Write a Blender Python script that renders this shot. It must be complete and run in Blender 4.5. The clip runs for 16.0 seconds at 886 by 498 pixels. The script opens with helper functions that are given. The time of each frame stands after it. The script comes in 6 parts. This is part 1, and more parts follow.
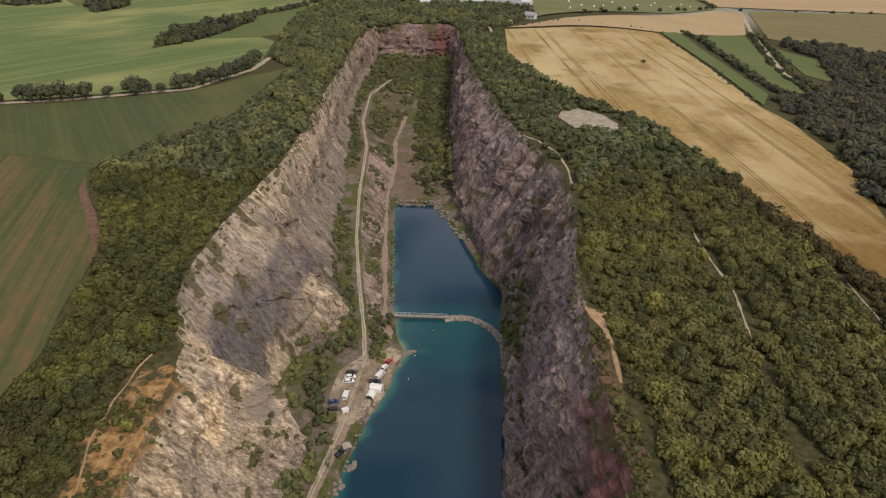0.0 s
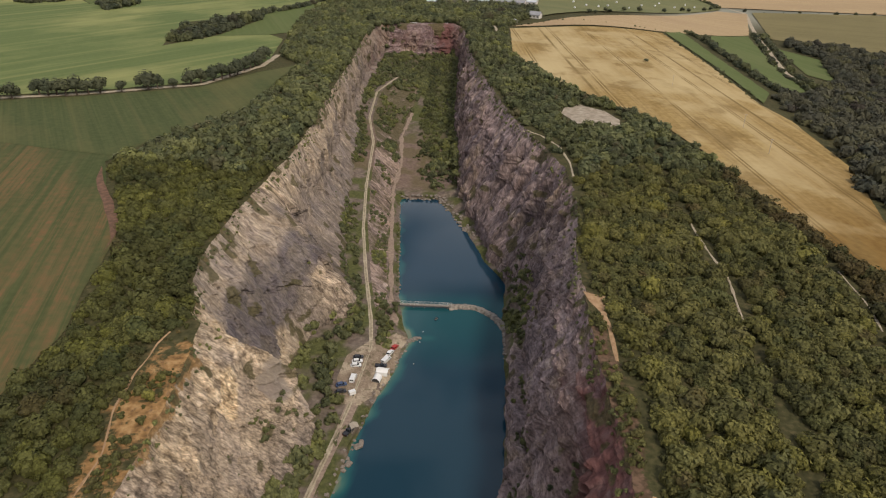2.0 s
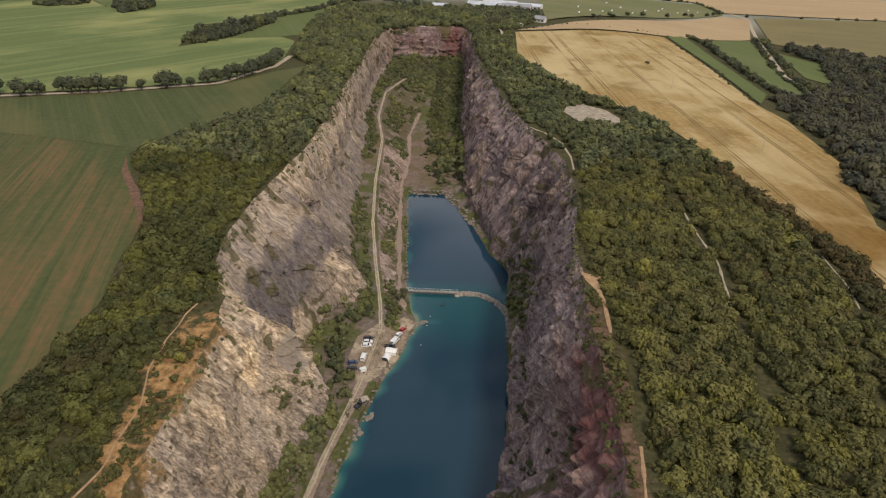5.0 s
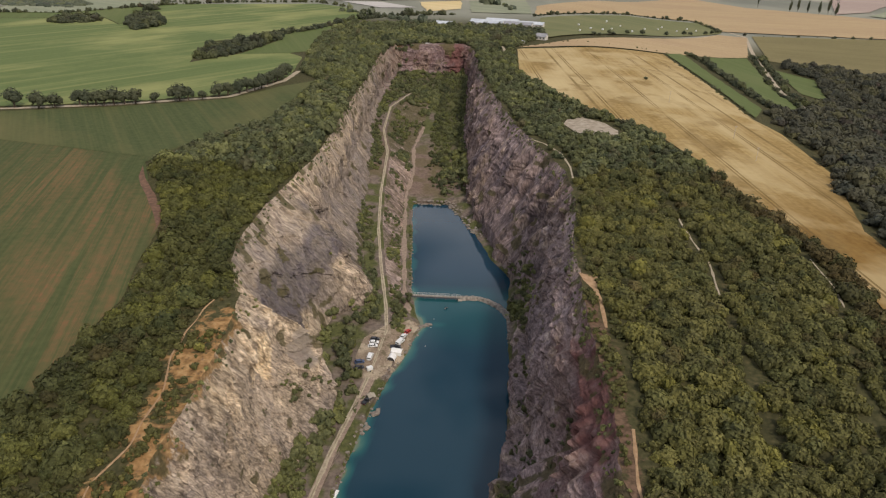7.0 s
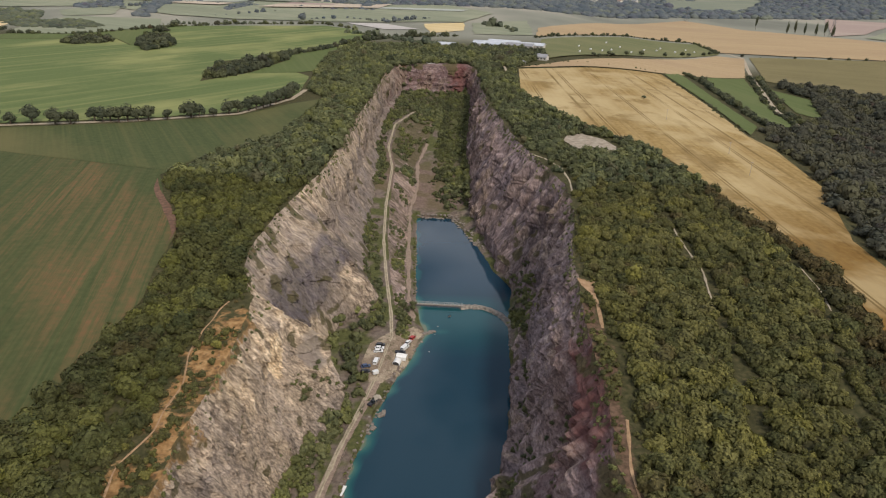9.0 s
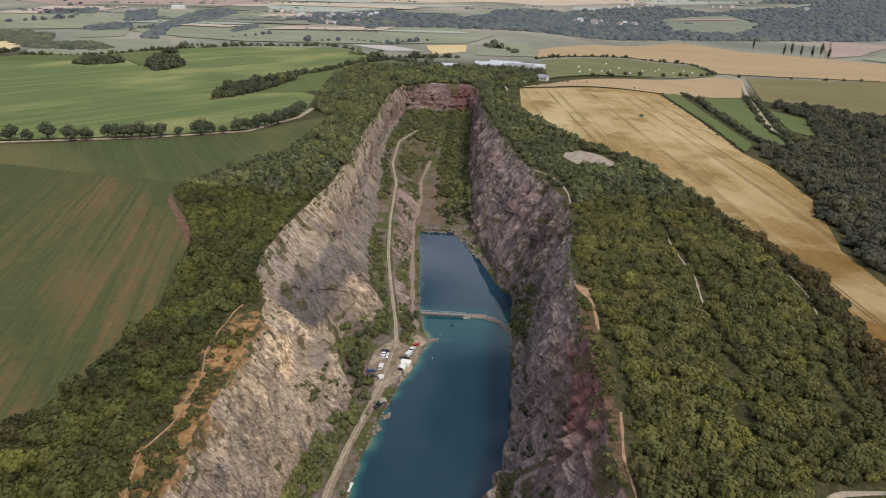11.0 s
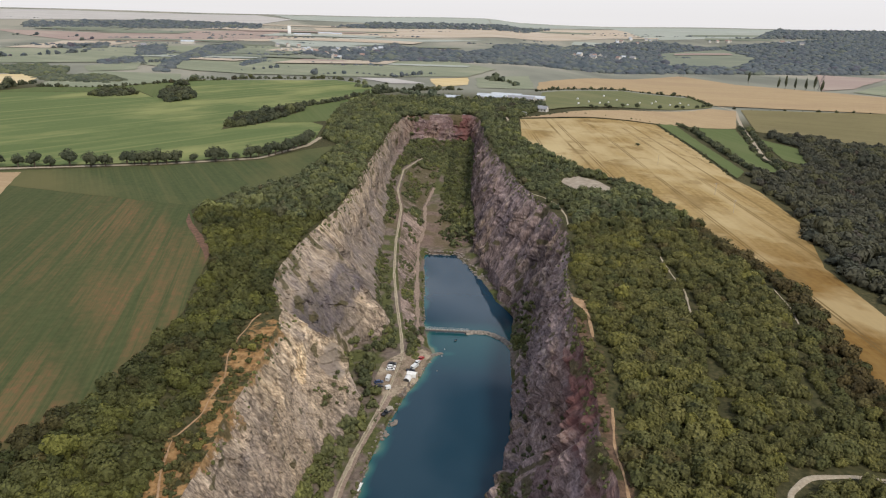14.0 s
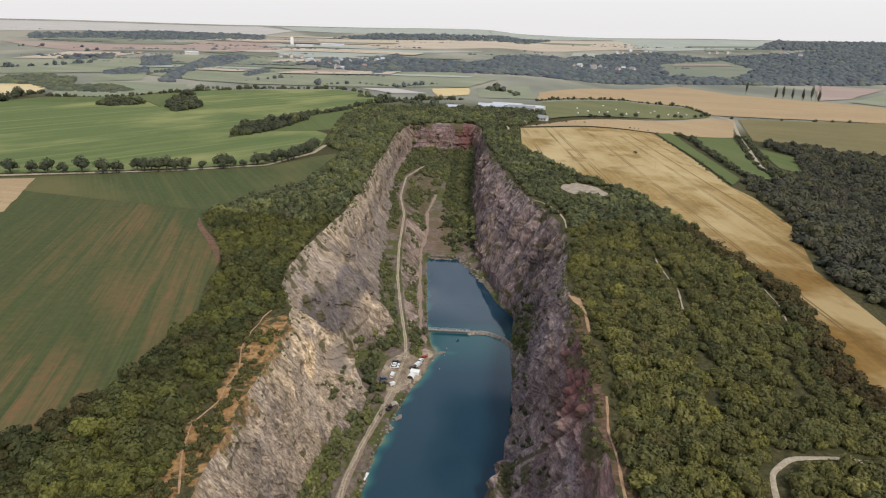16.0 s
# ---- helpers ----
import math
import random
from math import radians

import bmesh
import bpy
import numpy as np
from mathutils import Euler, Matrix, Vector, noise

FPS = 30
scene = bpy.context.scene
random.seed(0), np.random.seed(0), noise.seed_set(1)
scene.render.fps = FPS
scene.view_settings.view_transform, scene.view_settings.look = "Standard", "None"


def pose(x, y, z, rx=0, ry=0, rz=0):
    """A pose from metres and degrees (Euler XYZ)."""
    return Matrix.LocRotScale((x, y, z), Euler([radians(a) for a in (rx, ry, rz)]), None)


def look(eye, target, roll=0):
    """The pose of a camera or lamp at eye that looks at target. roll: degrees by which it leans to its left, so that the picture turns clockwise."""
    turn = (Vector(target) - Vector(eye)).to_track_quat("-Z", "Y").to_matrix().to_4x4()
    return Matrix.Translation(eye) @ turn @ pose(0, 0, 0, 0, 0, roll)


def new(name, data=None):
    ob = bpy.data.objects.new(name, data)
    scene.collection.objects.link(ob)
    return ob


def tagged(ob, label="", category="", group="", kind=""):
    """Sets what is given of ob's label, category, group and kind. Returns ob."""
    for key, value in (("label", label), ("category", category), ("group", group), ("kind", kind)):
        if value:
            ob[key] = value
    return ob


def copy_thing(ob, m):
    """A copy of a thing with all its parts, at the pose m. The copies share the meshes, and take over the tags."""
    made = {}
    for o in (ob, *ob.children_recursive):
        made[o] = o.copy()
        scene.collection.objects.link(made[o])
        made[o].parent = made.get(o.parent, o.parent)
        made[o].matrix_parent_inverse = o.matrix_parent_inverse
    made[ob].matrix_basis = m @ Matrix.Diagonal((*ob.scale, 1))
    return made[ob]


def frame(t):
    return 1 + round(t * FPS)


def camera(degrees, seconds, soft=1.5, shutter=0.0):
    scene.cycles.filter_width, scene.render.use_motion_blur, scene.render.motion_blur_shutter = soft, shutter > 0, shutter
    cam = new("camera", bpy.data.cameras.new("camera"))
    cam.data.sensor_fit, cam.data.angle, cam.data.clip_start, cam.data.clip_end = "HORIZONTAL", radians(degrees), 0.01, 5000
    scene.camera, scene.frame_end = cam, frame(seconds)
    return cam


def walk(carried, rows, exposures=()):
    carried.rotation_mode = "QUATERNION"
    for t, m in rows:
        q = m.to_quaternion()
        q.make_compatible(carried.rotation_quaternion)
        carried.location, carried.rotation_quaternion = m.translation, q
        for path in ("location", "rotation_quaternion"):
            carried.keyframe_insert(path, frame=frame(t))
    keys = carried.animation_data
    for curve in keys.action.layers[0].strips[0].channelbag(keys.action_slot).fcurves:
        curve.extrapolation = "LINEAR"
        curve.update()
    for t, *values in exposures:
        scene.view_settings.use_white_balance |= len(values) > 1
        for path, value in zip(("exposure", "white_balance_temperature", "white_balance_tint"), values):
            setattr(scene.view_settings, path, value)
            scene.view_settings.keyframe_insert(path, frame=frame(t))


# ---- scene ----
cam = camera(66.3, 16.0, 1.2)
METRES, EYE, TILT, LEAN, TURN = 100.0, 176.0, -27.4, -1.0, 0.0
ROWS = [
    (0.0, 0.0, 0.0, 0.0, 0.0, 0.0, -0.0),
    (0.5, -0.0007, -0.0205, -0.0111, 0.1, 0.0, -0.1),
    (1.0, -0.001, -0.0435, -0.0228, 0.21, 0.03, -0.2),
    (1.5, -0.0014, -0.0659, -0.035, 0.29, 0.06, -0.28),
    (2.0, -0.0021, -0.0894, -0.0479, 0.36, 0.05, -0.37),
    (2.5, -0.0028, -0.1137, -0.06, 0.44, 0.06, -0.43),
    (3.0, -0.0029, -0.1407, -0.0745, 0.54, 0.07, -0.5),
    (3.5, -0.0038, -0.1684, -0.089, 0.6, 0.07, -0.57),
    (4.0, -0.0044, -0.1939, -0.1018, 0.67, 0.16, -0.63),
    (6.5, -0.0086, -0.3349, -0.1746, 0.94, 1.5, -0.84),
    (7.0, -0.0093, -0.3648, -0.1893, 1.0, 1.97, -0.88),
    (7.5, -0.0102, -0.3919, -0.204, 1.05, 2.42, -0.9),
    (8.0, -0.0107, -0.4199, -0.2185, 1.1, 2.81, -0.93),
    (8.5, -0.0117, -0.4473, -0.2325, 1.14, 3.22, -0.97),
    (9.0, -0.0129, -0.4771, -0.2478, 1.18, 3.68, -1.0),
    (11.5, -0.0149, -0.6245, -0.3243, 1.38, 5.87, -1.08),
    (12.0, -0.0159, -0.6545, -0.3399, 1.4, 6.35, -1.1),
    (12.5, -0.0167, -0.6825, -0.3547, 1.42, 6.78, -1.11),
    (13.0, -0.0176, -0.7137, -0.3704, 1.45, 7.21, -1.12),
    (13.5, -0.0182, -0.7417, -0.3846, 1.49, 7.65, -1.14),
    (14.0, -0.0191, -0.77, -0.3991, 1.51, 8.08, -1.15),
    (14.5, -0.0199, -0.7982, -0.4137, 1.52, 8.46, -1.16),
    (15.0, -0.021, -0.8284, -0.4291, 1.55, 8.92, -1.17),
    (15.5, -0.022, -0.859, -0.4458, 1.57, 8.97, -1.19),
    (16.0, -0.0226, -0.8873, -0.4604, 1.59, 8.94, -1.2),
]

walk(cam, [(t, pose(0, 0, EYE, TILT, LEAN, TURN) @ pose(METRES * x, METRES * y, METRES * z, 90 + pitch, roll, yaw)) for t, x, y, z, yaw, pitch, roll in ROWS],
     [(0.0, -0.50, 6750, 14.5), (4.0, -0.49, 6750, 14.5), (6.5, -0.46, 6650, 14.5), (9.0, -0.42, 6450, 14.0), (12.0, -0.38, 6250, 13.5), (16.0, -0.36, 6250, 12.0)])

# ---- sky and sun ----
SUN_ELEV, SUN_AZ = 46.0, 150.0   # degrees above the horizon; degrees from +y towards +x
world = bpy.data.worlds.new("sky")
scene.world = world
world.use_nodes = True
wt = world.node_tree
for nd in list(wt.nodes):
    wt.nodes.remove(nd)
w_out = wt.nodes.new("ShaderNodeOutputWorld")
w_bg = wt.nodes.new("ShaderNodeBackground")
w_sky = wt.nodes.new("ShaderNodeTexSky")
w_sky.sky_type = "NISHITA"
w_sky.sun_disc = False
w_sky.sun_elevation = radians(SUN_ELEV)
w_sky.sun_rotation = radians(SUN_AZ)
w_sky.dust_density = 3.0
w_tc = wt.nodes.new("ShaderNodeTexCoord")
w_map = wt.nodes.new("ShaderNodeMapping")
w_map.inputs["Scale"].default_value = (2.6, 2.6, 6.0)
w_map.inputs["Location"].default_value = (0.3, 0.0, 0.4)
w_noise = wt.nodes.new("ShaderNodeTexNoise")
w_noise.inputs["Scale"].default_value = 1.6
w_noise.inputs["Detail"].default_value = 5.0
w_ramp = wt.nodes.new("ShaderNodeValToRGB")
w_ramp.color_ramp.elements[0].position = 0.42
w_ramp.color_ramp.elements[0].color = (0.35, 0.35, 0.35, 1)
w_ramp.color_ramp.elements[1].position = 0.56
w_ramp.color_ramp.elements[1].color = (1, 1, 1, 1)
w_mix = wt.nodes.new("ShaderNodeMix")
w_mix.data_type = "RGBA"
w_sep = wt.nodes.new("ShaderNodeSeparateXYZ")
w_high = wt.nodes.new("ShaderNodeValToRGB")
w_high.color_ramp.elements[0].position = 0.0
w_high.color_ramp.elements[0].color = (0.675, 0.655, 0.625, 1)
w_high.color_ramp.elements[1].position = 0.48
w_high.color_ramp.elements[1].color = (0.56, 0.62, 0.72, 1)
w_bank = w_high.color_ramp.elements.new(0.35)
w_bank.color = (0.95, 0.96, 0.98, 1)
w_cloud = wt.nodes.new("ShaderNodeMix")
w_cloud.data_type, w_cloud.blend_type = "RGBA", "MULTIPLY"
w_cloud.inputs[0].default_value = 1.0
CLOUD = (20.0, 20.0, 20.0, 1)
w_cloud.inputs[7].default_value = CLOUD
wt.links.new(w_tc.outputs["Generated"], w_sep.inputs[0])
wt.links.new(w_sep.outputs[2], w_high.inputs[0])
wt.links.new(w_high.outputs[0], w_cloud.inputs[6])
wt.links.new(w_cloud.outputs[2], w_mix.inputs[7])
wt.links.new(w_tc.outputs["Generated"], w_map.inputs["Vector"])
wt.links.new(w_map.outputs[0], w_noise.inputs["Vector"])
wt.links.new(w_noise.outputs["Fac"], w_ramp.inputs[0])
w_low = wt.nodes.new("ShaderNodeMapRange")
w_low.inputs[1].default_value, w_low.inputs[2].default_value = 0.14, 0.30
w_low.inputs[3].default_value, w_low.inputs[4].default_value = 1.0, 0.0
w_veil = wt.nodes.new("ShaderNodeMath")
w_veil.operation = "MAXIMUM"
wt.links.new(w_sep.outputs[2], w_low.inputs[0])
wt.links.new(w_ramp.outputs[0], w_veil.inputs[0])
wt.links.new(w_low.outputs[0], w_veil.inputs[1])
wt.links.new(w_veil.outputs[0], w_mix.inputs[0])
wt.links.new(w_sky.outputs[0], w_mix.inputs[6])
wt.links.new(w_mix.outputs[2], w_bg.inputs[0])
w_bg.inputs[1].default_value = 0.080
wt.links.new(w_bg.outputs[0], w_out.inputs[0])

sun_data = bpy.data.lights.new("sun", "SUN")
sun_data.energy = 3.6
sun_data.angle = radians(7.0)
sun_data.color = (1.0, 0.925, 0.79)
sun = new("sun", sun_data)
sun.matrix_world = look((0, 0, 0), (-math.sin(radians(SUN_AZ)) * math.cos(radians(SUN_ELEV)),
                                    -math.cos(radians(SUN_AZ)) * math.cos(radians(SUN_ELEV)), -math.sin(radians(SUN_ELEV))))


# ---- noise and geometry helpers ----
def lattice(ix, iy, iz, seed):
    h = (ix * 374761393 + iy * 668265263 + iz * 2147483647 + seed * 974634777) & 0xFFFFFFFF
    h = ((h ^ (h >> 13)) * 1274126177) & 0xFFFFFFFF
    h = ((h ^ (h >> 16)) * 2246822519) & 0xFFFFFFFF
    return ((h ^ (h >> 15)) & 0xFFFF) / 32767.5 - 1.0


def vnoise(x, y, z, seed=0):
    """Smooth noise of -1 to 1 at arrays of points."""
    x, y, z = np.broadcast_arrays(np.asarray(x, float), np.asarray(y, float), np.asarray(z, float))
    ix, iy, iz = (np.floor(a).astype(np.int64) for a in (x, y, z))
    fx, fy, fz = (a - np.floor(a) for a in (x, y, z))
    fx, fy, fz = (a * a * (3 - 2 * a) for a in (fx, fy, fz))
    total = 0
    for dx in (0, 1):
        for dy in (0, 1):
            for dz in (0, 1):
                w = (fx if dx else 1 - fx) * (fy if dy else 1 - fy) * (fz if dz else 1 - fz)
                total = total + w * lattice(ix + dx, iy + dy, iz + dz, seed)
    return total


def facets(u, v, su, sv, seed):
    """Broken rock: cells of a jittered grid, each a tilted plane. Height of -1 to 1 or so."""
    u, v = u / su, v / sv
    iu, iv = np.floor(u).astype(np.int64), np.floor(v).astype(np.int64)
    best = np.full(u.shape, 1e9)
    out = np.zeros(u.shape)
    for a in (-1, 0, 1):
        for b in (-1, 0, 1):
            cu, cv = iu + a, iv + b
            du = u - (cu + 0.5 + 0.48 * lattice(cu, cv, cu * 0, seed))
            dv = v - (cv + 0.5 + 0.48 * lattice(cu, cv, cu * 0, seed + 1))
            d = du * du + dv * dv
            k = d < best
            h = lattice(cu, cv, cu * 0, seed + 2) + 0.9 * du * lattice(cu, cv, cu * 0, seed + 3) + 0.9 * dv * (lattice(cu, cv, cu * 0, seed + 4) - 0.35)
            out = np.where(k, h, out)
            best = np.minimum(best, d)
    return out


def smooth01(v, a, b):
    k = np.clip((np.asarray(v, float) - a) / (b - a), 0, 1)
    return k * k * (3 - 2 * k)


def curve_of(*knots):
    """A gently rounded function through (y, value) knots."""
    ys = np.array([k[0] for k in knots], float)
    vs = np.array([k[1] for k in knots], float)

    def value(y):
        y = np.asarray(y, float)
        return sum(np.interp(y + o, ys, vs) * w for o, w in ((-6, 0.2), (-3, 0.2), (0, 0.2), (3, 0.2), (6, 0.2)))
    return value


def mesh_of(name, verts, faces, material, smooth=False, attrs=None):
    me = bpy.data.meshes.new(name)
    verts = np.asarray(verts, np.float32).reshape(-1, 3)
    faces = np.asarray(faces, np.int32)
    n, k = faces.shape
    me.vertices.add(len(verts))
    me.vertices.foreach_set("co", verts.ravel())
    me.loops.add(n * k)
    me.loops.foreach_set("vertex_index", faces.ravel())
    me.polygons.add(n)
    me.polygons.foreach_set("loop_start", np.arange(0, n * k, k, dtype=np.int32))
    me.polygons.foreach_set("use_smooth", np.full(n, smooth))
    me.update(calc_edges=True)
    me.materials.append(material)
    for key, data in (attrs or {}).items():
        a = me.attributes.new(key, "FLOAT", "POINT")
        a.data.foreach_set("value", np.asarray(data, np.float32).ravel())
    return me


def inside(px, py, poly):
    """Which of the points lie in the polygon."""
    px, py = np.asarray(px, float), np.asarray(py, float)
    res = np.zeros(px.shape, bool)
    n = len(poly)
    for i in range(n):
        (x1, y1), (x2, y2) = poly[i], poly[(i + 1) % n]
        if y1 == y2:
            continue
        res ^= ((y1 > py) != (y2 > py)) & (px < (x2 - x1) * (py - y1) / (y2 - y1) + x1)
    return res


def near_line(px, py, line):
    """The distance of points from a polyline."""
    best = np.full(np.shape(px), 1e9)
    for (x1, y1), (x2, y2) in zip(line[:-1], line[1:]):
        dx, dy = x2 - x1, y2 - y1
        k = np.clip(((px - x1) * dx + (py - y1) * dy) / (dx * dx + dy * dy), 0, 1)
        best = np.minimum(best, np.hypot(px - x1 - k * dx, py - y1 - k * dy))
    return best


# ---- materials ----
class Nodes:
    """A small builder of node materials."""

    def __init__(self, name, rough=0.8, metallic=0.0, spec=0.3):
        self.mat = bpy.data.materials.new(name)
        self.mat.use_nodes = True
        self.t = self.mat.node_tree
        self.b = self.t.nodes["Principled BSDF"]
        self.b.inputs["Roughness"].default_value = rough
        self.b.inputs["Metallic"].default_value = metallic
        self.b.inputs["Specular IOR Level"].default_value = spec
        self.geo = self.t.nodes.new("ShaderNodeNewGeometry")
        self.pos = self.geo.outputs["Position"]

    def link(self, a, b):
        self.t.links.new(a, b)

    def noise(self, scale, detail=4.0, stretch=(1, 1, 1), turn=0.0, rough=0.55, dip=0.0):
        m = self.t.nodes.new("ShaderNodeMapping")
        m.vector_type = "TEXTURE"
        m.inputs["Scale"].default_value = [1 / (s * scale) for s in stretch]
        m.inputs["Rotation"].default_value = (radians(dip), 0, radians(turn))
        n = self.t.nodes.new("ShaderNodeTexNoise")
        n.inputs["Scale"].default_value = 1.0
        n.inputs["Detail"].default_value = detail
        n.inputs["Roughness"].default_value = rough
        self.link(self.pos, m.inputs["Vector"])
        self.link(m.outputs[0], n.inputs["Vector"])
        return n.outputs["Fac"]

    def cells(self, scale, stretch=(1, 1, 1), dip=0.0, wander=0.35, edges=False):
        """Broken blocks: a random tone for each, or the distance to the next crack."""
        m = self.t.nodes.new("ShaderNodeMapping")
        m.vector_type = "TEXTURE"
        m.inputs["Scale"].default_value = [1 / (s * scale) for s in stretch]
        m.inputs["Rotation"].default_value = (radians(dip), 0, 0)
        w = self.t.nodes.new("ShaderNodeTexNoise")
        w.inputs["Scale"].default_value = 1.3
        w.inputs["Detail"].default_value = 3.0
        k = self.t.nodes.new("ShaderNodeVectorMath")
        k.operation = "MULTIPLY_ADD"
        k.inputs[1].default_value = (wander * 2, wander * 2, wander * 2)
        v = self.t.nodes.new("ShaderNodeTexVoronoi")
        v.feature = "DISTANCE_TO_EDGE" if edges else "F1"
        v.inputs["Scale"].default_value = 1.0
        self.link(self.pos, m.inputs["Vector"])
        self.link(m.outputs[0], w.inputs["Vector"])
        self.link(w.outputs["Color"], k.inputs[0])
        self.link(m.outputs[0], k.inputs[2])
        self.link(k.outputs[0], v.inputs["Vector"])
        if edges:
            return v.outputs["Distance"]
        b = self.t.nodes.new("ShaderNodeSeparateColor")
        self.link(v.outputs["Color"], b.inputs[0])
        return b.outputs[0]

    def ramp(self, fac, *stops):
        r = self.t.nodes.new("ShaderNodeValToRGB")
        e = r.color_ramp.elements
        while len(e) < len(stops):
            e.new(0.5)
        for el, (p, c) in zip(e, stops):
            el.position = p
            el.color = (*c, 1) if len(c) == 3 else c
        self.link(fac, r.inputs[0])
        return r.outputs[0]

    def mask(self, fac, lo, hi):
        m = self.t.nodes.new("ShaderNodeMapRange")
        m.inputs[1].default_value, m.inputs[2].default_value = lo, hi
        self.link(fac, m.inputs[0])
        return m.outputs[0]

    def mix(self, fac, a, b, how="MIX"):
        m = self.t.nodes.new("ShaderNodeMix")
        m.data_type, m.blend_type = "RGBA", how
        for sock, v in ((m.inputs[0], fac), (m.inputs[6], a), (m.inputs[7], b)):
            if isinstance(v, (int, float)):
                sock.default_value = v
            elif isinstance(v, tuple):
                sock.default_value = (*v, 1)
            else:
                self.link(v, sock)
        return m.outputs[2]

    def calc(self, how, a, b):
        m = self.t.nodes.new("ShaderNodeMath")
        m.operation = how
        for sock, v in zip(m.inputs, (a, b)):
            if isinstance(v, (int, float)):
                sock.default_value = v
            else:
                self.link(v, sock)
        return m.outputs[0]

    def attr(self, name):
        a = self.t.nodes.new("ShaderNodeAttribute")
        a.attribute_name = name
        return a.outputs["Fac"]

    def island(self):
        return self.geo.outputs["Random Per Island"]

    def bump(self, height, strength=0.5, distance=0.3):
        b = self.t.nodes.new("ShaderNodeBump")
        b.inputs["Strength"].default_value = strength
        b.inputs["Distance"].default_value = distance
        self.link(height, b.inputs["Height"])
        self.link(b.outputs[0], self.b.inputs["Normal"])
        return self

    def done(self, colour):
        if isinstance(colour, tuple):
            self.b.inputs["Base Color"].default_value = (*colour, 1)
        else:
            self.link(colour, self.b.inputs["Base Color"])
        return self.mat


def rock_material(name, lie, tint, dip=0.0, lie2=(1, 1, 1), dip2=0.0, grit=1.0):
    """Bedded limestone; lie and lie2: how the strata stretch the grain along x, y, z in the two parts of a wall."""
    n = Nodes(name, 0.92, spec=0.2)

    def bedded(scale, detail, rough):
        a, b = n.noise(scale, detail, lie, rough=rough, dip=dip), n.noise(scale, detail, lie2, rough=rough, dip=dip2)
        return n.calc("ADD", a, n.calc("MULTIPLY", n.calc("SUBTRACT", b, a), n.attr("beds")))

    def tone(c, fac, *stops):
        return n.mix(n.attr("rough"), c, n.mix(1.0, c, n.ramp(fac, *((p, (v, v * 0.99, v * 0.98)) for p, v in stops)), "MULTIPLY"))

    big, mid = n.noise(0.04, 4), n.noise(0.14, 5, rough=0.6)
    band, streak, thin = bedded(0.13, 5, 0.6), bedded(0.5 * grit, 6, 0.62), bedded(1.5 * grit, 5, 0.65)
    fine = n.noise(1.6, 6, (1, 1, 0.8), rough=0.7)
    warm, cool, pale = tint
    c = n.mix(n.mask(big, 0.40, 0.62), warm, cool)
    # grey shale colour, darkened to include the shade behind the fin
    c = n.mix(n.attr("shale_shade"), c, n.mix(n.mask(mid, 0.38, 0.62), tuple(0.52 * v for v in cool), (0.15, 0.132, 0.138)))
    ochre = n.ramp(streak, (0.36, (0.34, 0.245, 0.145)), (0.5, (0.53, 0.415, 0.265)), (0.62, (0.68, 0.57, 0.40)))
    spots = n.calc("MULTIPLY", n.mask(n.noise(0.09, 5, (1, 1, 0.5)), 0.54, 0.68), 0.35)
    c = n.mix(n.calc("MAXIMUM", n.calc("MULTIPLY", spots, n.calc("SUBTRACT", 1.0, n.attr("shale_shade"))), n.attr("ochre")), c, ochre)
    red = n.ramp(n.noise(0.5, 6, lie), (0.35, (0.09, 0.040, 0.037)), (0.5, (0.135, 0.062, 0.056)), (0.65, (0.18, 0.092, 0.083)))
    # weathered bands, strata, pale spalls and dark joints
    c = tone(c, band, (0.36, 0.74), (0.5, 1.0), (0.64, 1.18))
    c = tone(c, streak, (0.37, 0.5), (0.45, 0.9), (0.56, 1.06), (0.65, 1.4))
    c = tone(c, thin, (0.38, 0.58), (0.5, 1.0), (0.62, 1.36))
    slabs = n.cells(0.10, tuple(v ** 0.6 for v in lie2), dip2, 0.5)
    c = tone(c, slabs, (0.0, 0.84), (0.5, 1.0), (1.0, 1.14))
    c = n.mix(n.calc("MULTIPLY", n.mask(mid, 0.54, 0.68), 0.5), c, n.mix(1.0, c, (0.70, 0.66, 0.66), "MULTIPLY"))
    spall = n.calc("MULTIPLY", n.mask(n.calc("ADD", streak, n.calc("MULTIPLY", n.calc("SUBTRACT", mid, 0.5), 0.6)), 0.60, 0.66), n.attr("rough"))
    c = n.mix(n.calc("MULTIPLY", spall, n.calc("SUBTRACT", 0.42, n.calc("MULTIPLY", n.attr("shale_shade"), 0.36))), c, pale)
    c = n.mix(n.attr("red"), c, red)
    joints = n.cells(0.15, tuple(v ** 0.8 for v in lie2), dip2, 0.7, True)
    c = tone(c, joints, (0.0, 0.62), (0.025, 0.88), (0.06, 1.0))
    soil = n.ramp(n.noise(0.6, 6), (0.3, (0.16, 0.098, 0.045)), (0.55, (0.31, 0.19, 0.085)), (0.7, (0.42, 0.285, 0.14)))
    rag = n.calc("MULTIPLY", n.calc("SUBTRACT", n.noise(0.4, 6, rough=0.68), 0.5), 1.7)
    c = n.mix(n.mask(n.calc("ADD", n.attr("soil"), rag), 0.42, 0.6), c, soil)
    grass = n.ramp(n.noise(0.9, 5), (0.3, (0.050, 0.046, 0.020)), (0.7, (0.125, 0.105, 0.048)))
    c = n.mix(n.calc("MULTIPLY", n.mask(n.calc("ADD", n.attr("grass"), n.calc("MULTIPLY", rag, 0.8)), 0.35, 0.65), 0.85), c, grass)
    c = tone(c, fine, (0.36, 0.74), (0.46, 1.0), (0.56, 1.0), (0.66, 1.15))
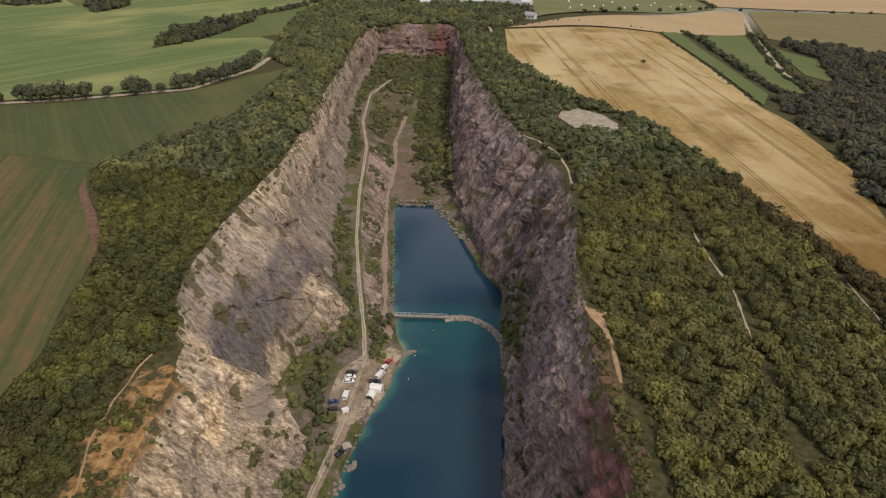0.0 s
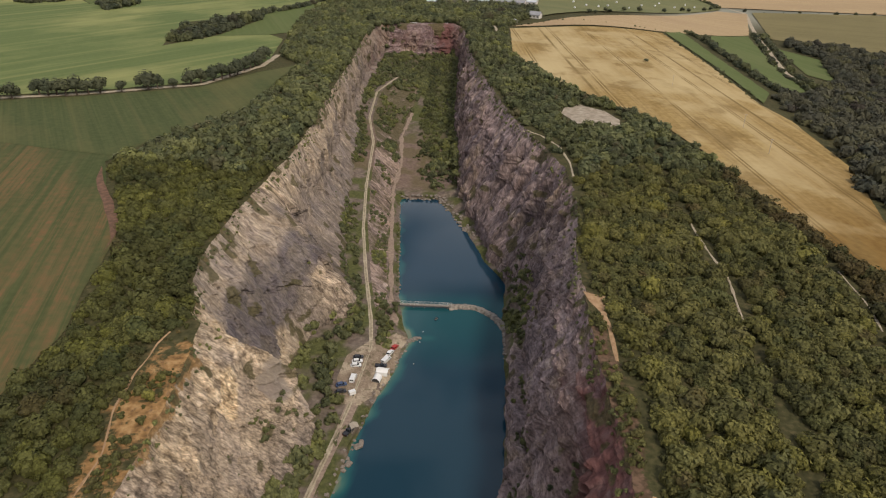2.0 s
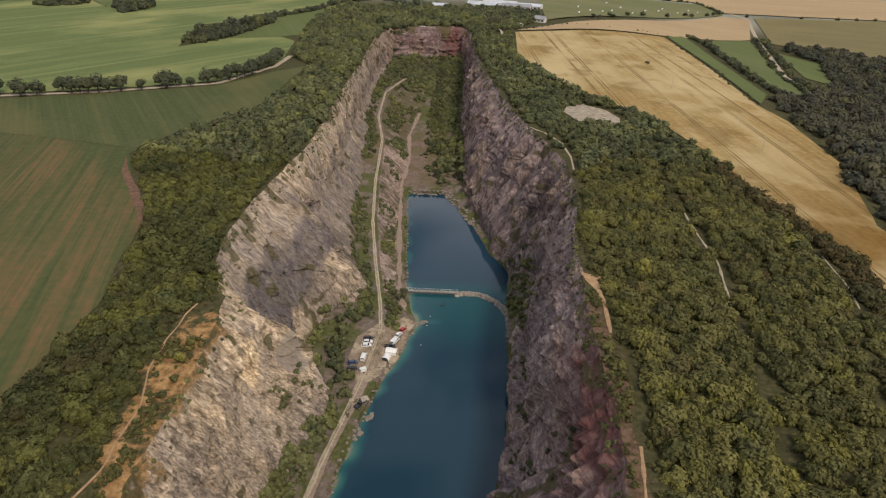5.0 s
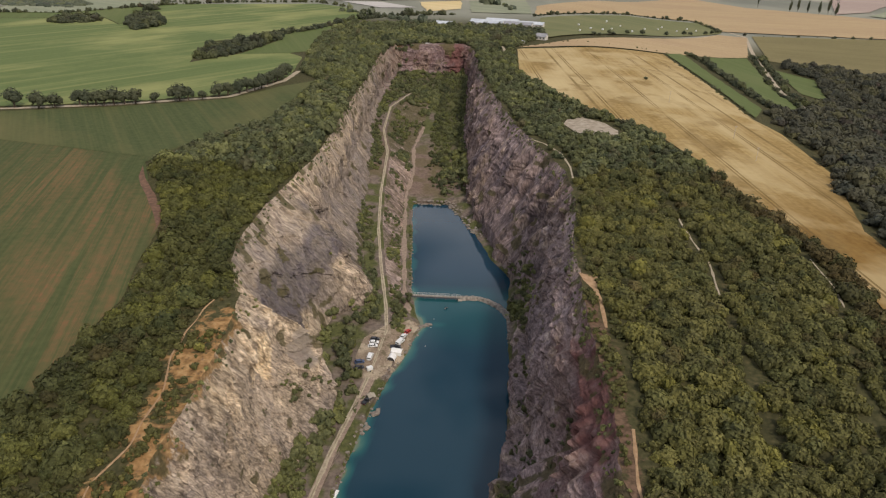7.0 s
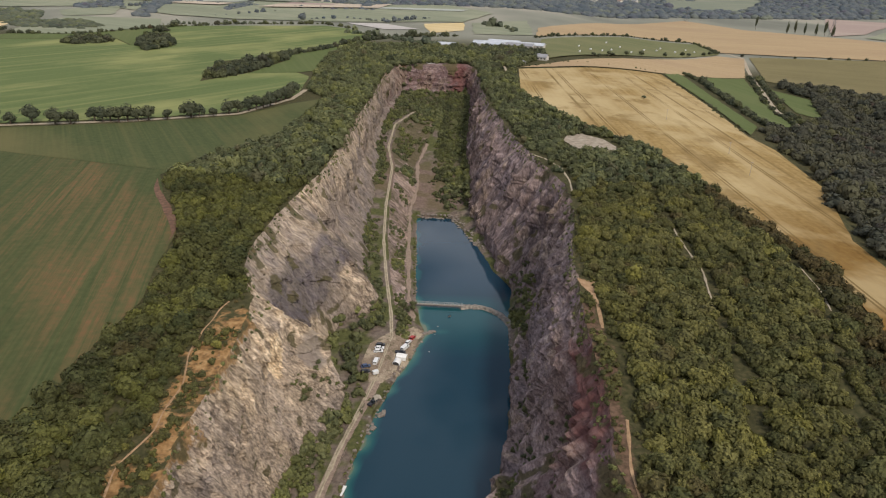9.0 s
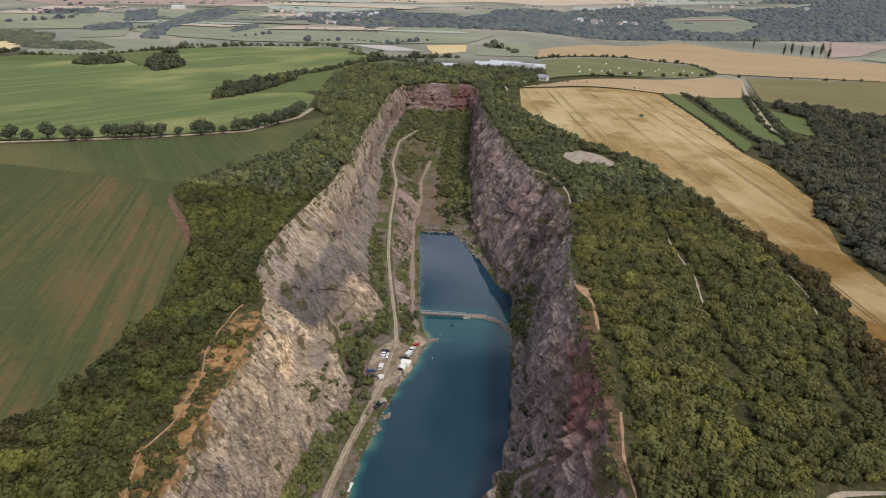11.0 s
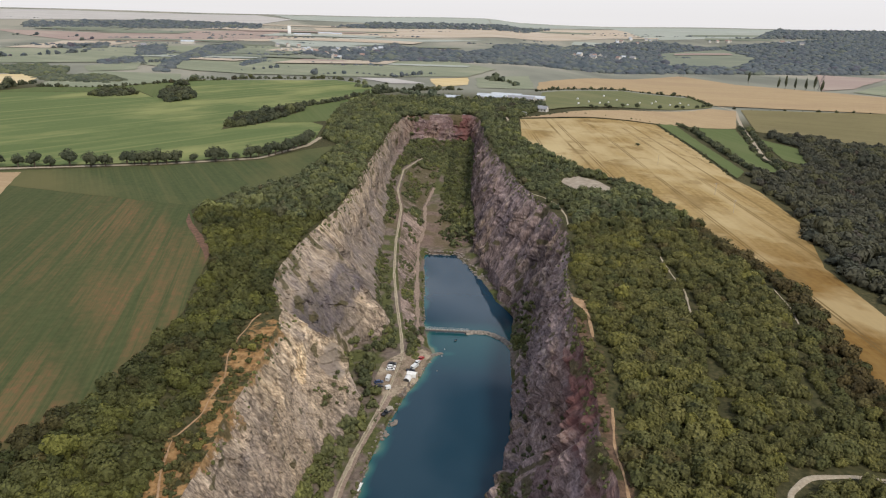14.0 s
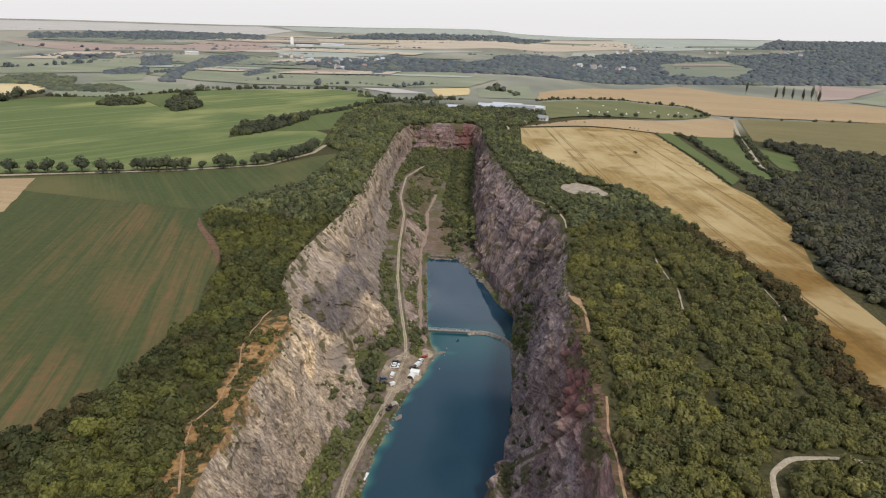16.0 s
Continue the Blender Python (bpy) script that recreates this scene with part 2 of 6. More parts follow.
    n.bump(n.calc("ADD", n.calc("MULTIPLY", fine, 0.4), n.calc("ADD", n.calc("MULTIPLY", streak, 2.0), n.calc("MULTIPLY", thin, 0.8))), 0.6, 0.8)
    return n.done(c)


def ground_material():
    n = Nodes("rough_grassland", 0.95, spec=0.1)
    a, b = n.noise(0.03, 4), n.noise(0.6, 6)
    c = n.ramp(b, (0.3, (0.036, 0.036, 0.016)), (0.55, (0.066, 0.060, 0.027)), (0.75, (0.13, 0.10, 0.05)))
    c = n.mix(n.mask(a, 0.4, 0.65), c, n.ramp(b, (0.3, (0.04, 0.042, 0.017)), (0.7, (0.09, 0.08, 0.036))))
    soil = n.ramp(n.noise(0.4, 6), (0.33, (0.13, 0.075, 0.031)), (0.5, (0.29, 0.163, 0.066)), (0.68, (0.42, 0.265, 0.12)))
    rag = n.calc("MULTIPLY", n.calc("SUBTRACT", n.noise(0.5, 7, rough=0.7), 0.5), 2.0)
    c = n.mix(n.mask(n.calc("ADD", n.attr("soil"), rag), 0.35, 0.6), c, soil)
    c = n.mix(n.mask(n.calc("ADD", n.attr("russet"), rag), 0.3, 0.6), c, n.ramp(n.noise(0.8, 6), (0.35, (0.075, 0.05, 0.03)), (0.6, (0.16, 0.10, 0.065))))
    # the far ground turns pale and greyish: haze put into its colour
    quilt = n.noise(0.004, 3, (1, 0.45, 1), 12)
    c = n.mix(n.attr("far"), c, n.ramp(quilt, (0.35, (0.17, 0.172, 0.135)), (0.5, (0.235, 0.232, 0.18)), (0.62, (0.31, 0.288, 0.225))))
    n.bump(b, 0.6, 0.5)
    return n.done(c)


def floor_material():
    n = Nodes("quarry_gravel", 0.95, spec=0.15)
    b = n.noise(0.5, 6)
    c = n.ramp(b, (0.3, (0.10, 0.075, 0.06)), (0.6, (0.19, 0.15, 0.12)), (0.8, (0.29, 0.24, 0.19)))
    grass = n.ramp(n.noise(0.8, 5), (0.3, (0.05, 0.058, 0.02)), (0.7, (0.12, 0.122, 0.045)))
    c = n.mix(n.attr("grass"), c, grass)
    c = n.mix(n.attr("red"), c, (0.20, 0.115, 0.085))
    n.bump(n.noise(1.5, 5), 0.6, 0.3)
    return n.done(c)


def crop_material(name, dark, light, patch, turn, row=0.9, patchy=0.5, lanes=0.0, thin=None):
    """A field: drilled rows, patches of riper or thinner growth, tractor lanes, cloud shade painted on wheat."""
    n = Nodes(name, 0.95, spec=0.1)
    rows = n.noise(row, 2, (1, 0.015, 0.1), turn)
    patches = n.noise(0.012, 5, (1, 0.5, 1), turn)
    fine = n.noise(0.35, 6)
    c = n.ramp(n.calc("ADD", n.calc("MULTIPLY", rows, 0.5), n.calc("MULTIPLY", fine, 0.5)), (0.35, dark), (0.65, light))
    c = n.mix(n.calc("MULTIPLY", n.mask(patches, 0.47, 0.68), patchy), c, patch)
    if thin:
        bare = n.calc("MULTIPLY", n.attr("thin"), n.calc("MULTIPLY", n.mask(n.noise(0.4, 8, (1, 0.018, 0.1), turn, 0.75), 0.42, 0.58), n.mask(n.noise(0.022, 6, (1, 0.45, 1), turn, rough=0.65), 0.38, 0.56)))
        c = n.mix(bare, c, n.ramp(fine, (0.35, patch), thin))
    wide = n.noise(0.11, 3, (1, 0.02, 0.1), turn)
    c = n.mix(n.mask(wide, 0.5, 0.75), c, n.mix(0.15 if thin else 0.45, c, patch))
    if lanes:
        # cloud shade over the wheat, painted as a deeper gold
        c = n.mix(n.attr("ripe_shade"), c, n.mix(1.0, c, (0.58, 0.47, 0.31), "MULTIPLY"))
        lodged = n.calc("MULTIPLY", n.mask(n.noise(0.045, 6, (1, 0.6, 1), turn), 0.54, 0.63), 0.6)
        c = n.mix(lodged, c, n.ramp(fine, (0.35, tuple(0.75 * v for v in dark)), (0.65, dark)))
        c = n.mix(n.calc("MULTIPLY", n.mask(n.noise(0.02, 4), 0.5, 0.62), 0.6), c, patch)
        for period, offset, narrow in ((36.0, 0.0, 0.9985), (36.0, 0.38, 0.9985), (97.0, 1.9, 0.9998)):
            w = n.t.nodes.new("ShaderNodeTexWave")
            w.wave_profile, w.bands_direction = "SIN", "X"
            w.inputs["Scale"].default_value = 6.2832 / (20 * period)
            w.inputs["Distortion"].default_value = 0.25
            w.inputs["Detail Scale"].default_value = 0.4
            w.inputs["Phase Offset"].default_value = offset
            m = n.t.nodes.new("ShaderNodeMapping")
            m.vector_type = "TEXTURE"
            m.inputs["Rotation"].default_value = (0, 0, radians(turn))
            n.link(n.pos, m.inputs["Vector"])
            n.link(m.outputs[0], w.inputs["Vector"])
            worn = n.mask(n.noise(0.05, 5, (1, 0.3, 1), turn), 0.36, 0.56)
            c = n.mix(n.calc("MULTIPLY", n.calc("MULTIPLY", n.mask(w.outputs["Fac"], narrow - 0.002, narrow), worn), lanes), c, tuple(0.62 * v for v in dark))
    n.bump(rows, 0.4, 0.3)
    return n.done(c)


def leaf_material(name, dark, mid, light):
    """Foliage: tone by leaf with painted crown shading, colour by tree, fine leafy grain."""
    n = Nodes(name, 0.7, spec=0.2)
    o = n.t.nodes.new("ShaderNodeObjectInfo")
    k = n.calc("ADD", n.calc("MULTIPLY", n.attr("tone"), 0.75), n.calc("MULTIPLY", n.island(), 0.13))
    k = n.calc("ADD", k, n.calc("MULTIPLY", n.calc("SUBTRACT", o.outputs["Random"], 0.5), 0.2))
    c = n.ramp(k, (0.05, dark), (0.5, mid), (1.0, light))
    kind = n.ramp(n.attr("hue"), (0.0, (0.92, 0.74, 0.80)), (0.22, (0.82, 0.76, 0.82)), (0.4, (0.66, 0.74, 0.76)), (0.55, (0.9, 0.92, 0.9)), (0.75, (1.0, 1.0, 0.92)), (1.0, (1.2, 1.2, 0.86)))
    c = n.mix(1.0, c, kind, "MULTIPLY")
    grain = n.noise(2.2, 3, rough=0.7)
    c = n.mix(1.0, c, n.ramp(grain, (0.36, (0.68, 0.68, 0.68)), (0.5, (1, 1, 1)), (0.64, (1.32, 1.3, 1.24))), "MULTIPLY")
    t = n.t.nodes.new("ShaderNodeBsdfTranslucent")
    n.link(c, t.inputs[0])
    mx = n.t.nodes.new("ShaderNodeMixShader")
    mx.inputs[0].default_value = 0.3
    n.link(n.b.outputs[0], mx.inputs[1])
    n.link(t.outputs[0], mx.inputs[2])
    n.link(mx.outputs[0], n.t.nodes["Material Output"].inputs[0])
    return n.done(c)


def plain_material(name, c1, c2, scale=1.0, rough=0.7, metallic=0.0, bump=0.2):
    n = Nodes(name, rough, metallic)
    f = n.noise(scale, 5)
    if bump:
        n.bump(f, bump, 0.05)
    return n.done(n.ramp(f, (0.3, c1), (0.7, c2)))


def water_material():
    n = Nodes("lake_water", 0.04, spec=0.5)
    n.b.inputs["IOR"].default_value = 1.33
    sh = n.attr("shallow")
    c = n.ramp(sh, (0.0, (0.010, 0.038, 0.064)), (0.2, (0.009, 0.037, 0.058)), (0.45, (0.012, 0.078, 0.086)), (0.85, (0.045, 0.13, 0.11)), (1.0, (0.14, 0.17, 0.11)))
    w = n.noise(0.8, 3)
    n.bump(w, 0.03, 0.1)
    return n.done(c)


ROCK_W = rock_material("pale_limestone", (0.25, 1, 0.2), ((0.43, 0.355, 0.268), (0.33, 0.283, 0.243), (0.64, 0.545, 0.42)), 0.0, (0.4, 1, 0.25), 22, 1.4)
# Mauve stone, its tint lowered further to carry the east wall's shade.
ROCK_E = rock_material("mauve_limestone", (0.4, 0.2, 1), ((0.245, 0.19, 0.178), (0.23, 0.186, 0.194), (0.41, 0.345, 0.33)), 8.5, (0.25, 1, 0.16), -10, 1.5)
GROUND, FLOOR, WATER = ground_material(), floor_material(), water_material()
LEAF = leaf_material("foliage", (0.064, 0.061, 0.025), (0.125, 0.119, 0.043), (0.25, 0.230, 0.080))
LEAF_WEST = leaf_material("green_scrub_foliage", (0.057, 0.058, 0.022), (0.107, 0.109, 0.038), (0.222, 0.216, 0.070))
LEAF_NORTH = leaf_material("cool_green_foliage", (0.066, 0.071, 0.036), (0.132, 0.140, 0.069), (0.26, 0.264, 0.118))
LEAF_FAR = leaf_material("dark_forest_foliage", (0.060, 0.066, 0.040), (0.095, 0.102, 0.060), (0.15, 0.155, 0.085))
LEAF_VALLEY = leaf_material("valley_forest_foliage", (0.064, 0.062, 0.046), (0.090, 0.087, 0.061), (0.120, 0.115, 0.078))
# Aerial haze painted into the leaf colour: paler for hedges, blue-grey for far woods.
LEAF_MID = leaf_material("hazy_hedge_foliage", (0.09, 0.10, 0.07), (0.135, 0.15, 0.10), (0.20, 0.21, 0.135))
LEAF_HAZED = leaf_material("hazed_forest_foliage", (0.125, 0.142, 0.158), (0.150, 0.168, 0.184), (0.178, 0.196, 0.206))
BARK = plain_material("bark", (0.07, 0.05, 0.035), (0.15, 0.115, 0.085), 4.0, 0.9)
TRACK = plain_material("pale_gravel", (0.28, 0.225, 0.155), (0.45, 0.38, 0.275), 0.8, 0.95)
def haul_material():
    """Wheel-worn gravel with a grassy strip between the ruts."""
    n = Nodes("wheel_worn_gravel", 0.95, spec=0.1)
    f = n.noise(0.8, 6)
    c = n.ramp(f, (0.3, (0.29, 0.24, 0.17)), (0.7, (0.49, 0.42, 0.305)))
    k = n.calc("MULTIPLY", n.attr("mid"), n.mask(n.noise(0.25, 5), 0.35, 0.55))
    c = n.mix(n.calc("MULTIPLY", k, 0.75), c, (0.13, 0.105, 0.055))
    n.bump(f, 0.3, 0.1)
    return n.done(c)


def shore_yard_material():
    """Trodden gravel: pale where driven over, brown earth and weeds elsewhere."""
    n = Nodes("trodden_yard_gravel", 0.95, spec=0.1)
    fine, broad = n.noise(1.2, 6), n.noise(0.13, 5)
    c = n.ramp(fine, (0.3, (0.17, 0.125, 0.09)), (0.7, (0.31, 0.24, 0.17)))
    c = n.mix(n.mask(broad, 0.45, 0.58), c, n.ramp(fine, (0.3, (0.30, 0.24, 0.17)), (0.7, (0.47, 0.39, 0.285))))
    c = n.mix(n.calc("MULTIPLY", n.mask(n.noise(0.35, 6), 0.56, 0.64), 0.7), c, (0.10, 0.085, 0.045))
    n.bump(fine, 0.4, 0.1)
    return n.done(c)


HAUL, SHORE_YARD = haul_material(), shore_yard_material()
YARD = plain_material("yard_gravel", (0.22, 0.175, 0.12), (0.42, 0.36, 0.28), 0.35, 0.95)
SHORE = plain_material("brown_shore_gravel", (0.20, 0.145, 0.11), (0.35, 0.265, 0.20), 0.8, 0.95)
RUBBLE = plain_material("wet_rubble", (0.12, 0.104, 0.088), (0.34, 0.30, 0.25), 0.9, 0.95, 0.0, 0.6)
RED_SOIL = plain_material("reddish_soil", (0.085, 0.048, 0.030), (0.19, 0.105, 0.064), 0.5, 0.95)
DIRT = plain_material("trodden_earth", (0.26, 0.155, 0.08), (0.44, 0.29, 0.165), 0.7, 0.95)

# ---- the quarry's plan: x of each line across it, by y ----
WATER_Z = 1.5
Y_S, Y_N = -30.0, 712.0
rim_l = curve_of((-40, -62), (40, -68), (90, -69), (124, -68), (150, -71), (167, -75), (190, -83), (209, -86), (239, -83), (288, -79), (306, -76), (361, -75), (460, -75), (544, -74), (600, -75), (650, -75), (675, -73), (700, -66), (712, -60))
mid_l = curve_of((-40, -56), (60, -62), (110, -62), (140, -61), (158, -58), (171, -53.5), (177, -61), (190, -67), (205, -70), (222, -70), (236, -66), (246, -57), (257, -51), (266, -57), (280, -67), (349, -68), (451, -71), (578, -72), (660, -68), (690, -64), (712, -56))
foot_l = curve_of((-40, -50), (100, -57), (119, -55), (145, -51), (160, -46), (170, -42.5), (177, -47), (190, -53), (205, -57), (222, -59), (236, -56), (245, -46), (254, -37), (268, -43), (290, -48), (320, -53), (386, -58), (450, -60), (499, -67), (561, -66), (620, -63), (690, -60), (712, -54))
road_l = curve_of((-40, -50), (125, -45), (148, -42), (178, -36.5), (198, -33), (228, -29.5), (247, -31.5), (286, -38), (329, -44), (382, -48), (449, -50), (499, -58), (561, -58), (601, -44), (712, -40))
road_z = curve_of((-40, 3), (178, 3), (198, 4), (228, 5), (247, 6), (286, 9), (329, 12), (382, 16), (449, 22), (499, 25), (561, 29), (620, 33), (712, 36))
low_l = curve_of((-40, -42), (125, -41), (160, -36), (198, -27), (228, -21), (247, -21), (268, -24), (325, -28.5), (405, -33), (443, -30), (492, -33), (539, -27), (600, -20), (712, -20))
low_z = curve_of((-40, 2.6), (198, 3.2), (268, 3.2), (405, 4.5), (443, 8), (492, 12), (539, 17), (600, 27), (650, 31), (712, 36))
shore_l = curve_of((-40, -38), (117, -37), (132, -37), (148, -35), (164, -32), (180, -29.5), (196, -26), (211, -20), (229, -16), (238, -13), (247, -17), (268, -20), (330, -24), (395, -28), (440, -22), (712, -14))
shore_r = curve_of((-40, 6), (115, 9), (123, 11), (135, 17), (150, 21), (163, 23), (186, 25), (212, 27), (248, 28), (262, 29), (276, 31), (289, 33), (300, 29), (312, 23), (345, 15), (367, 8), (385, 1), (394, -3), (440, -6), (712, -4))
foot_r = curve_of((-40, 12), (118, 11.5), (135, 19), (150, 22), (163, 24), (186, 26), (212, 28.2), (228, 30), (240, 32.5), (259, 36), (276, 35), (300, 31), (313, 24.5), (354, 17), (392, 10), (414, 8), (488, 6), (570, 7), (663, 10), (690, 8), (712, 2))
foot_rz = curve_of((-40, 4), (150, 3.5), (220, 6), (265, 7), (300, 3), (345, 3), (400, 8), (488, 13), (570, 24), (640, 31), (712, 36))
ledge_z = curve_of((-40, 12), (130, 13), (200, 12), (228, 9), (240, 7.5), (285, 7.5), (300, 9), (340, 12), (380, 14), (480, 18), (570, 27), (650, 33), (712, 40))
ledge_w = curve_of((-40, 5), (150, 4.5), (215, 4), (240, 1.5), (290, 1.5), (320, 0.8), (712, 0.8))
mid_r = curve_of((-40, 30), (60, 31), (118, 36), (140, 39), (150, 36), (166, 33), (185, 37), (200, 40), (227, 42), (258, 46), (276, 47), (305, 45), (346, 34), (381, 26), (404, 21), (437, 20), (501, 16), (583, 14), (662, 15), (700, 9), (712, 4))
rim_r = curve_of((-40, 38), (50, 41), (76, 41), (99, 43), (119, 45), (151, 45), (180, 47), (209, 49), (242, 55), (276, 58), (304, 57), (337, 51), (387, 40), (437, 34), (501, 25), (583, 20), (640, 20), (670, 19), (700, 13), (712, 7))


def terrain(x, y):
    """The height of the land round the quarry, out to the horizon."""
    x, y = np.asarray(x, float), np.asarray(y, float)
    near = (1 - smooth01(np.abs(x), 95, 150)) * (1 - smooth01(y, 700, 760))
    z = 62 + near * (0.5 * vnoise(x / 55, y / 55, 0, 3) + 0.25 * vnoise(x / 17, y / 17, 0, 4))
    z = z - 30 * smooth01(x, 120, 400) * (1 - 0.4 * smooth01(y, 700, 1300))
    far = smooth01(y, 2300, 4900)
    lift = 66 + 14 * vnoise(x / 900, y / 1500, 0, 8) - 6 * (x / 3000)
    z = z + far * lift
    z = z + smooth01(y, 1300, 2300) * (1 - smooth01(y, 2600, 4200)) * (8 * vnoise(x / 500, y / 400, 0, 9) - 10)
    return z


def stations():
    parts = [np.arange(Y_S, 40, 3.0), np.arange(40, 300, 0.75), np.arange(300, 600, 1.25), np.arange(600, 680, 1.0), np.arange(680, Y_N + 0.1, 0.4)]
    return np.concatenate(parts)


YS = stations()


def quarry_section(y):
    """Control points across the quarry at each y: lists of x and z arrays."""
    zero = np.zeros_like(y)
    rl, rr = rim_l(y), rim_r(y)
    zl, zr = terrain(rl, y), terrain(rr, y)
    rz, lz = road_z(y), low_z(y)
    bed = -6.0 + smooth01(y, 394, 399) * (6.0 + 3.6 + np.maximum(lz - 4.5, 0))
    wz = np.minimum(WATER_Z + smooth01(y, 395, 399) * np.maximum(lz - WATER_Z - 0.4, 0), lz)
    ro, ri = road_l(y) + 2.4, road_l(y) - 2.4
    fl = np.minimum(foot_l(y), ri - 0.5)
    lo = np.maximum(low_l(y), ro + 1.0)
    sl = np.maximum(shore_l(y), lo + 2.5)
    sr, fr = shore_r(y), np.maximum(foot_r(y), shore_r(y) + 0.8)
    frz = np.maximum(foot_rz(y), wz + 0.8)
    xs = [rl, 0.5 * (rl + mid_l(y)) + 1.0, mid_l(y), fl, ri, ro, lo - 1.4, lo + 1.4, sl, sl + 5, sr - 5, sr, fr, fr + 1.6, fr + 1.6 + ledge_w(y), mid_r(y), 0.5 * (rr + mid_r(y)) - 1.0, rr]
    zs = [zl, 49 + zero, 33 + 0.1 * (rz - 5), rz + 1.2, rz, rz, lz + 0.2, lz, wz, bed, bed, wz, frz, np.maximum(ledge_z(y), frz + 0.5), np.maximum(ledge_z(y), frz + 0.5) - 0.6, 33 + zero, 49 + zero, zr]
    return xs, zs


SEG = (26, 26, 44, 10, 5, 10, 5, 6, 4, 6, 4, 7, 14, 6, 34, 26, 26)


def build_grid():
    xs, zs = quarry_section(YS)
    close = 1 - smooth01(YS, 686, 705)
    close_s = smooth01(YS, Y_S, 0)
    X, Z, C, W = [], [], [], []
    weight = (0.25, 1, 1, 0.45, 0.0, 0.1, 0.35, 0.0, 0.1, 0.0, 0.0, 0.1, 0.5, 0.6, 0.4, 1, 1, 0.25)
    for i, n in enumerate(SEG):
        for k in range(n + (i == len(SEG) - 1)):
            f = k / n
            X.append(xs[i] * (1 - f) + xs[i + 1] * f)
            Z.append(zs[i] * (1 - f) + zs[i + 1] * f)
            W.append(np.full_like(YS, weight[i] * (1 - f) + weight[i + 1] * f))
            C.append(i + f)
    X, Z, W = np.array(X).T, np.array(Z).T, np.array(W).T
    Y = np.repeat(YS[:, None], X.shape[1], 1)
    top = terrain(X, Y)
    Z = top + (Z - top) * (close * close_s)[:, None]
    # end walls are rock too
    endw = np.exp(-((YS - 695) / 12) ** 2)[:, None] * np.clip((top - Z) / 8, 0, 1)
    W = np.maximum(W, 0.7 * endw)
    C = np.array(C)
    side = np.where(C < 8, 1.0, -1.0)[None, :]
    east = np.where(C < 8, 0.0, 1.0)[None, :]
    # large buttresses and gullies
    d = np.where(east > 0, 1.8 * vnoise(X / 16, Y / 60, Z / 22, 11) + 0.8 * vnoise(X / 7, Y / 40, Z / 8, 10), 2.6 * vnoise(X / 16, Y / 16, Z / 40, 11) + 1.6 * vnoise(X / 7, Y / 7, Z / 20, 10))
    # beds: on the east wall ribs that run along it, each with a ledge at its top; on the west wall upright ribs and oblique slabs
    warp = 2.4 * vnoise(X / 26, Y / 60, Z / 26, 15) + 0.4 * vnoise(X / 6, Y / 14, Z / 6, 19)
    bed = (Z - 0.13 * Y + warp) / 8.0
    rib = 3.2 * (np.abs(bed % 1.0 - 0.42) * -2.2 + 0.6) + 1.3 * (1 - 2.6 * np.abs(vnoise(Z / 3.0 - 0.04 * Y, Y / 22, 0, 25))) + 0.7 * (1 - 2.6 * np.abs(vnoise(Z / 1.5 - 0.08 * Y, Y / 13, 0, 24)))
    gully = np.exp(-(vnoise(Y / 17 + Z / 60, Z / 80, 0, 26) / 0.16) ** 2)
    slab = (Z - 0.42 * Y + 1.5 * warp) / 15.0 % 1.0
    upright = 1 - 2.4 * np.abs(vnoise(Y / 4.6 + Z / 22, Z / 34, 0, 27))
    far_w = smooth01(Y, 250, 300)
    upright = upright + 0.6 * (1 - 2.4 * np.abs(vnoise(Y / 1.7 + Z / 12, Z / 20, 0, 28))) * far_w
    hollow = 6.0 * np.exp(-((Y - 124) / 11) ** 2 - ((Z - 31) / 12) ** 2) + 6.0 * np.exp(-((Y - 290) / 11) ** 2 - ((Z - 36) / 11) ** 2)
    far_e = smooth01(Y, 225, 290)
    calm = 1 - 0.45 * (1 - east) * (1 - smooth01(Y, 165, 178))
    d = d * calm
    pillar = 2.8 * (1 - 2.4 * np.abs(vnoise(Y / 9 + Z / 30, Z / 45, 0, 36))) + 1.3 * (1 - 2.4 * np.abs(vnoise(Y / 3.4 + Z / 16, Z / 24, 0, 37))) + 0.7 * (1 - 2.4 * np.abs(vnoise(Y / 1.9 + Z / 11, Z / 16, 0, 38)))
    rib = rib * (0.7 - 0.5 * far_e) + pillar * (0.7 + 0.5 * far_e)
    spur = Y - np.interp(Z, [8, 40, 56], [90, 103, 114])
    rib = rib + 3.6 * np.where(spur < 0, np.exp(np.minimum(spur, 0) / 14), np.exp(-np.maximum(spur, 0) / 3.0)) * smooth01(Z, 12, 24) * (1 - smooth01(Z, 50, 60))
    d += np.where(east > 0, rib - 1.4 * gully - hollow, 1.9 * (1 - far_w) * (1 - slab - 0.5) + (0.6 + 0.55 * far_w) * upright)
    # the fin: a crest that runs down the west wall, sharp on its north side
    crest = Y - np.interp(Z, [2, 5, 33, 62], [168, 169, 173, 158])
    fin_w = (1 - east) * np.where(crest < 0, np.exp(np.minimum(crest, 0) / 10), np.exp(-np.maximum(crest, 0) / 1.6)) * smooth01(Z, 3, 12)
    d += 8.5 * fin_w - 9.0 * (1 - east) * smooth01(crest, 0, 5) * np.exp(-np.maximum(crest - 5, 0) / 16)
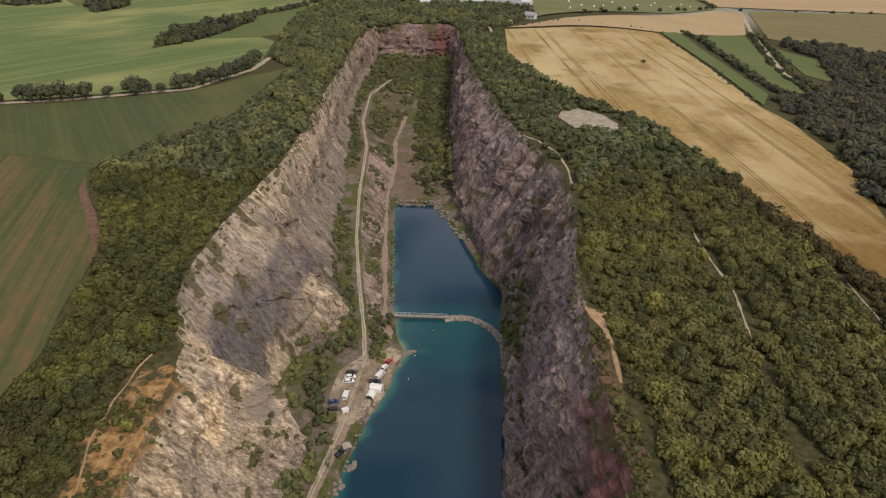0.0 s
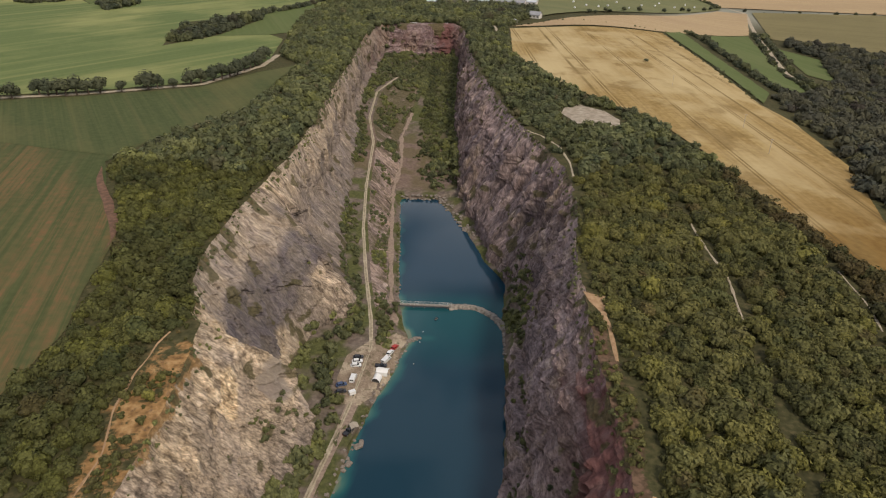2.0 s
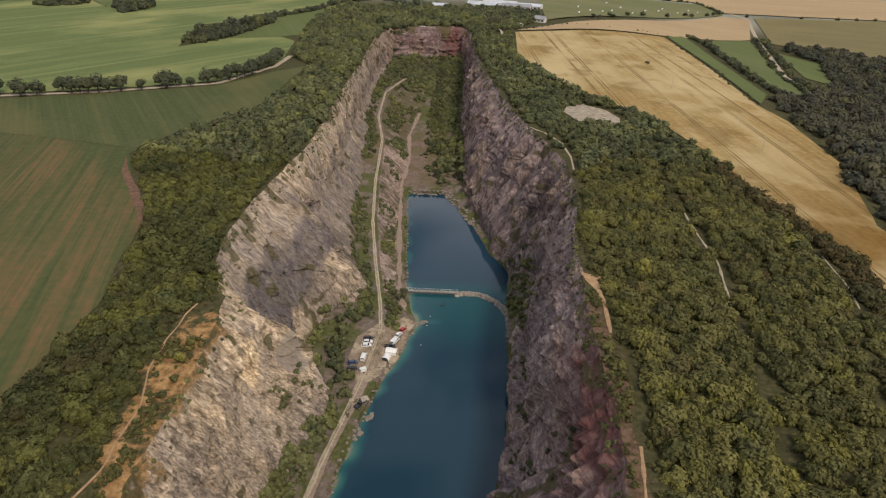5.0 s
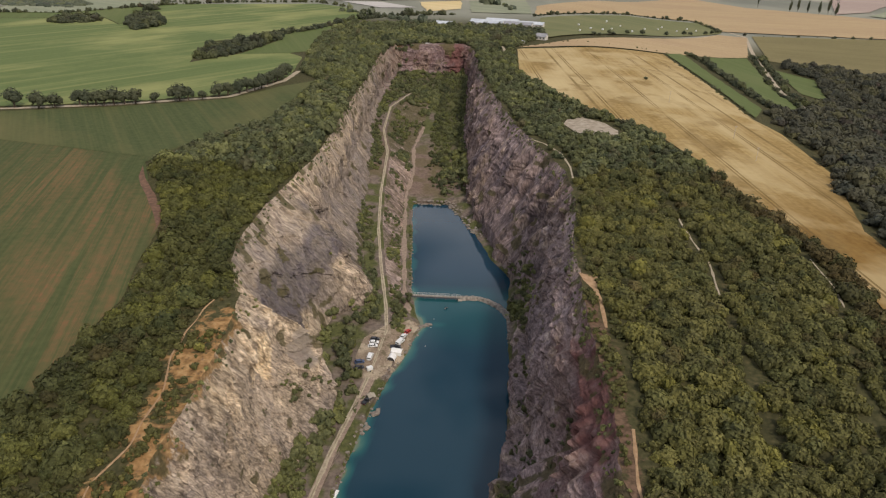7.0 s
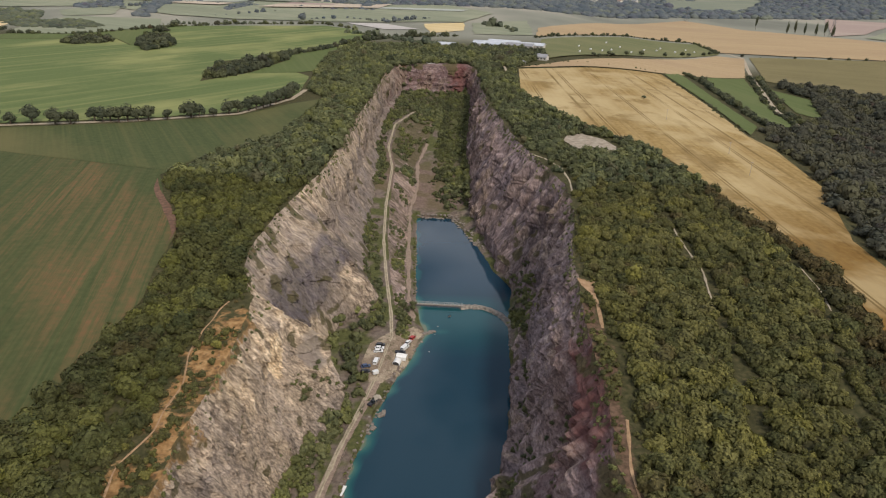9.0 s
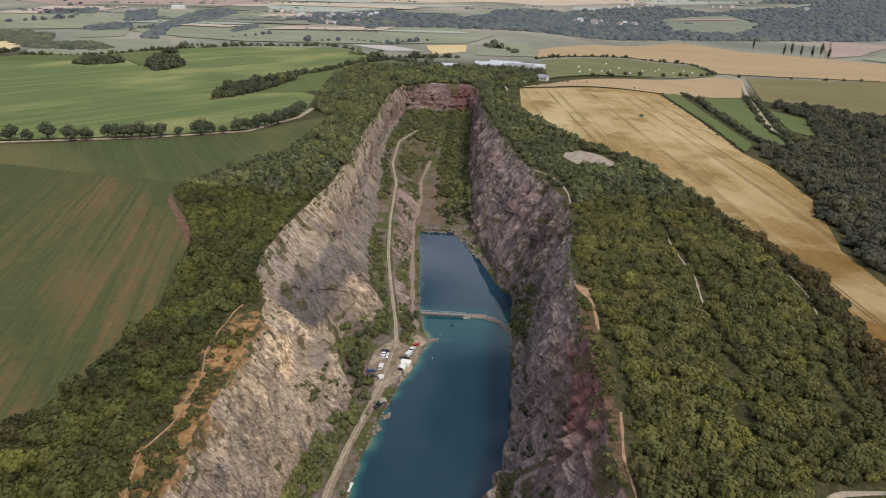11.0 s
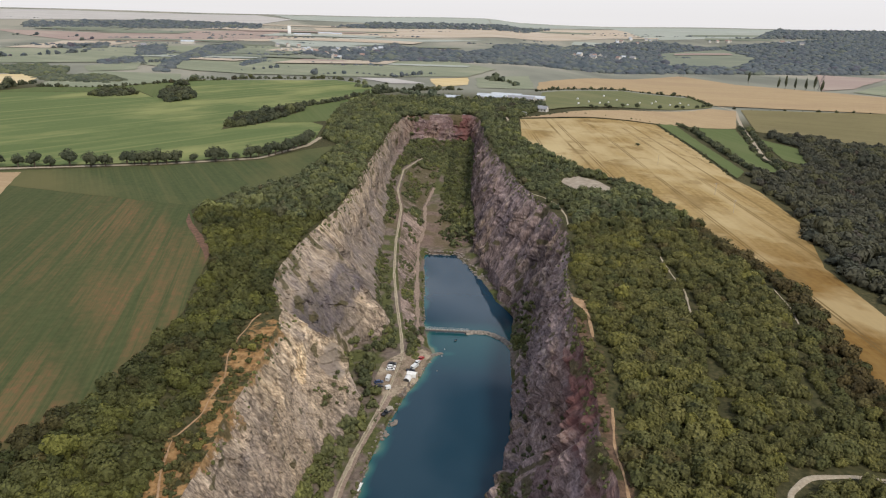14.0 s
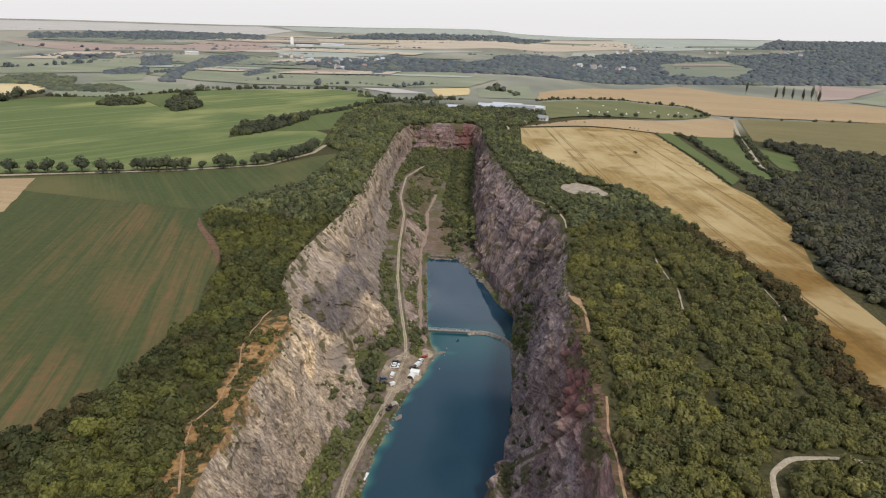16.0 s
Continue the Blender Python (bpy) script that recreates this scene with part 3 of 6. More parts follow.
    # a rough outcrop at the foot of the west wall above the yard
    d += (1 - east) * 6.0 * np.exp(-((Y - 250 - 0.25 * (Z - 15)) / 10) ** 2) * smooth01(Z, 4, 9) * (1 - smooth01(Z + 3 * vnoise(Y / 5, Z / 5, 0, 44), 22, 31))
    # broken blocks
    wu = 1.5 * vnoise(X / 9, Y / 9, Z / 9, 23)
    u, v = Y + 0.35 * Z + wu, Z - np.where(east > 0, 0.13, 0.3) * Y + 2 * wu
    k = np.where(east > 0, 0.16 + 0.22 * far_e, (1.0 - 0.55 * far_w) * calm)
    d += k * (1.7 * facets(u, v, np.where(east > 0, 19.0, 14.0), 18.0, 101) + 0.8 * facets(u, v, np.where(east > 0, 8.0, 5.5), 9.0, 111))
    d += 0.42 * facets(u, v, np.where(east > 0, 4.5, 2.2), np.where(east > 0, 2.2, 3.6), 121) + 0.1 * vnoise(X / 1.5, Y / 1.5, Z / 2.2, 9)
    X2 = X + side * W * d
    Y2 = Y + W * (0.9 * vnoise(X / 4, Y / 4, Z / 9, 16) + 0.15 * vnoise(X / 1.6, Y / 1.6, Z / 2.5, 20))
    Y2 = Y2 - endw * (0.7 * d + 1.2 * facets(X + 0.3 * Z, Z, 5.0, 12.0, 141) + 0.7 * facets(X + 0.3 * Z, Z, 2.2, 6.0, 151))
    Z2 = Z + W * 0.5 * vnoise(X / 4, Y / 4, Z / 4, 17) + (1 - W) * 0.15 * vnoise(X / 2, Y / 2, 0, 18)
    return X2, Y2, Z2, C, W


GX, GY, GZ, GC, GW = build_grid()


def height(x, y):
    """The height of the land or quarry surface under a point."""
    x, y = np.atleast_1d(np.asarray(x, float)), np.atleast_1d(np.asarray(y, float))
    z = terrain(x, y)
    row = np.clip(np.searchsorted(YS, y), 0, len(YS) - 1)
    for i in np.nonzero((y > Y_S) & (y < Y_N))[0]:
        r = row[i]
        if GX[r, 0] < x[i] < GX[r, -1]:
            z[i] = np.interp(x[i], GX[r], GZ[r])
    return z


def grid_faces(r0, r1, c0, c1, cols):
    r, c = np.meshgrid(np.arange(r0, r1), np.arange(c0, c1), indexing="ij")
    a = (r * cols + c).ravel()
    return np.stack([a, a + 1, a + cols + 1, a + cols], 1)


def quarry_piece(name, c_from, c_to, material, label, rows=(0, None), **attrs):
    cols = np.nonzero((GC >= c_from - 1e-6) & (GC <= c_to + 1e-6))[0]
    a, b = cols[0], cols[-1] + 1
    r = slice(*rows)
    V = np.stack([GX[r, a:b], GY[r, a:b], GZ[r, a:b]], -1)
    data = {k: f[r, a:b] for k, f in attrs.items()}
    me = mesh_of(name, V, grid_faces(0, V.shape[0] - 1, 0, b - a - 1, b - a), material, False, data)
    return tagged(new(name, me), label, "quarry", kind="structure")


below = terrain(GX, GY) - GZ
n1 = vnoise(GX / 9, GY / 9, GZ / 9, 21)
n2 = vnoise(GX / 3, GY / 3, GZ / 4, 22)
west_near = (GX < -50) * (1 - smooth01(GY, 140, 165))
north_w = (GX < -40) * smooth01(GY, 585, 620)
soil = np.clip(smooth01(2 + 3 * west_near + 4 * north_w + 6 * n1 - below, -2, 6) * (0.45 + 0.4 * west_near + 0.5 * n2), 0, 1)
red = np.clip((smooth01(GX, 28, 38) * (1 - smooth01(GY, 125, 200)) * smooth01(18 + 12 * n1 - below, 0, 14) * 0.75
               + smooth01(GY, 660, 690) * np.exp(-((GX + 1) / 10) ** 2) * 1.3 + smooth01(GY, 540, 640) * (0.25 + 0.3 * smooth01(n1, -0.2, 0.5))
               + 0.95 * (GX > 20) * np.exp(-((GY - 116) / 24) ** 2) * smooth01(GZ, 18, 36)
               + smooth01(GX, 0, 12) * smooth01(n1, 0.1, 0.6) * 0.15 * smooth01(30 - below, 0, 20)) * (0.7 + 0.45 * n2), 0, 1)
grass = np.clip(smooth01(n1 + 0.4 * n2 - 1.2 * GW, -0.35, 0.2), 0, 1)
ochre = np.clip((GX < -40) * (1.0 * smooth01(np.exp(-((GY - 149 - 0.3 * (GZ - 44)) / 5) ** 2 - ((GZ - 44) / 9) ** 2) + 0.15 * n2, 0.3, 0.5) + 0.75 * smooth01(22 + 12 * n1 - below, 0, 16) * (0.7 + 0.5 * n2)
                              + 0.6 * np.exp(-((GY - 258) / 22) ** 2) * smooth01(GZ, 8, 16) * (1 - smooth01(GZ, 34, 42))), 0, 0.9)
slab = smooth01(np.exp(-((GY - 166 - 0.2 * (GZ - 36)) / 5) ** 2 - ((GZ - 36) / 9) ** 2) + 0.1 * n1, 0.35, 0.5) * (GX < -40)
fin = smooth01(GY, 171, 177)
# greyer rock beyond the fin, with cloud shade painted into the same mask
shale_shade = np.clip((GX < -40) * np.maximum(fin * (1 - 0.35 * smooth01(GY, 262, 300)) * (0.5 + 0.5 * smooth01(below - 10 - 8 * n1, 0, 10)), 0.5 * slab), 0, 1)
shale_shade = np.maximum(shale_shade, 0.4 * (GX < -40) * (1 - smooth01(GY + 10 * n1, 95, 125)))
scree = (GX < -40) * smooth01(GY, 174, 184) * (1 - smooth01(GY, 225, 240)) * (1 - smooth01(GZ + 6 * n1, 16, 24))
shale_shade = shale_shade * (1 - 0.75 * scree)
# further back the mask also greys the wall for shade and haze
shale_shade = np.maximum(shale_shade, (GX < -40) * np.clip(0.42 * smooth01(GY + 20 * n1, 250, 300) + 0.25 * smooth01(GY + 20 * n1, 400, 560) + 0.2 * n2 * smooth01(GY, 420, 560), 0, 1))
shale_shade = np.clip(shale_shade, 0, 1)
ochre = np.clip(np.maximum(ochre, 0.55 * scree * (0.8 + 0.4 * n2)), 0, 0.9)
outcrop = np.exp(-((GY - 250 - 0.25 * (GZ - 15)) / 13) ** 2) * (1 - smooth01(GZ, 26, 34)) * (GX < -30)
roughness = (1 - 0.75 * slab) * (0.95 + 0.05 * fin) * (1 - 0.25 * smooth01(GY, 260, 300)) * (1 - 0.4 * fin * (1 - smooth01(GY, 240, 275)) * (1 - outcrop))
shale_shade = shale_shade * (1 - 0.6 * outcrop)
hollows = np.exp(-((GY - 122) / 12) ** 2 - ((GZ - 24) / 9) ** 2) + np.exp(-((GY - 290) / 10) ** 2 - ((GZ - 34) / 10) ** 2)
tufts = lambda lo: np.clip(grass + smooth01(vnoise(GX / 6, GY / 9, GZ / 5, 29) + 0.3 * n2, lo, lo + 0.25) * 0.75, 0, 1)
quarry_piece("quarry_wall_west", 0, 3, ROCK_W, "pale grey and tan fractured limestone quarry cliff", soil=soil * (GX < -55), red=red, ochre=ochre * (1 - shale_shade), shale_shade=shale_shade, grass=tufts(0.5), rough=roughness, beds=1 - smooth01(GY, 168, 178))
quarry_piece("quarry_wall_east", 12, 17, ROCK_E, "shaded grey and reddish ribbed limestone quarry cliff", soil=soil * 0.4, red=red, ochre=ochre * 0, shale_shade=shale_shade * 0, rough=GX * 0 + 0.9, beds=smooth01(GY + 6 * n1, 215, 265), grass=np.clip(tufts(0.45) + 0.8 * hollows * smooth01(n2, -0.5, 0.3), 0, 1))
brown = smooth01(GY, 400, 412) * (1 - smooth01(GY, 470, 520)) * 0.3
green = np.clip(smooth01(n1 + 0.5 * n2, -0.35, 0.35) * (0.9 - brown) + 0.6 * smooth01(GY, 430, 480) * smooth01(GX, -22, -14), 0, 1)
head = int(np.searchsorted(YS, 684))
for name, c0, c1, mat, lab in (("quarry_floor", 3, 5, FLOOR, "gravel and scrub terrace at the foot of the cliff"), ("quarry_bank", 5, 6, ROCK_E, "broken rock bank below the haul track"),
                               ("quarry_floor", 6, 12, FLOOR, "gravel and scrub quarry floor round the lake")):
    bank = mat is ROCK_E
    quarry_piece(name, c0, c1, mat, lab, rows=(0, head + 1), red=np.clip(red * 0.3 + brown, 0, 1) * (not bank), grass=np.clip(green * (0.6 if bank else 1.1) + bank * 0.75 * smooth01(GY + 14 * n1, 425, 470) * (1 - 0.9 * smooth01(n1, 0.05, 0.3)), 0, 1), ochre=ochre * 0 + 0.2, shale_shade=shale_shade * 0, soil=soil * 0, rough=GX * 0 + 1.0, beds=GX * 0 + 1.0)
quarry_piece("quarry_wall_north", 3, 12, ROCK_E, "reddish and mauve rock wall at the head of the quarry", rows=(head, None), red=red, grass=tufts(0.5), ochre=ochre * 0, shale_shade=shale_shade * 0, soil=soil * 0.5, rough=GX * 0 + 1.0, beds=GX * 0 + 1.0)


def lake():
    ys = np.arange(Y_S + 5, 399.5, 1.0)
    fr = np.concatenate([np.linspace(-0.15, 0.2, 12), np.linspace(0.25, 0.75, 8), np.linspace(0.8, 1.15, 12)])
    l, r = shore_l(ys), shore_r(ys)
    X = l[:, None] + (r - l)[:, None] * fr[None, :]
    Y = np.repeat(ys[:, None], len(fr), 1)
    dl, dr = X - l[:, None], r[:, None] - X
    wob = 2.0 * vnoise(X / 7, Y / 7, 0, 31)
    shallow = np.clip(1 - (dl + wob) / 6.5, 0, 1) ** 1.7
    bar = np.exp(-((Y - 262) / 13) ** 2) * 0.3 + np.exp(-((Y - 240) / 4) ** 2) * np.exp(-((X + 6) / 7) ** 2) * 0.5
    shallow = np.clip(np.maximum(shallow * (1 - 0.5 * smooth01(Y, 268, 285)), bar), 0, 1)
    shallow = np.maximum(shallow, 0.4 * smooth01(Y, 170, 262) * (1 - smooth01(Y, 262, 300)))
    shallow = np.maximum(shallow, 0.2 * (1 - smooth01(Y, 266, 290)))
    V = np.stack([X, Y, np.full_like(X, WATER_Z)], -1)
    me = mesh_of("water", V, grid_faces(0, len(ys) - 1, 0, len(fr) - 1, len(fr)), WATER, True, {"shallow": shallow})
    return tagged(new("water", me), "still deep teal blue quarry lake water", "lake", kind="structure")


lake()


def land():
    """One ground sheet from the rims to the horizon."""
    out = np.concatenate([[0, 1.2, 2.5, 4, 6, 9, 13, 18, 25, 35, 50, 70], np.arange(95, 420, 40), np.arange(420, 3990, 110)])
    south = np.array([-700, -450, -280, -160, -90, -50], float)
    north = Y_N + np.cumsum(np.linspace(2, 98, 84))
    ys = np.concatenate([south, YS, north])
    last = len(south) + len(YS) - 1
    rows = []
    for i, y in enumerate(ys):
        r = min(max(i - len(south), 0), len(YS) - 1)
        lx, lyy, lzz = GX[r, 0], GY[r, 0] - YS[r] + y, GZ[r, 0]
        rx, ryy, rzz = GX[r, -1], GY[r, -1] - YS[r] + y, GZ[r, -1]
        left = np.stack([lx - out[::-1], np.where(out[::-1] == 0, lyy, y), np.zeros_like(out)], 1)
        right = np.stack([rx + out, np.where(out == 0, ryy, y), np.zeros_like(out)], 1)
        rows.append(np.concatenate([left, right]))
    V = np.array(rows)
    V[..., 2] = terrain(V[..., 0], V[..., 1])
    n = len(out)
    a, b = len(south), last
    V[a:b + 1, n - 1, 2], V[a:b + 1, n, 2] = GZ[:, 0], GZ[:, -1]
    cols = 2 * n
    F = np.concatenate([grid_faces(0, len(ys) - 1, 0, n - 1, cols), grid_faces(0, len(ys) - 1, n, cols - 1, cols),
                        grid_faces(0, a, n - 1, n, cols), grid_faces(last, len(ys) - 1, n - 1, n, cols)])
    x, y = V[..., 0], V[..., 1]
    nz = vnoise(x / 8, y / 8, 0, 33)
    strip = (x < -60) * (1 - smooth01(np.abs(x + 73) + 2.5 * nz, 4.5, 8.5)) * np.clip(0.62 + 0.6 * vnoise(x / 3, y / 3, 0, 35), 0, 1) * (1 - smooth01(y, 140, 156)) * smooth01(y, 25, 45)
    edge = (x < -50) * (1 - smooth01(rim_l(y) - x + 2 * nz, 1, 5)) * (y < 700) * (y > 0) * 0.12
    edge_r = (x > 0) * (1 - smooth01(x - rim_r(y) + 3 * nz, 2, 6.5)) * (1 - smooth01(y, 150, 200)) * (y > 0) * np.clip(0.42 + 0.5 * nz, 0, 1)
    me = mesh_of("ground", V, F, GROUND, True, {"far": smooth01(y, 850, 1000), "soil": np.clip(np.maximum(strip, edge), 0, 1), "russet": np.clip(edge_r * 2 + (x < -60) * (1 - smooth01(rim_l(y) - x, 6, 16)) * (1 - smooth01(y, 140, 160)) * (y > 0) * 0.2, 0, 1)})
    return tagged(new("ground", me), "rolling farmland ground round the quarry, scrubby grass and soil", "ground", kind="structure")


land()


# ---- fields, tracks ----
def patch(name, outline, material, label, category="field", lift=0.25, cell=25.0, on=None, cover=None):
    """A sheet of land with its own cover, laid over the ground."""
    bm = bmesh.new()
    pts = []
    for (x1, y1), (x2, y2) in zip(outline, outline[1:] + outline[:1]):
        n = max(1, int(math.hypot(x2 - x1, y2 - y1) / (cell * 0.4)))
        pts += [(x1 + (x2 - x1) * k / n, y1 + (y2 - y1) * k / n) for k in range(n)]
    w = cell * 0.06
    bm.faces.new([bm.verts.new((x + w * noise.noise((x / 9, y / 9, 0)), y + w * noise.noise((x / 9, y / 9, 5)), 0)) for x, y in pts])
    xs, ys = [p[0] for p in pts], [p[1] for p in pts]
    for lo, hi, axis in ((min(xs), max(xs), 0), (min(ys), max(ys), 1)):
        k = lo + cell
        while k < hi:
            co, no = [0, 0, 0], [0, 0, 0]
            co[axis], no[axis] = k, 1
            bmesh.ops.bisect_plane(bm, geom=bm.verts[:] + bm.edges[:] + bm.faces[:], plane_co=co, plane_no=no)
            k += cell
    bmesh.ops.triangulate(bm, faces=bm.faces[:])
    co = np.array([v.co for v in bm.verts])
    zs = (on or terrain)(co[:, 0], co[:, 1]) + lift
    for v, z in zip(bm.verts, zs):
        v.co.z = z
    for f in bm.faces:
        f.smooth = True
        if f.normal.z < 0:
            f.normal_flip()
    me = bpy.data.meshes.new(name)
    bm.to_mesh(me)
    bm.free()
    me.materials.append(material)
    if cover:
        key, fn = cover
        a = me.attributes.new(key, "FLOAT", "POINT")
        a.data.foreach_set("value", np.asarray(fn(co[:, 0], co[:, 1]), np.float32))
    return tagged(new(name, me), label, category, kind="structure")


def ribbon(name, line, width, material, label, lift=0.12, on=height, category="track"):
    """A track of a width, draped over the surface along a line, with ragged sides."""
    pts = []
    for (x1, y1), (x2, y2) in zip(line[:-1], line[1:]):
        n = max(2, int(math.hypot(x2 - x1, y2 - y1) / 1.5))
        pts += [(x1 + (x2 - x1) * k / n, y1 + (y2 - y1) * k / n) for k in range(n)]
    pts.append(line[-1])
    p = np.array(pts)
    for _ in range(3):
        p[1:-1] = (p[:-2] + 2 * p[1:-1] + p[2:]) / 4
    t = np.gradient(p, axis=0)
    t /= np.linalg.norm(t, axis=1)[:, None] + 1e-9
    nrm = np.stack([t[:, 1], -t[:, 0]], 1)
    across = np.array([-0.5, -0.25, 0, 0.25, 0.5])
    wid = width * (1 + (0.6 if "path" in name else 0.25) * vnoise(p[:, 0] / 4, p[:, 1] / 4, 0, 41))
    q = p[:, None, :] + nrm[:, None, :] * (across[None, :] * wid[:, None])[..., None]
    z = on(q[..., 0].ravel(), q[..., 1].ravel()).reshape(q.shape[:2])
    z = np.maximum(z, z.mean(1, keepdims=True)) + lift + np.array([-0.1, 0.02, 0, 0.02, -0.1])[None, :]
    V = np.concatenate([q, z[..., None]], -1)
    me = mesh_of(name, V, grid_faces(0, len(p) - 1, 0, 4, 5), material, True, {"mid": np.repeat(np.array([[0.0, 0, 1, 0, 0]]), len(p), 0)})
    return tagged(new(name, me), label, category, kind="structure")


WHEAT = crop_material("ripe_wheat", (0.22, 0.142, 0.05), (0.37, 0.26, 0.105), (0.47, 0.365, 0.19), 2, 0.5, 1.0, 0.8)
STUBBLE = crop_material("pale_stubble", (0.33, 0.235, 0.125), (0.43, 0.32, 0.185), (0.30, 0.205, 0.125), 80, 0.5, 0.5)
GREEN = crop_material("green_crop", (0.096, 0.128, 0.044), (0.122, 0.155, 0.056), (0.30, 0.295, 0.115), -38, 0.25, 0.8)
BEET = crop_material("young_crop_on_brown_soil", (0.050, 0.063, 0.024), (0.078, 0.091, 0.035), (0.125, 0.105, 0.045), 14, 0.9, 0.35, 0.0, (0.65, (0.19, 0.098, 0.048)))
MEADOW = crop_material("meadow_grass", (0.085, 0.11, 0.036), (0.11, 0.135, 0.048), (0.14, 0.15, 0.06), 20, 0.3, 0.5)
PADDOCK = crop_material("grazed_paddock", (0.115, 0.125, 0.055), (0.15, 0.155, 0.07), (0.19, 0.18, 0.085), 60, 0.3, 0.7)
OLIVE = crop_material("dry_pasture", (0.14, 0.12, 0.055), (0.19, 0.16, 0.075), (0.23, 0.19, 0.09), 70, 0.5, 0.5)

# the cover darkens the near end, where cloud shade is painted in
patch("wheat_field", [(63, 690), (55, 565), (83, 461), (106, 412), (124, 378), (136, 321), (140, 270), (142, 242), (155, 204), (146, 153), (138, 123), (140, 100), (190, 140), (178, 167), (182, 237), (214, 330), (223, 417), (217, 453), (226, 565), (229, 640), (231, 746)], WHEAT, "golden ripened wheat field with tractor lanes beside the woodland", cell=12.0, cover=("ripe_shade", lambda x, y: 1 - smooth01(y + 40 * vnoise(x / 40, y / 40, 0, 43), 200, 330)))
patch("stubble_field", [(64, 697), (230, 751), (366, 841), (424, 998), (388, 1015), (122, 755)], STUBBLE, "pale harvested grain field behind the wheat", lift=0.8)
patch("meadow", [(236, 751), (265, 783), (253, 640), (244, 500), (221, 456), (231, 575)], MEADOW, "narrow green meadow strip beside the wheat", lift=0.8)
patch("meadow", [(293, 790), (362, 834), (333, 718), (290, 534), (266, 517), (270, 607)], MEADOW, "green meadow between two hedges", lift=0.8)
patch("meadow", [(368, 769), (392, 718), (352, 605), (335, 625)], MEADOW, "small green meadow beside the country road", lift=0.8)
patch("pasture", [(436, 1012), (700, 1010), (510, 730), (445, 782), (425, 790), (387, 827)], OLIVE, "dry olive pasture beside the country road", lift=0.8)
patch("pasture", [(96, 767), (398, 1030), (390, 1128), (274, 1128), (116, 961)], PADDOCK, "green paddock dotted with white bales", lift=1.2, cell=40)
patch("stubble_field", [(110, 990), (279, 1158), (390, 1152), (401, 1046), (700, 1006), (800, 1187), (563, 1374), (505, 1575), (261, 1339), (128, 1121)], STUBBLE, "broad tan harvested field beyond the paddock", lift=1.2, cell=60)
patch("crop_field", [(-150, -60), (-140, 20), (-121, 59), (-117, 74), (-111, 84), (-109, 98), (-111, 125), (-109, 151), (-116, 183), (-119, 205), (-123, 220), (-146, 262), (-160, 292), (-150, 326), (-120, 371), (-112, 507), (-135, 480), (-162, 434), (-229, 404), (-338, 370), (-600, 330), (-600, -60)], BEET, "brown and green crop field with drilled rows beside the wood", cell=12.0,
      cover=("thin", lambda x, y: smooth01(0.97 * x + 0.23 * y + 14 * vnoise(x / 30, y / 60, 0, 45), -195, -115) * (1 - smooth01(y + 0.4 * x + 12 * vnoise(x / 20, y / 30, 0, 46), 200, 275)) * 0.85 + 0.04))
HEADLAND = crop_material("green_headland_crop", (0.053, 0.067, 0.026), (0.082, 0.096, 0.037), (0.135, 0.12, 0.050), 30, 0.7, 0.8)
patch("crop_field", [(-162, 300), (-150, 328), (-121, 373), (-113, 505), (-134, 478), (-161, 432), (-228, 402), (-336, 368), (-318, 340), (-250, 322)], HEADLAND, "green headland of the crop field beside the road", lift=0.38, cell=12.0)
patch("green_field", [(-342, 384), (-229, 417), (-163, 449), (-136, 520), (-145, 607), (-161, 627), (-207, 615), (-236, 566), (-260, 683), (-196, 735), (-145, 847), (-114, 926), (-173, 1039), (-217, 1075), (-351, 1037), (-445, 1010), (-400, 788), (-444, 844), (-700, 780), (-800, 340), (-600, 345)], GREEN, "smooth bright green crop field beyond the tree-lined road")

WEST_RIM_LINE = [(-78.5, 153), (-80.3, 147), (-80, 141), (-81.4, 134), (-80.4, 128), (-80.8, 121), (-78.6, 113), (-76.2, 104), (-77, 92), (-76, 84), (-80, 71), (-77, 57), (-71, 40)]
patch("meadow", [(-206, 613), (-163, 625), (-146, 640), (-138, 720), (-118, 842), (-147, 845), (-194, 737), (-190, 700), (-201, 640)], MEADOW, "pale green meadow between copse and wood", lift=0.4)
patch("meadow", [(-444, 846), (-400, 790), (-445, 1008), (-512, 884), (-598, 867), (-626, 800), (-690, 783)], MEADOW, "green meadow among copses", lift=0.4)
patch("lakeside_strip", [(-47, 108), (-46, 126), (-43, 148), (-38, 174), (-35.5, 193), (-30.5, 193), (-33.6, 178), (-39.6, 150), (-42.6, 125), (-44, 108)], SHORE, "trodden brown earth beside the lakeside track", "yard", 0.12, 2.0, height)
ribbon("quarry_track", [(-45, 60), (-45, 125), (-42, 148), (-36.5, 178), (-33, 198), (-29.5, 228), (-31.5, 247), (-38, 286), (-44, 329), (-48, 382), (-50, 449), (-58, 499), (-58, 561), (-44, 601), (-38, 616)], 1.7, HAUL, "pale gravel haul track climbing along the quarry wall", 0.2)
ribbon("shore_path", [(-20, 247), (-24, 268), (-28.5, 325), (-33, 405), (-30, 443), (-33, 492), (-27, 539)], 2.4, SHORE, "narrow brown earth path beside the lake", 0.15)
for line, wide in (([(41, 30), (42, 46), (43.5, 63), (43.5, 76), (46, 90), (47, 96)], 0.9), ([(49.5, 144), (51, 162), (50.5, 172), (49, 178)], 1.2)):
    ribbon("rim_path", line, wide, DIRT, "worn orange earth footpath along the quarry rim", 0.15)
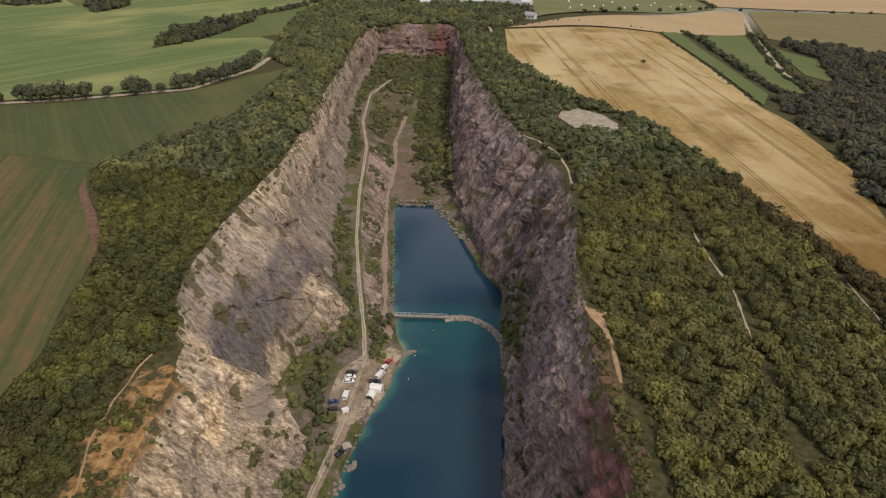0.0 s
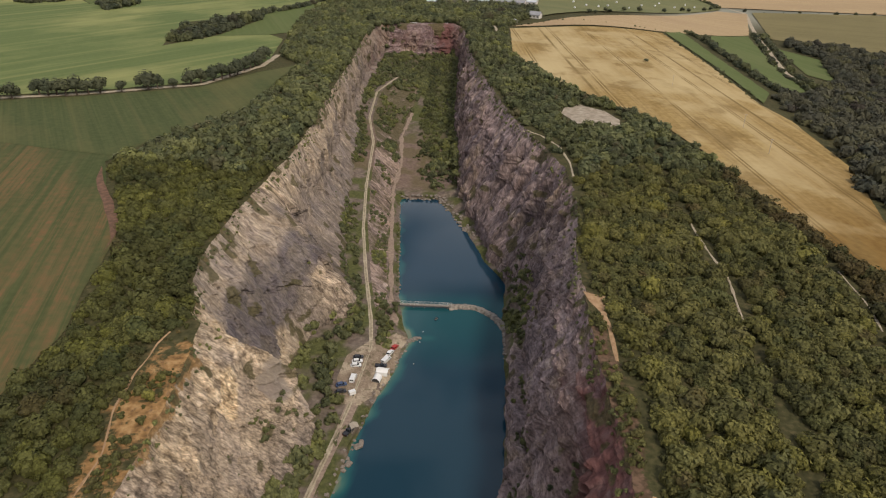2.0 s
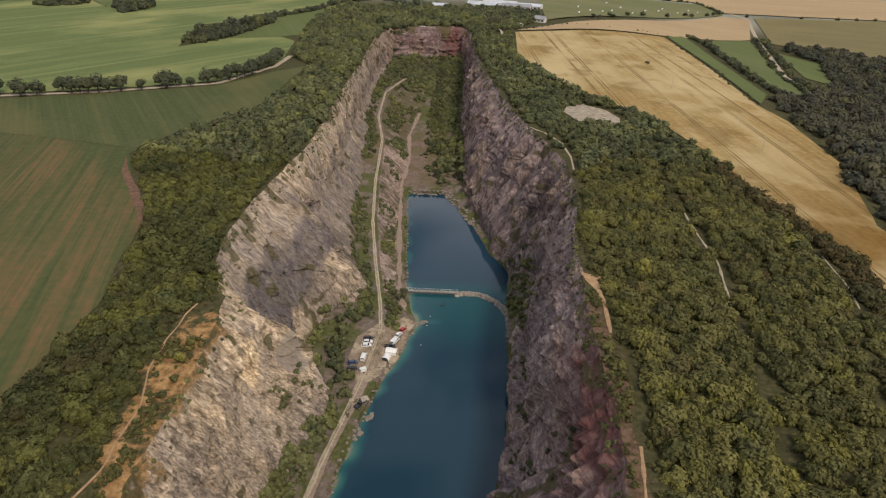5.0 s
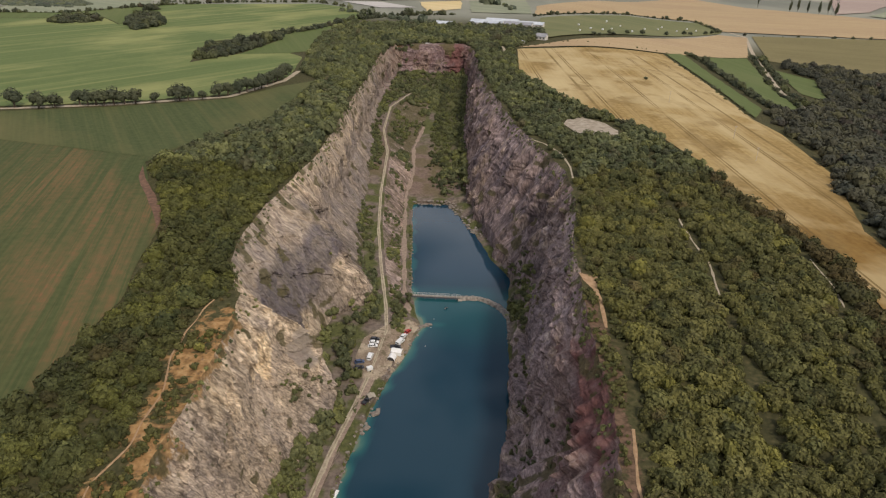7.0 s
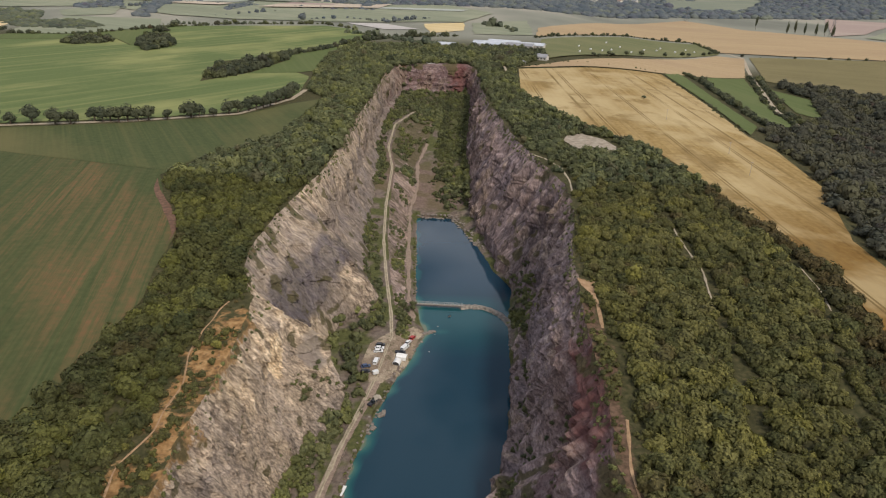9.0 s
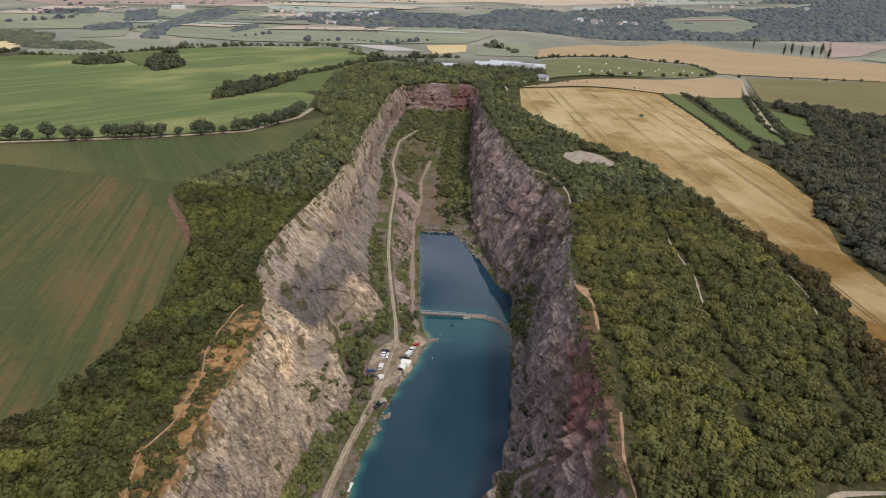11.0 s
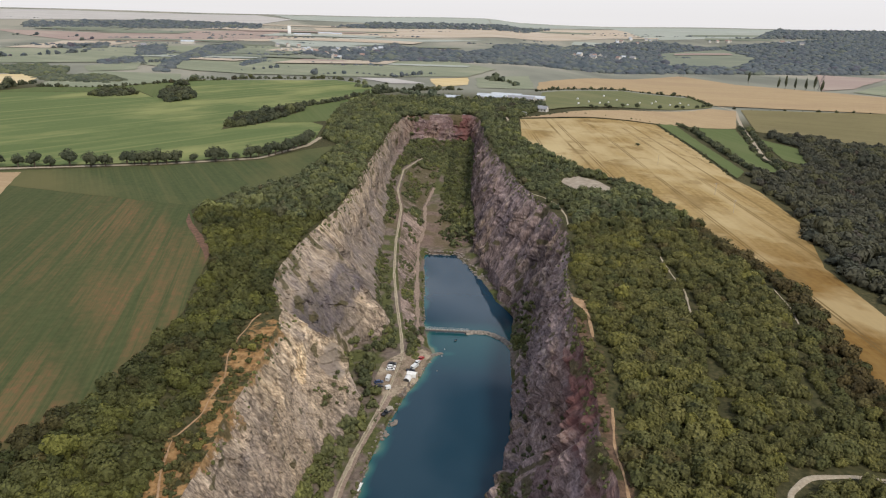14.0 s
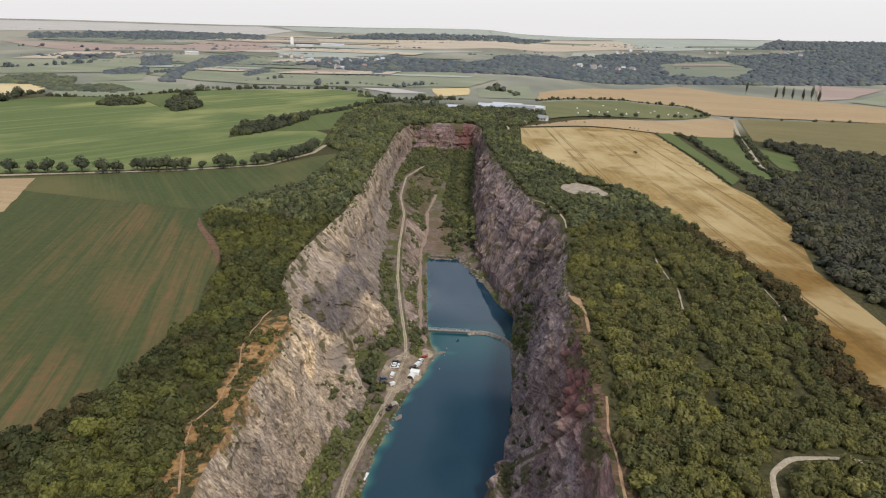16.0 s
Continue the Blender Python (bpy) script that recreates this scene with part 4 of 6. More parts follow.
patch("worn_clearing", [(46.5, 182), (49, 180.5), (54, 178.5), (52.5, 175), (51.5, 168), (49.8, 170), (47.5, 176)], DIRT, "worn orange earth clearing at the path fork", "clearing", 0.15, 1.5)
ribbon("wood_path", [(99.5, 238), (99, 233), (98, 213), (98, 191), (93, 167), (92.5, 163)], 0.9, TRACK, "pale footpath through the scrub wood", 0.15)
ribbon("rim_track", [(45, 722), (47.5, 705), (49, 685), (48, 664)], 2.4, TRACK, "short pale track among trees behind the quarry rim", 0.2)
ribbon("forest_track", [(125, 62), (105, 66), (92, 65), (84, 58), (81, 48), (78, 30)], 1.9, TRACK, "pale curving gravel track through the scrub wood", 0.15)
ribbon("rim_path", WEST_RIM_LINE, 0.5, DIRT, "thin worn footpath along the orange soil rim", 0.2)
ribbon("rim_path", [(44, 360), (47, 353), (53, 347), (60, 329), (61.5, 304), (60, 285)], 1.2, TRACK, "pale worn footpath along the cliff edge", 0.15)
ribbon("wood_path", [(140, 200), (138, 177), (134, 162)], 0.7, TRACK, "pale footpath showing through the scrub wood", 0.15)
patch("bare_soil_strip", [(-119.5, 200), (-122, 212), (-127, 222), (-133.5, 233.5), (-140.5, 246), (-148.5, 259), (-154, 270), (-159, 286), (-150, 268), (-135.5, 245), (-123, 222)], RED_SOIL, "bare reddish soil strip between field and wood", "soil", 0.4, 5.0)
patch("fallow_corner", [(-332, 366), (-310, 370), (-276, 283), (-420, 200), (-520, 330)], STUBBLE, "tan harvested corner beside the country road", lift=0.5)
ribbon("country_road", [(-620, 332), (-342, 377), (-229, 410), (-163, 441), (-137, 500), (-134, 540)], 4.5, TRACK, "pale country road lined with trees between fields", 0.3, category="road")
ribbon("country_road", [(411, 1055), (424, 1003), (377, 846), (353, 753), (313, 622), (300, 532), (290, 480)], 4.5, TRACK, "pale country road running between hedges", 0.3, category="road")
patch("gravel_yard", [(79, 420), (70, 392), (80, 358), (97, 356), (103, 380), (98, 398), (87, 408)], YARD, "bare pale gravel clearing in the wood", "clearing", 0.2, 6.0)


# ---- trees ----
def icosahedron():
    bm = bmesh.new()
    bmesh.ops.create_icosphere(bm, subdivisions=1, radius=1.0)
    v = np.array([x.co for x in bm.verts])
    bm.verts.index_update()
    f = np.array([[x.index for x in fc.verts] for fc in bm.faces])
    bm.free()
    return v, f


ICO_V, ICO_F = icosahedron()


def crown_template(seed, lobes, leaves, leaf, tall=1.0):
    """A crown of unit radius, its foot at z = 0: lobes of many small leaf sprays round cores darkened as inner shade.
    """
    rng = np.random.RandomState(seed)
    cs, rs = [np.array([0, 0, 0.85 * tall])], [0.62]
    for i in range(lobes - 1):
        a = 2 * math.pi * (i + rng.uniform(-0.3, 0.3)) / (lobes - 1)
        d = rng.uniform(0.32, 0.6)
        cs.append(np.array([d * math.cos(a), d * math.sin(a), rng.uniform(0.45, 1.1) * tall]))
        rs.append(rng.uniform(0.34, 0.52))
    cs, rs = np.array(cs), np.array(rs)
    V, F, T = [], [], []
    base = 0
    for c, r in zip(cs, rs):
        v = ICO_V * r * 0.86 * np.array([1, 1, 0.95]) * rng.uniform(0.85, 1.1, (len(ICO_V), 1)) + c
        V.append(v)
        F.append(ICO_F + base)
        # shade inside the crown, painted as a lower tone that lifts with height
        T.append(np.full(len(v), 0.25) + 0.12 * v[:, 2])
        base += len(v)
    pick = rng.choice(len(cs), leaves, p=rs ** 2 / (rs ** 2).sum())
    d = rng.normal(size=(leaves, 3))
    d[:, 2] = np.abs(d[:, 2]) * np.where(rng.rand(leaves) < 0.8, 1, -0.7) + 0.1
    d /= np.linalg.norm(d, axis=1)[:, None]
    p = cs[pick] + d * rs[pick][:, None] * rng.uniform(0.86, 1.12, (leaves, 1))
    n = d + rng.normal(size=(leaves, 3)) * 0.2
    n /= np.linalg.norm(n, axis=1)[:, None]
    u = np.cross(n, rng.normal(size=(leaves, 3)))
    u /= np.linalg.norm(u, axis=1)[:, None]
    w = np.cross(n, u)
    s = leaf * rng.uniform(0.6, 1.4, (leaves, 1))
    tri = np.stack([p + u * s, p - u * s * 0.5 + w * s * 0.85, p - u * s * 0.5 - w * s * 0.85], 1)
    V.append(tri.reshape(-1, 3))
    F.append(np.arange(leaves * 3).reshape(-1, 3) + base)
    # painted light: sprays get a brighter tone towards the crown's top
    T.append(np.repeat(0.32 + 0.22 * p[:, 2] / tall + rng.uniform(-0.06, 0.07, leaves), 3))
    return np.concatenate(V), np.concatenate(F), np.concatenate(T)


NEAR_CROWNS = [crown_template(s, 4 + s % 2, 180, 0.132, 0.75) for s in range(10)]
FAR_CROWNS = [crown_template(20 + s, 4, 64, 0.22, 0.85) for s in range(6)]
VALLEY_CROWNS = [crown_template(70 + s, 4, 80, 0.19, 0.8) for s in range(6)]
BUSHES = [crown_template(50 + s, 3, 42, 0.25, 0.8) for s in range(6)]
DISTANT_CROWNS = [crown_template(40 + s, 3, 22, 0.42, 0.8) for s in range(4)]


def woodland(name, pts, radius, crowns, material, label, seed, zfn=height, category="woodland", spread=0.35, sink=0.25, smooth=False, hue=None):
    """A wood or thicket of uncounted crowns, as one mesh."""
    rng = np.random.RandomState(seed)
    n = len(pts)
    if n == 0:
        return None
    zs = pts[:, 2] if pts.shape[1] > 2 else zfn(pts[:, 0], pts[:, 1])
    V, F, T, H = [], [], [], []
    base = 0
    clump = vnoise(pts[:, 0] / 22, pts[:, 1] / 22, 0, seed + 50)
    kinds = 0.62 + 0.28 * vnoise(pts[:, 0] / 14, pts[:, 1] / 14, 0, seed + 51) + rng.normal(0, 0.16, n)
    shift = hue(pts[:, 0], pts[:, 1]) if hue is not None else np.zeros(n)
    kinds = kinds + shift
    for i in range(n):
        v, f, t = crowns[rng.randint(len(crowns))]
        s = radius * max(0.35, 1 + spread * 1.1 * rng.normal(-0.1, 0.6) + 0.2 * clump[i])
        a = rng.uniform(0, 2 * math.pi)
        ca, sa = math.cos(a) * s, math.sin(a) * s
        hgt = s * rng.uniform(0.75, 1.25)
        q = np.stack([v[:, 0] * ca - v[:, 1] * sa + pts[i, 0], v[:, 0] * sa + v[:, 1] * ca + pts[i, 1], v[:, 2] * hgt + zs[i] - sink * s], 1)
        V.append(q)
        F.append(f + base)
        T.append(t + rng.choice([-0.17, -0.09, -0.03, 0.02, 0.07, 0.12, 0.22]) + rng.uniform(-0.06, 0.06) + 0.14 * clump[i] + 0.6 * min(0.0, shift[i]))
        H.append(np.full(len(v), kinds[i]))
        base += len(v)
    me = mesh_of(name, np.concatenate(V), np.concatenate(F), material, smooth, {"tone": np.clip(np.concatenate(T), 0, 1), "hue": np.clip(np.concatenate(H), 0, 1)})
    return tagged(new(name, me), label, category, kind="stuff")


def scatter(poly, gap, seed, jitter=0.45):
    rng = np.random.RandomState(seed)
    xs, ys = [p[0] for p in poly], [p[1] for p in poly]
    gx, gy = np.meshgrid(np.arange(min(xs), max(xs), gap), np.arange(min(ys), max(ys), gap * 0.87))
    gx = gx + (np.arange(gx.shape[0]) % 2)[:, None] * gap / 2
    p = np.stack([gx.ravel(), gy.ravel()], 1) + rng.uniform(-jitter, jitter, (gx.size, 2)) * gap
    return p[inside(p[:, 0], p[:, 1], poly)]


PATHS = [([(41, 30), (42, 46), (43.5, 63), (43.5, 76), (47, 96), (50, 107), (51.5, 122), (51.5, 132), (49.5, 144), (51, 162), (50, 175), (47.5, 181)], 2.7),
         ([(99, 233), (98, 213), (98, 191), (93, 167)], 3.2),
         ([(112, 340), (104, 290), (99, 233), (98, 213)], 2.0), ([(93, 167), (91, 152), (87, 127), (84, 106), (80, 84)], 2.0), ([(140, 210), (134, 165), (118, 128), (112, 100)], 1.9), ([(45, 722), (47.5, 705), (49, 685), (48, 664)], 3.6), ([(47, 180), (53, 177)], 3.2),
         ([(125, 62), (105, 66), (92, 65), (84, 58), (81, 48), (78, 30)], 4.2),
         ([(90, 376), (86, 392)], 17), ([(44, 360), (53, 347), (60, 329), (61.5, 304), (60, 285)], 2.4), ([(140, 200), (138, 177), (134, 162)], 2.6)]


def clear_of_paths(p):
    keep = np.ones(len(p), bool)
    for line, w in PATHS:
        keep &= near_line(p[:, 0], p[:, 1], line) > w
    return p[keep]


east_near = [(36, 0), (96, 0), (122, 40), (140, 88), (137, 118), (146, 151), (153, 205), (142, 240), (139, 268), (137, 300), (132, 325), (40, 325)]
def wood_change(p):
    """How far a place lies beyond the ragged line where the scrub wood gives way to taller trees."""
    return p[:, 1] - 300 + 26 * vnoise(p[:, 0] / 16, p[:, 1] / 16, 0, 66)


p = clear_of_paths(scatter(east_near, 3.15, 1))
p = p[wood_change(p) < 0]
p = p[p[:, 0] > rim_r(p[:, 1]) + 2.5 + 1.5 * vnoise(p[:, 0] / 6, p[:, 1] / 6, 0, 61)]
by_wheat = lambda x, y: -0.45 * (1 - smooth01(near_line(x, y, [(140, 60), (137, 123), (145, 153), (153, 204), (141, 242), (136, 321), (123, 378)]), 7, 14)) - 0.10 * smooth01(x, 90, 130)
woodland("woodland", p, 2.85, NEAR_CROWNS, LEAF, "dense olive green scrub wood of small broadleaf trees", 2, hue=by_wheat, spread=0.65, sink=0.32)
east_far = [(40, 272), (138, 272), (135, 300), (132, 320), (121, 378), (103, 412), (80, 461), (52, 565), (60, 690), (60, 720), (0, 720), (0, 690), (16, 640), (24, 500), (38, 390), (56, 320)]
p = clear_of_paths(scatter(east_far, 4.6, 3))
p = p[wood_change(p) >= 0]
p = p[p[:, 0] > rim_r(p[:, 1]) + 1.8 + 2.0 * vnoise(p[:, 0] / 9, p[:, 1] / 12, 0, 64) - 1.5 * smooth01(p[:, 1], 480, 640)]
woodland("woodland", p, 3.6, FAR_CROWNS, LEAF_NORTH, "dense green broadleaf wood along the quarry rim", 4)
west_near = [(-58, 0), (-122, 0), (-128, 40), (-127, 59), (-121, 74), (-114, 86), (-110, 98), (-109, 125), (-108, 143), (-107, 151), (-113, 183), (-117, 205), (-120, 220), (-143, 262), (-157, 292), (-147, 300), (-148, 326), (-60, 326)]
p = scatter(west_near, 3.15, 5)
p = p[wood_change(p) < 0]
edge = np.where(p[:, 1] < 152, -80.5 + 3 * vnoise(p[:, 0] / 9, p[:, 1] / 9, 0, 62), rim_l(p[:, 1]) - 2.2)
p = p[(p[:, 0] < edge) & (near_line(p[:, 0], p[:, 1], WEST_RIM_LINE) > 2.8)]
dry_corner = lambda x, y: 0.1 - 0.5 * (1 - smooth01(x - 0.25 * (y - 60), -124, -98)) * (1 - smooth01(y, 110, 150))
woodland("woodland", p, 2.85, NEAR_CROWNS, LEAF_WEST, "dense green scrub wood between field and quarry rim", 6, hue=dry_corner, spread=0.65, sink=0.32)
west_far = [(-76, 272), (-148, 272), (-157, 292), (-148, 326), (-118, 371), (-108, 507), (-130, 530), (-140, 607), (-150, 700), (-40, 760), (-40, 715), (-70, 655), (-74, 500)]
p = scatter(west_far, 4.6, 7)
p = p[wood_change(p) >= 0]
p = p[p[:, 0] < np.where(p[:, 1] < 690, rim_l(p[:, 1]) - 1.6 + 2.2 * vnoise(p[:, 0] / 9, p[:, 1] / 12, 0, 63) + 1.5 * smooth01(p[:, 1], 480, 640), 1e9)]
woodland("woodland", p, 3.6, FAR_CROWNS, LEAF_NORTH, "dark green broadleaf wood along the quarry rim", 8)
north = [(-60, 708), (-20, 711), (10, 709), (24, 700), (62, 700), (90, 760), (80, 838), (20, 842), (-60, 845), (-140, 850), (-150, 700), (-70, 700)]
woodland("woodland", scatter(north, 6.0, 9), 4.6, FAR_CROWNS, LEAF_NORTH, "green wood behind the head of the quarry", 10)
east_valley = [(200, 150), (186, 207), (187, 231), (199, 293), (231, 375), (226, 429), (244, 494), (292, 522), (347, 596), (395, 718), (384, 805), (427, 800), (504, 722), (600, 700), (640, 640), (400, 260), (330, 100), (260, 60)]
woodland("woodland", scatter(east_valley, 8.2, 11), 6.0, VALLEY_CROWNS, LEAF_VALLEY, "dark dense forest in the dip beyond the wheat field", 12)


def belt(line, gap, seed, wide=3.0):
    """Places along a hedge or tree belt."""
    rng = np.random.RandomState(seed)
    out = []
    for (x1, y1), (x2, y2) in zip(line[:-1], line[1:]):
        n = max(1, int(math.hypot(x2 - x1, y2 - y1) / gap))
        for k in range(n):
            out.append((x1 + (x2 - x1) * k / n + rng.uniform(-wide, wide), y1 + (y2 - y1) * k / n + rng.uniform(-wide, wide)))
    return np.array(out)


for line, gap, rad, lab in (
        ([(271, 790), (276, 735), (268, 642), (259, 559), (259, 510)], 3.0, 3.4, "dark hedge between two meadows"),
        ([(372, 846), (347, 753), (306, 622), (293, 532)], 3.5, 2.6, "dark hedge along the country road"),
        ([(384, 846), (360, 753), (320, 622), (306, 540)], 3.5, 2.8, "dark hedge along the country road"),
        ([(229, 690), (228, 600), (219, 460)], 9.0, 1.6, "low broken hedge along the wheat field"),
        ([(110, 988), (279, 1154), (390, 1150), (400, 1040)], 6.0, 3.0, "dark hedge along the tan field"),
        ([(64, 694), (122, 752), (250, 762)], 8.0, 1.2, "thin scrub along the field edge"),
        ([(-621, 799), (-640, 869), (-629, 914)], 4.0, 6.0, "dark hedge of trees at the field's end"),
        ([(-600, 869), (-512, 884), (-430, 1000), (-357, 1060), (-221, 1100), (-173, 1045)], 6.0, 3.5, "hedge of trees at the green field's end"),
        ([(-197, 747), (-167, 795), (-142, 883), (-100, 930), (-60, 960), (0, 980)], 4.5, 4.5, "belt of dark trees between fields"),
        ([(430, 1020), (560, 1016), (690, 1012)], 22.0, 3.0, "scattered bushes along the tan field")):
    woodland("hedge", belt(line, gap, int(rad * 100) + len(lab), 2.5), rad, FAR_CROWNS, LEAF_FAR, lab, int(gap * 10), category="hedge", spread=0.7)
for poly, gap, rad, lab in (
        ([(-236, 575), (-245, 642), (-227, 689), (-194, 736), (-189, 710), (-200, 636), (-218, 593)], 6.0, 4.8, "dark island of trees in the green field"),
        ([(-389, 782), (-421, 866), (-410, 890), (-359, 829), (-350, 786), (-364, 747)], 6.5, 5.5, "dark rounded copse in the green field"),
        ([(-487, 790), (-484, 846), (-457, 855), (-432, 811), (-462, 785)], 7.0, 5.0, "dark copse at the field's end"),
        ([(-430, 923), (-436, 976), (-408, 927)], 7.0, 5.5, "small dark copse at the field's end"),
        ([(10, 845), (105, 838), (100, 770), (60, 740), (20, 780)], 6.0, 4.5, "trees in front of the farm halls")):
    woodland("copse", scatter(poly, gap, int(rad * 10)), rad, FAR_CROWNS, LEAF_FAR, lab, int(gap * 7), category="copse")

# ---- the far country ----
# Field colours with the air's haze painted in, paler than the near crops.
FAR_TAN = crop_material("hazed_stubble", (0.40, 0.32, 0.235), (0.48, 0.40, 0.30), (0.54, 0.475, 0.39), 80, 0.05, 0.6)
FAR_GREEN = crop_material("hazed_grassland", (0.19, 0.205, 0.135), (0.24, 0.255, 0.17), (0.31, 0.305, 0.21), 60, 0.05, 0.6)
FAR_BROWN = crop_material("hazed_ploughland", (0.30, 0.22, 0.19), (0.36, 0.28, 0.23), (0.40, 0.33, 0.26), 60, 0.05, 0.5)
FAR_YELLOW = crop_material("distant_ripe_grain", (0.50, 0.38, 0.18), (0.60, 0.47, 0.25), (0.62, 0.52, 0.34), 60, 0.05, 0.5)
FAR_SLOPE = crop_material("hazed_slope_grass", (0.16, 0.18, 0.13), (0.20, 0.215, 0.155), (0.25, 0.25, 0.18), 85, 0.02, 0.6)
FAR_PALE = crop_material("hazed_far_fields", (0.40, 0.37, 0.335), (0.46, 0.43, 0.39), (0.52, 0.49, 0.45), 85, 0.02, 0.6)
FAR_GREY = crop_material("hazed_far_grassland", (0.30, 0.32, 0.27), (0.35, 0.37, 0.31), (0.42, 0.42, 0.36), 85, 0.02, 0.6)
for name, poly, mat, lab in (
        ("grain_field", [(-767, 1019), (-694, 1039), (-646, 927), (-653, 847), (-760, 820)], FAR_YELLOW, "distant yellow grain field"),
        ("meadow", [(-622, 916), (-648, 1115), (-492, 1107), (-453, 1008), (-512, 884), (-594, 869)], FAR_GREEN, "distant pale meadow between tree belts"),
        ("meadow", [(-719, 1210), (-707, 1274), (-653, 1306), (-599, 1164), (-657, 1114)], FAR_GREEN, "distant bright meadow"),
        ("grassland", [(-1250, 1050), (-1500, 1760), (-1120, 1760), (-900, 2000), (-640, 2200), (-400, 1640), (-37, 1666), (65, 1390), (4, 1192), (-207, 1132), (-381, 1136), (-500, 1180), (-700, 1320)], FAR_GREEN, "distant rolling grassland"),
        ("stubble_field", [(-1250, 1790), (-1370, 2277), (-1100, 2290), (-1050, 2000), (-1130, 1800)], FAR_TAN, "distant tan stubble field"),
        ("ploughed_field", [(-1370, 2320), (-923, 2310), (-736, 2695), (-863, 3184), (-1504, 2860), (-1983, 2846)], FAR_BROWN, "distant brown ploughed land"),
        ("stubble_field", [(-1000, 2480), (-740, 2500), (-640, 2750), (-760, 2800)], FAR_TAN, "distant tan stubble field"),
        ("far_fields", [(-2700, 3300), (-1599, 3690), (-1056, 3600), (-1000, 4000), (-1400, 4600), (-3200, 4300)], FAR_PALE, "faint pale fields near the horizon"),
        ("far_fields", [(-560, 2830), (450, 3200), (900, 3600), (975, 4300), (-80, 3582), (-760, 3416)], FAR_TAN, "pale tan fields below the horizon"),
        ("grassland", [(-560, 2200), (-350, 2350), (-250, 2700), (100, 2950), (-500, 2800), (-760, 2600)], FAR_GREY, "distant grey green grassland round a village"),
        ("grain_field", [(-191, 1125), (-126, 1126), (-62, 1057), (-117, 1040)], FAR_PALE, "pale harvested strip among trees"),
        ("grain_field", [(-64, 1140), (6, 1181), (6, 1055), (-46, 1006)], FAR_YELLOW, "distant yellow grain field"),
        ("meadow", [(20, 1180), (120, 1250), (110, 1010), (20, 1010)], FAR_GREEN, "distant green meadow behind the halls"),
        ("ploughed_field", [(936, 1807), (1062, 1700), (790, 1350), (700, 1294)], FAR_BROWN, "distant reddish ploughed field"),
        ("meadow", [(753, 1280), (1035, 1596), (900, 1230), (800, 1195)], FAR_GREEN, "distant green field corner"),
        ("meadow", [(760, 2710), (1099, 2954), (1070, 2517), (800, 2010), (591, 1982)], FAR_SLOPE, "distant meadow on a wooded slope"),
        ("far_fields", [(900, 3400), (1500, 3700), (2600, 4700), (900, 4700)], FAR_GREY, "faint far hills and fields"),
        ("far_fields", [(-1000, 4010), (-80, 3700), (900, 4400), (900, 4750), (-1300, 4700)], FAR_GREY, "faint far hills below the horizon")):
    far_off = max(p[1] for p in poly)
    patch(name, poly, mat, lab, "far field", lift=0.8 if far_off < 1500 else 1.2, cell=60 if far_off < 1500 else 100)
def far_canopy(seed):
    rng = np.random.RandomState(seed)
    v = ICO_V * rng.uniform(0.8, 1.2, (len(ICO_V), 1)) * np.array([1, 1, 0.55])
    v[:, 2] += 0.3
    # tone rises with height, painting lit tops and shaded skirts
    return v, ICO_F, 0.35 + 0.25 * v[:, 2] + rng.uniform(-0.1, 0.1, len(v))


FARTHEST = [far_canopy(60 + s) for s in range(6)]
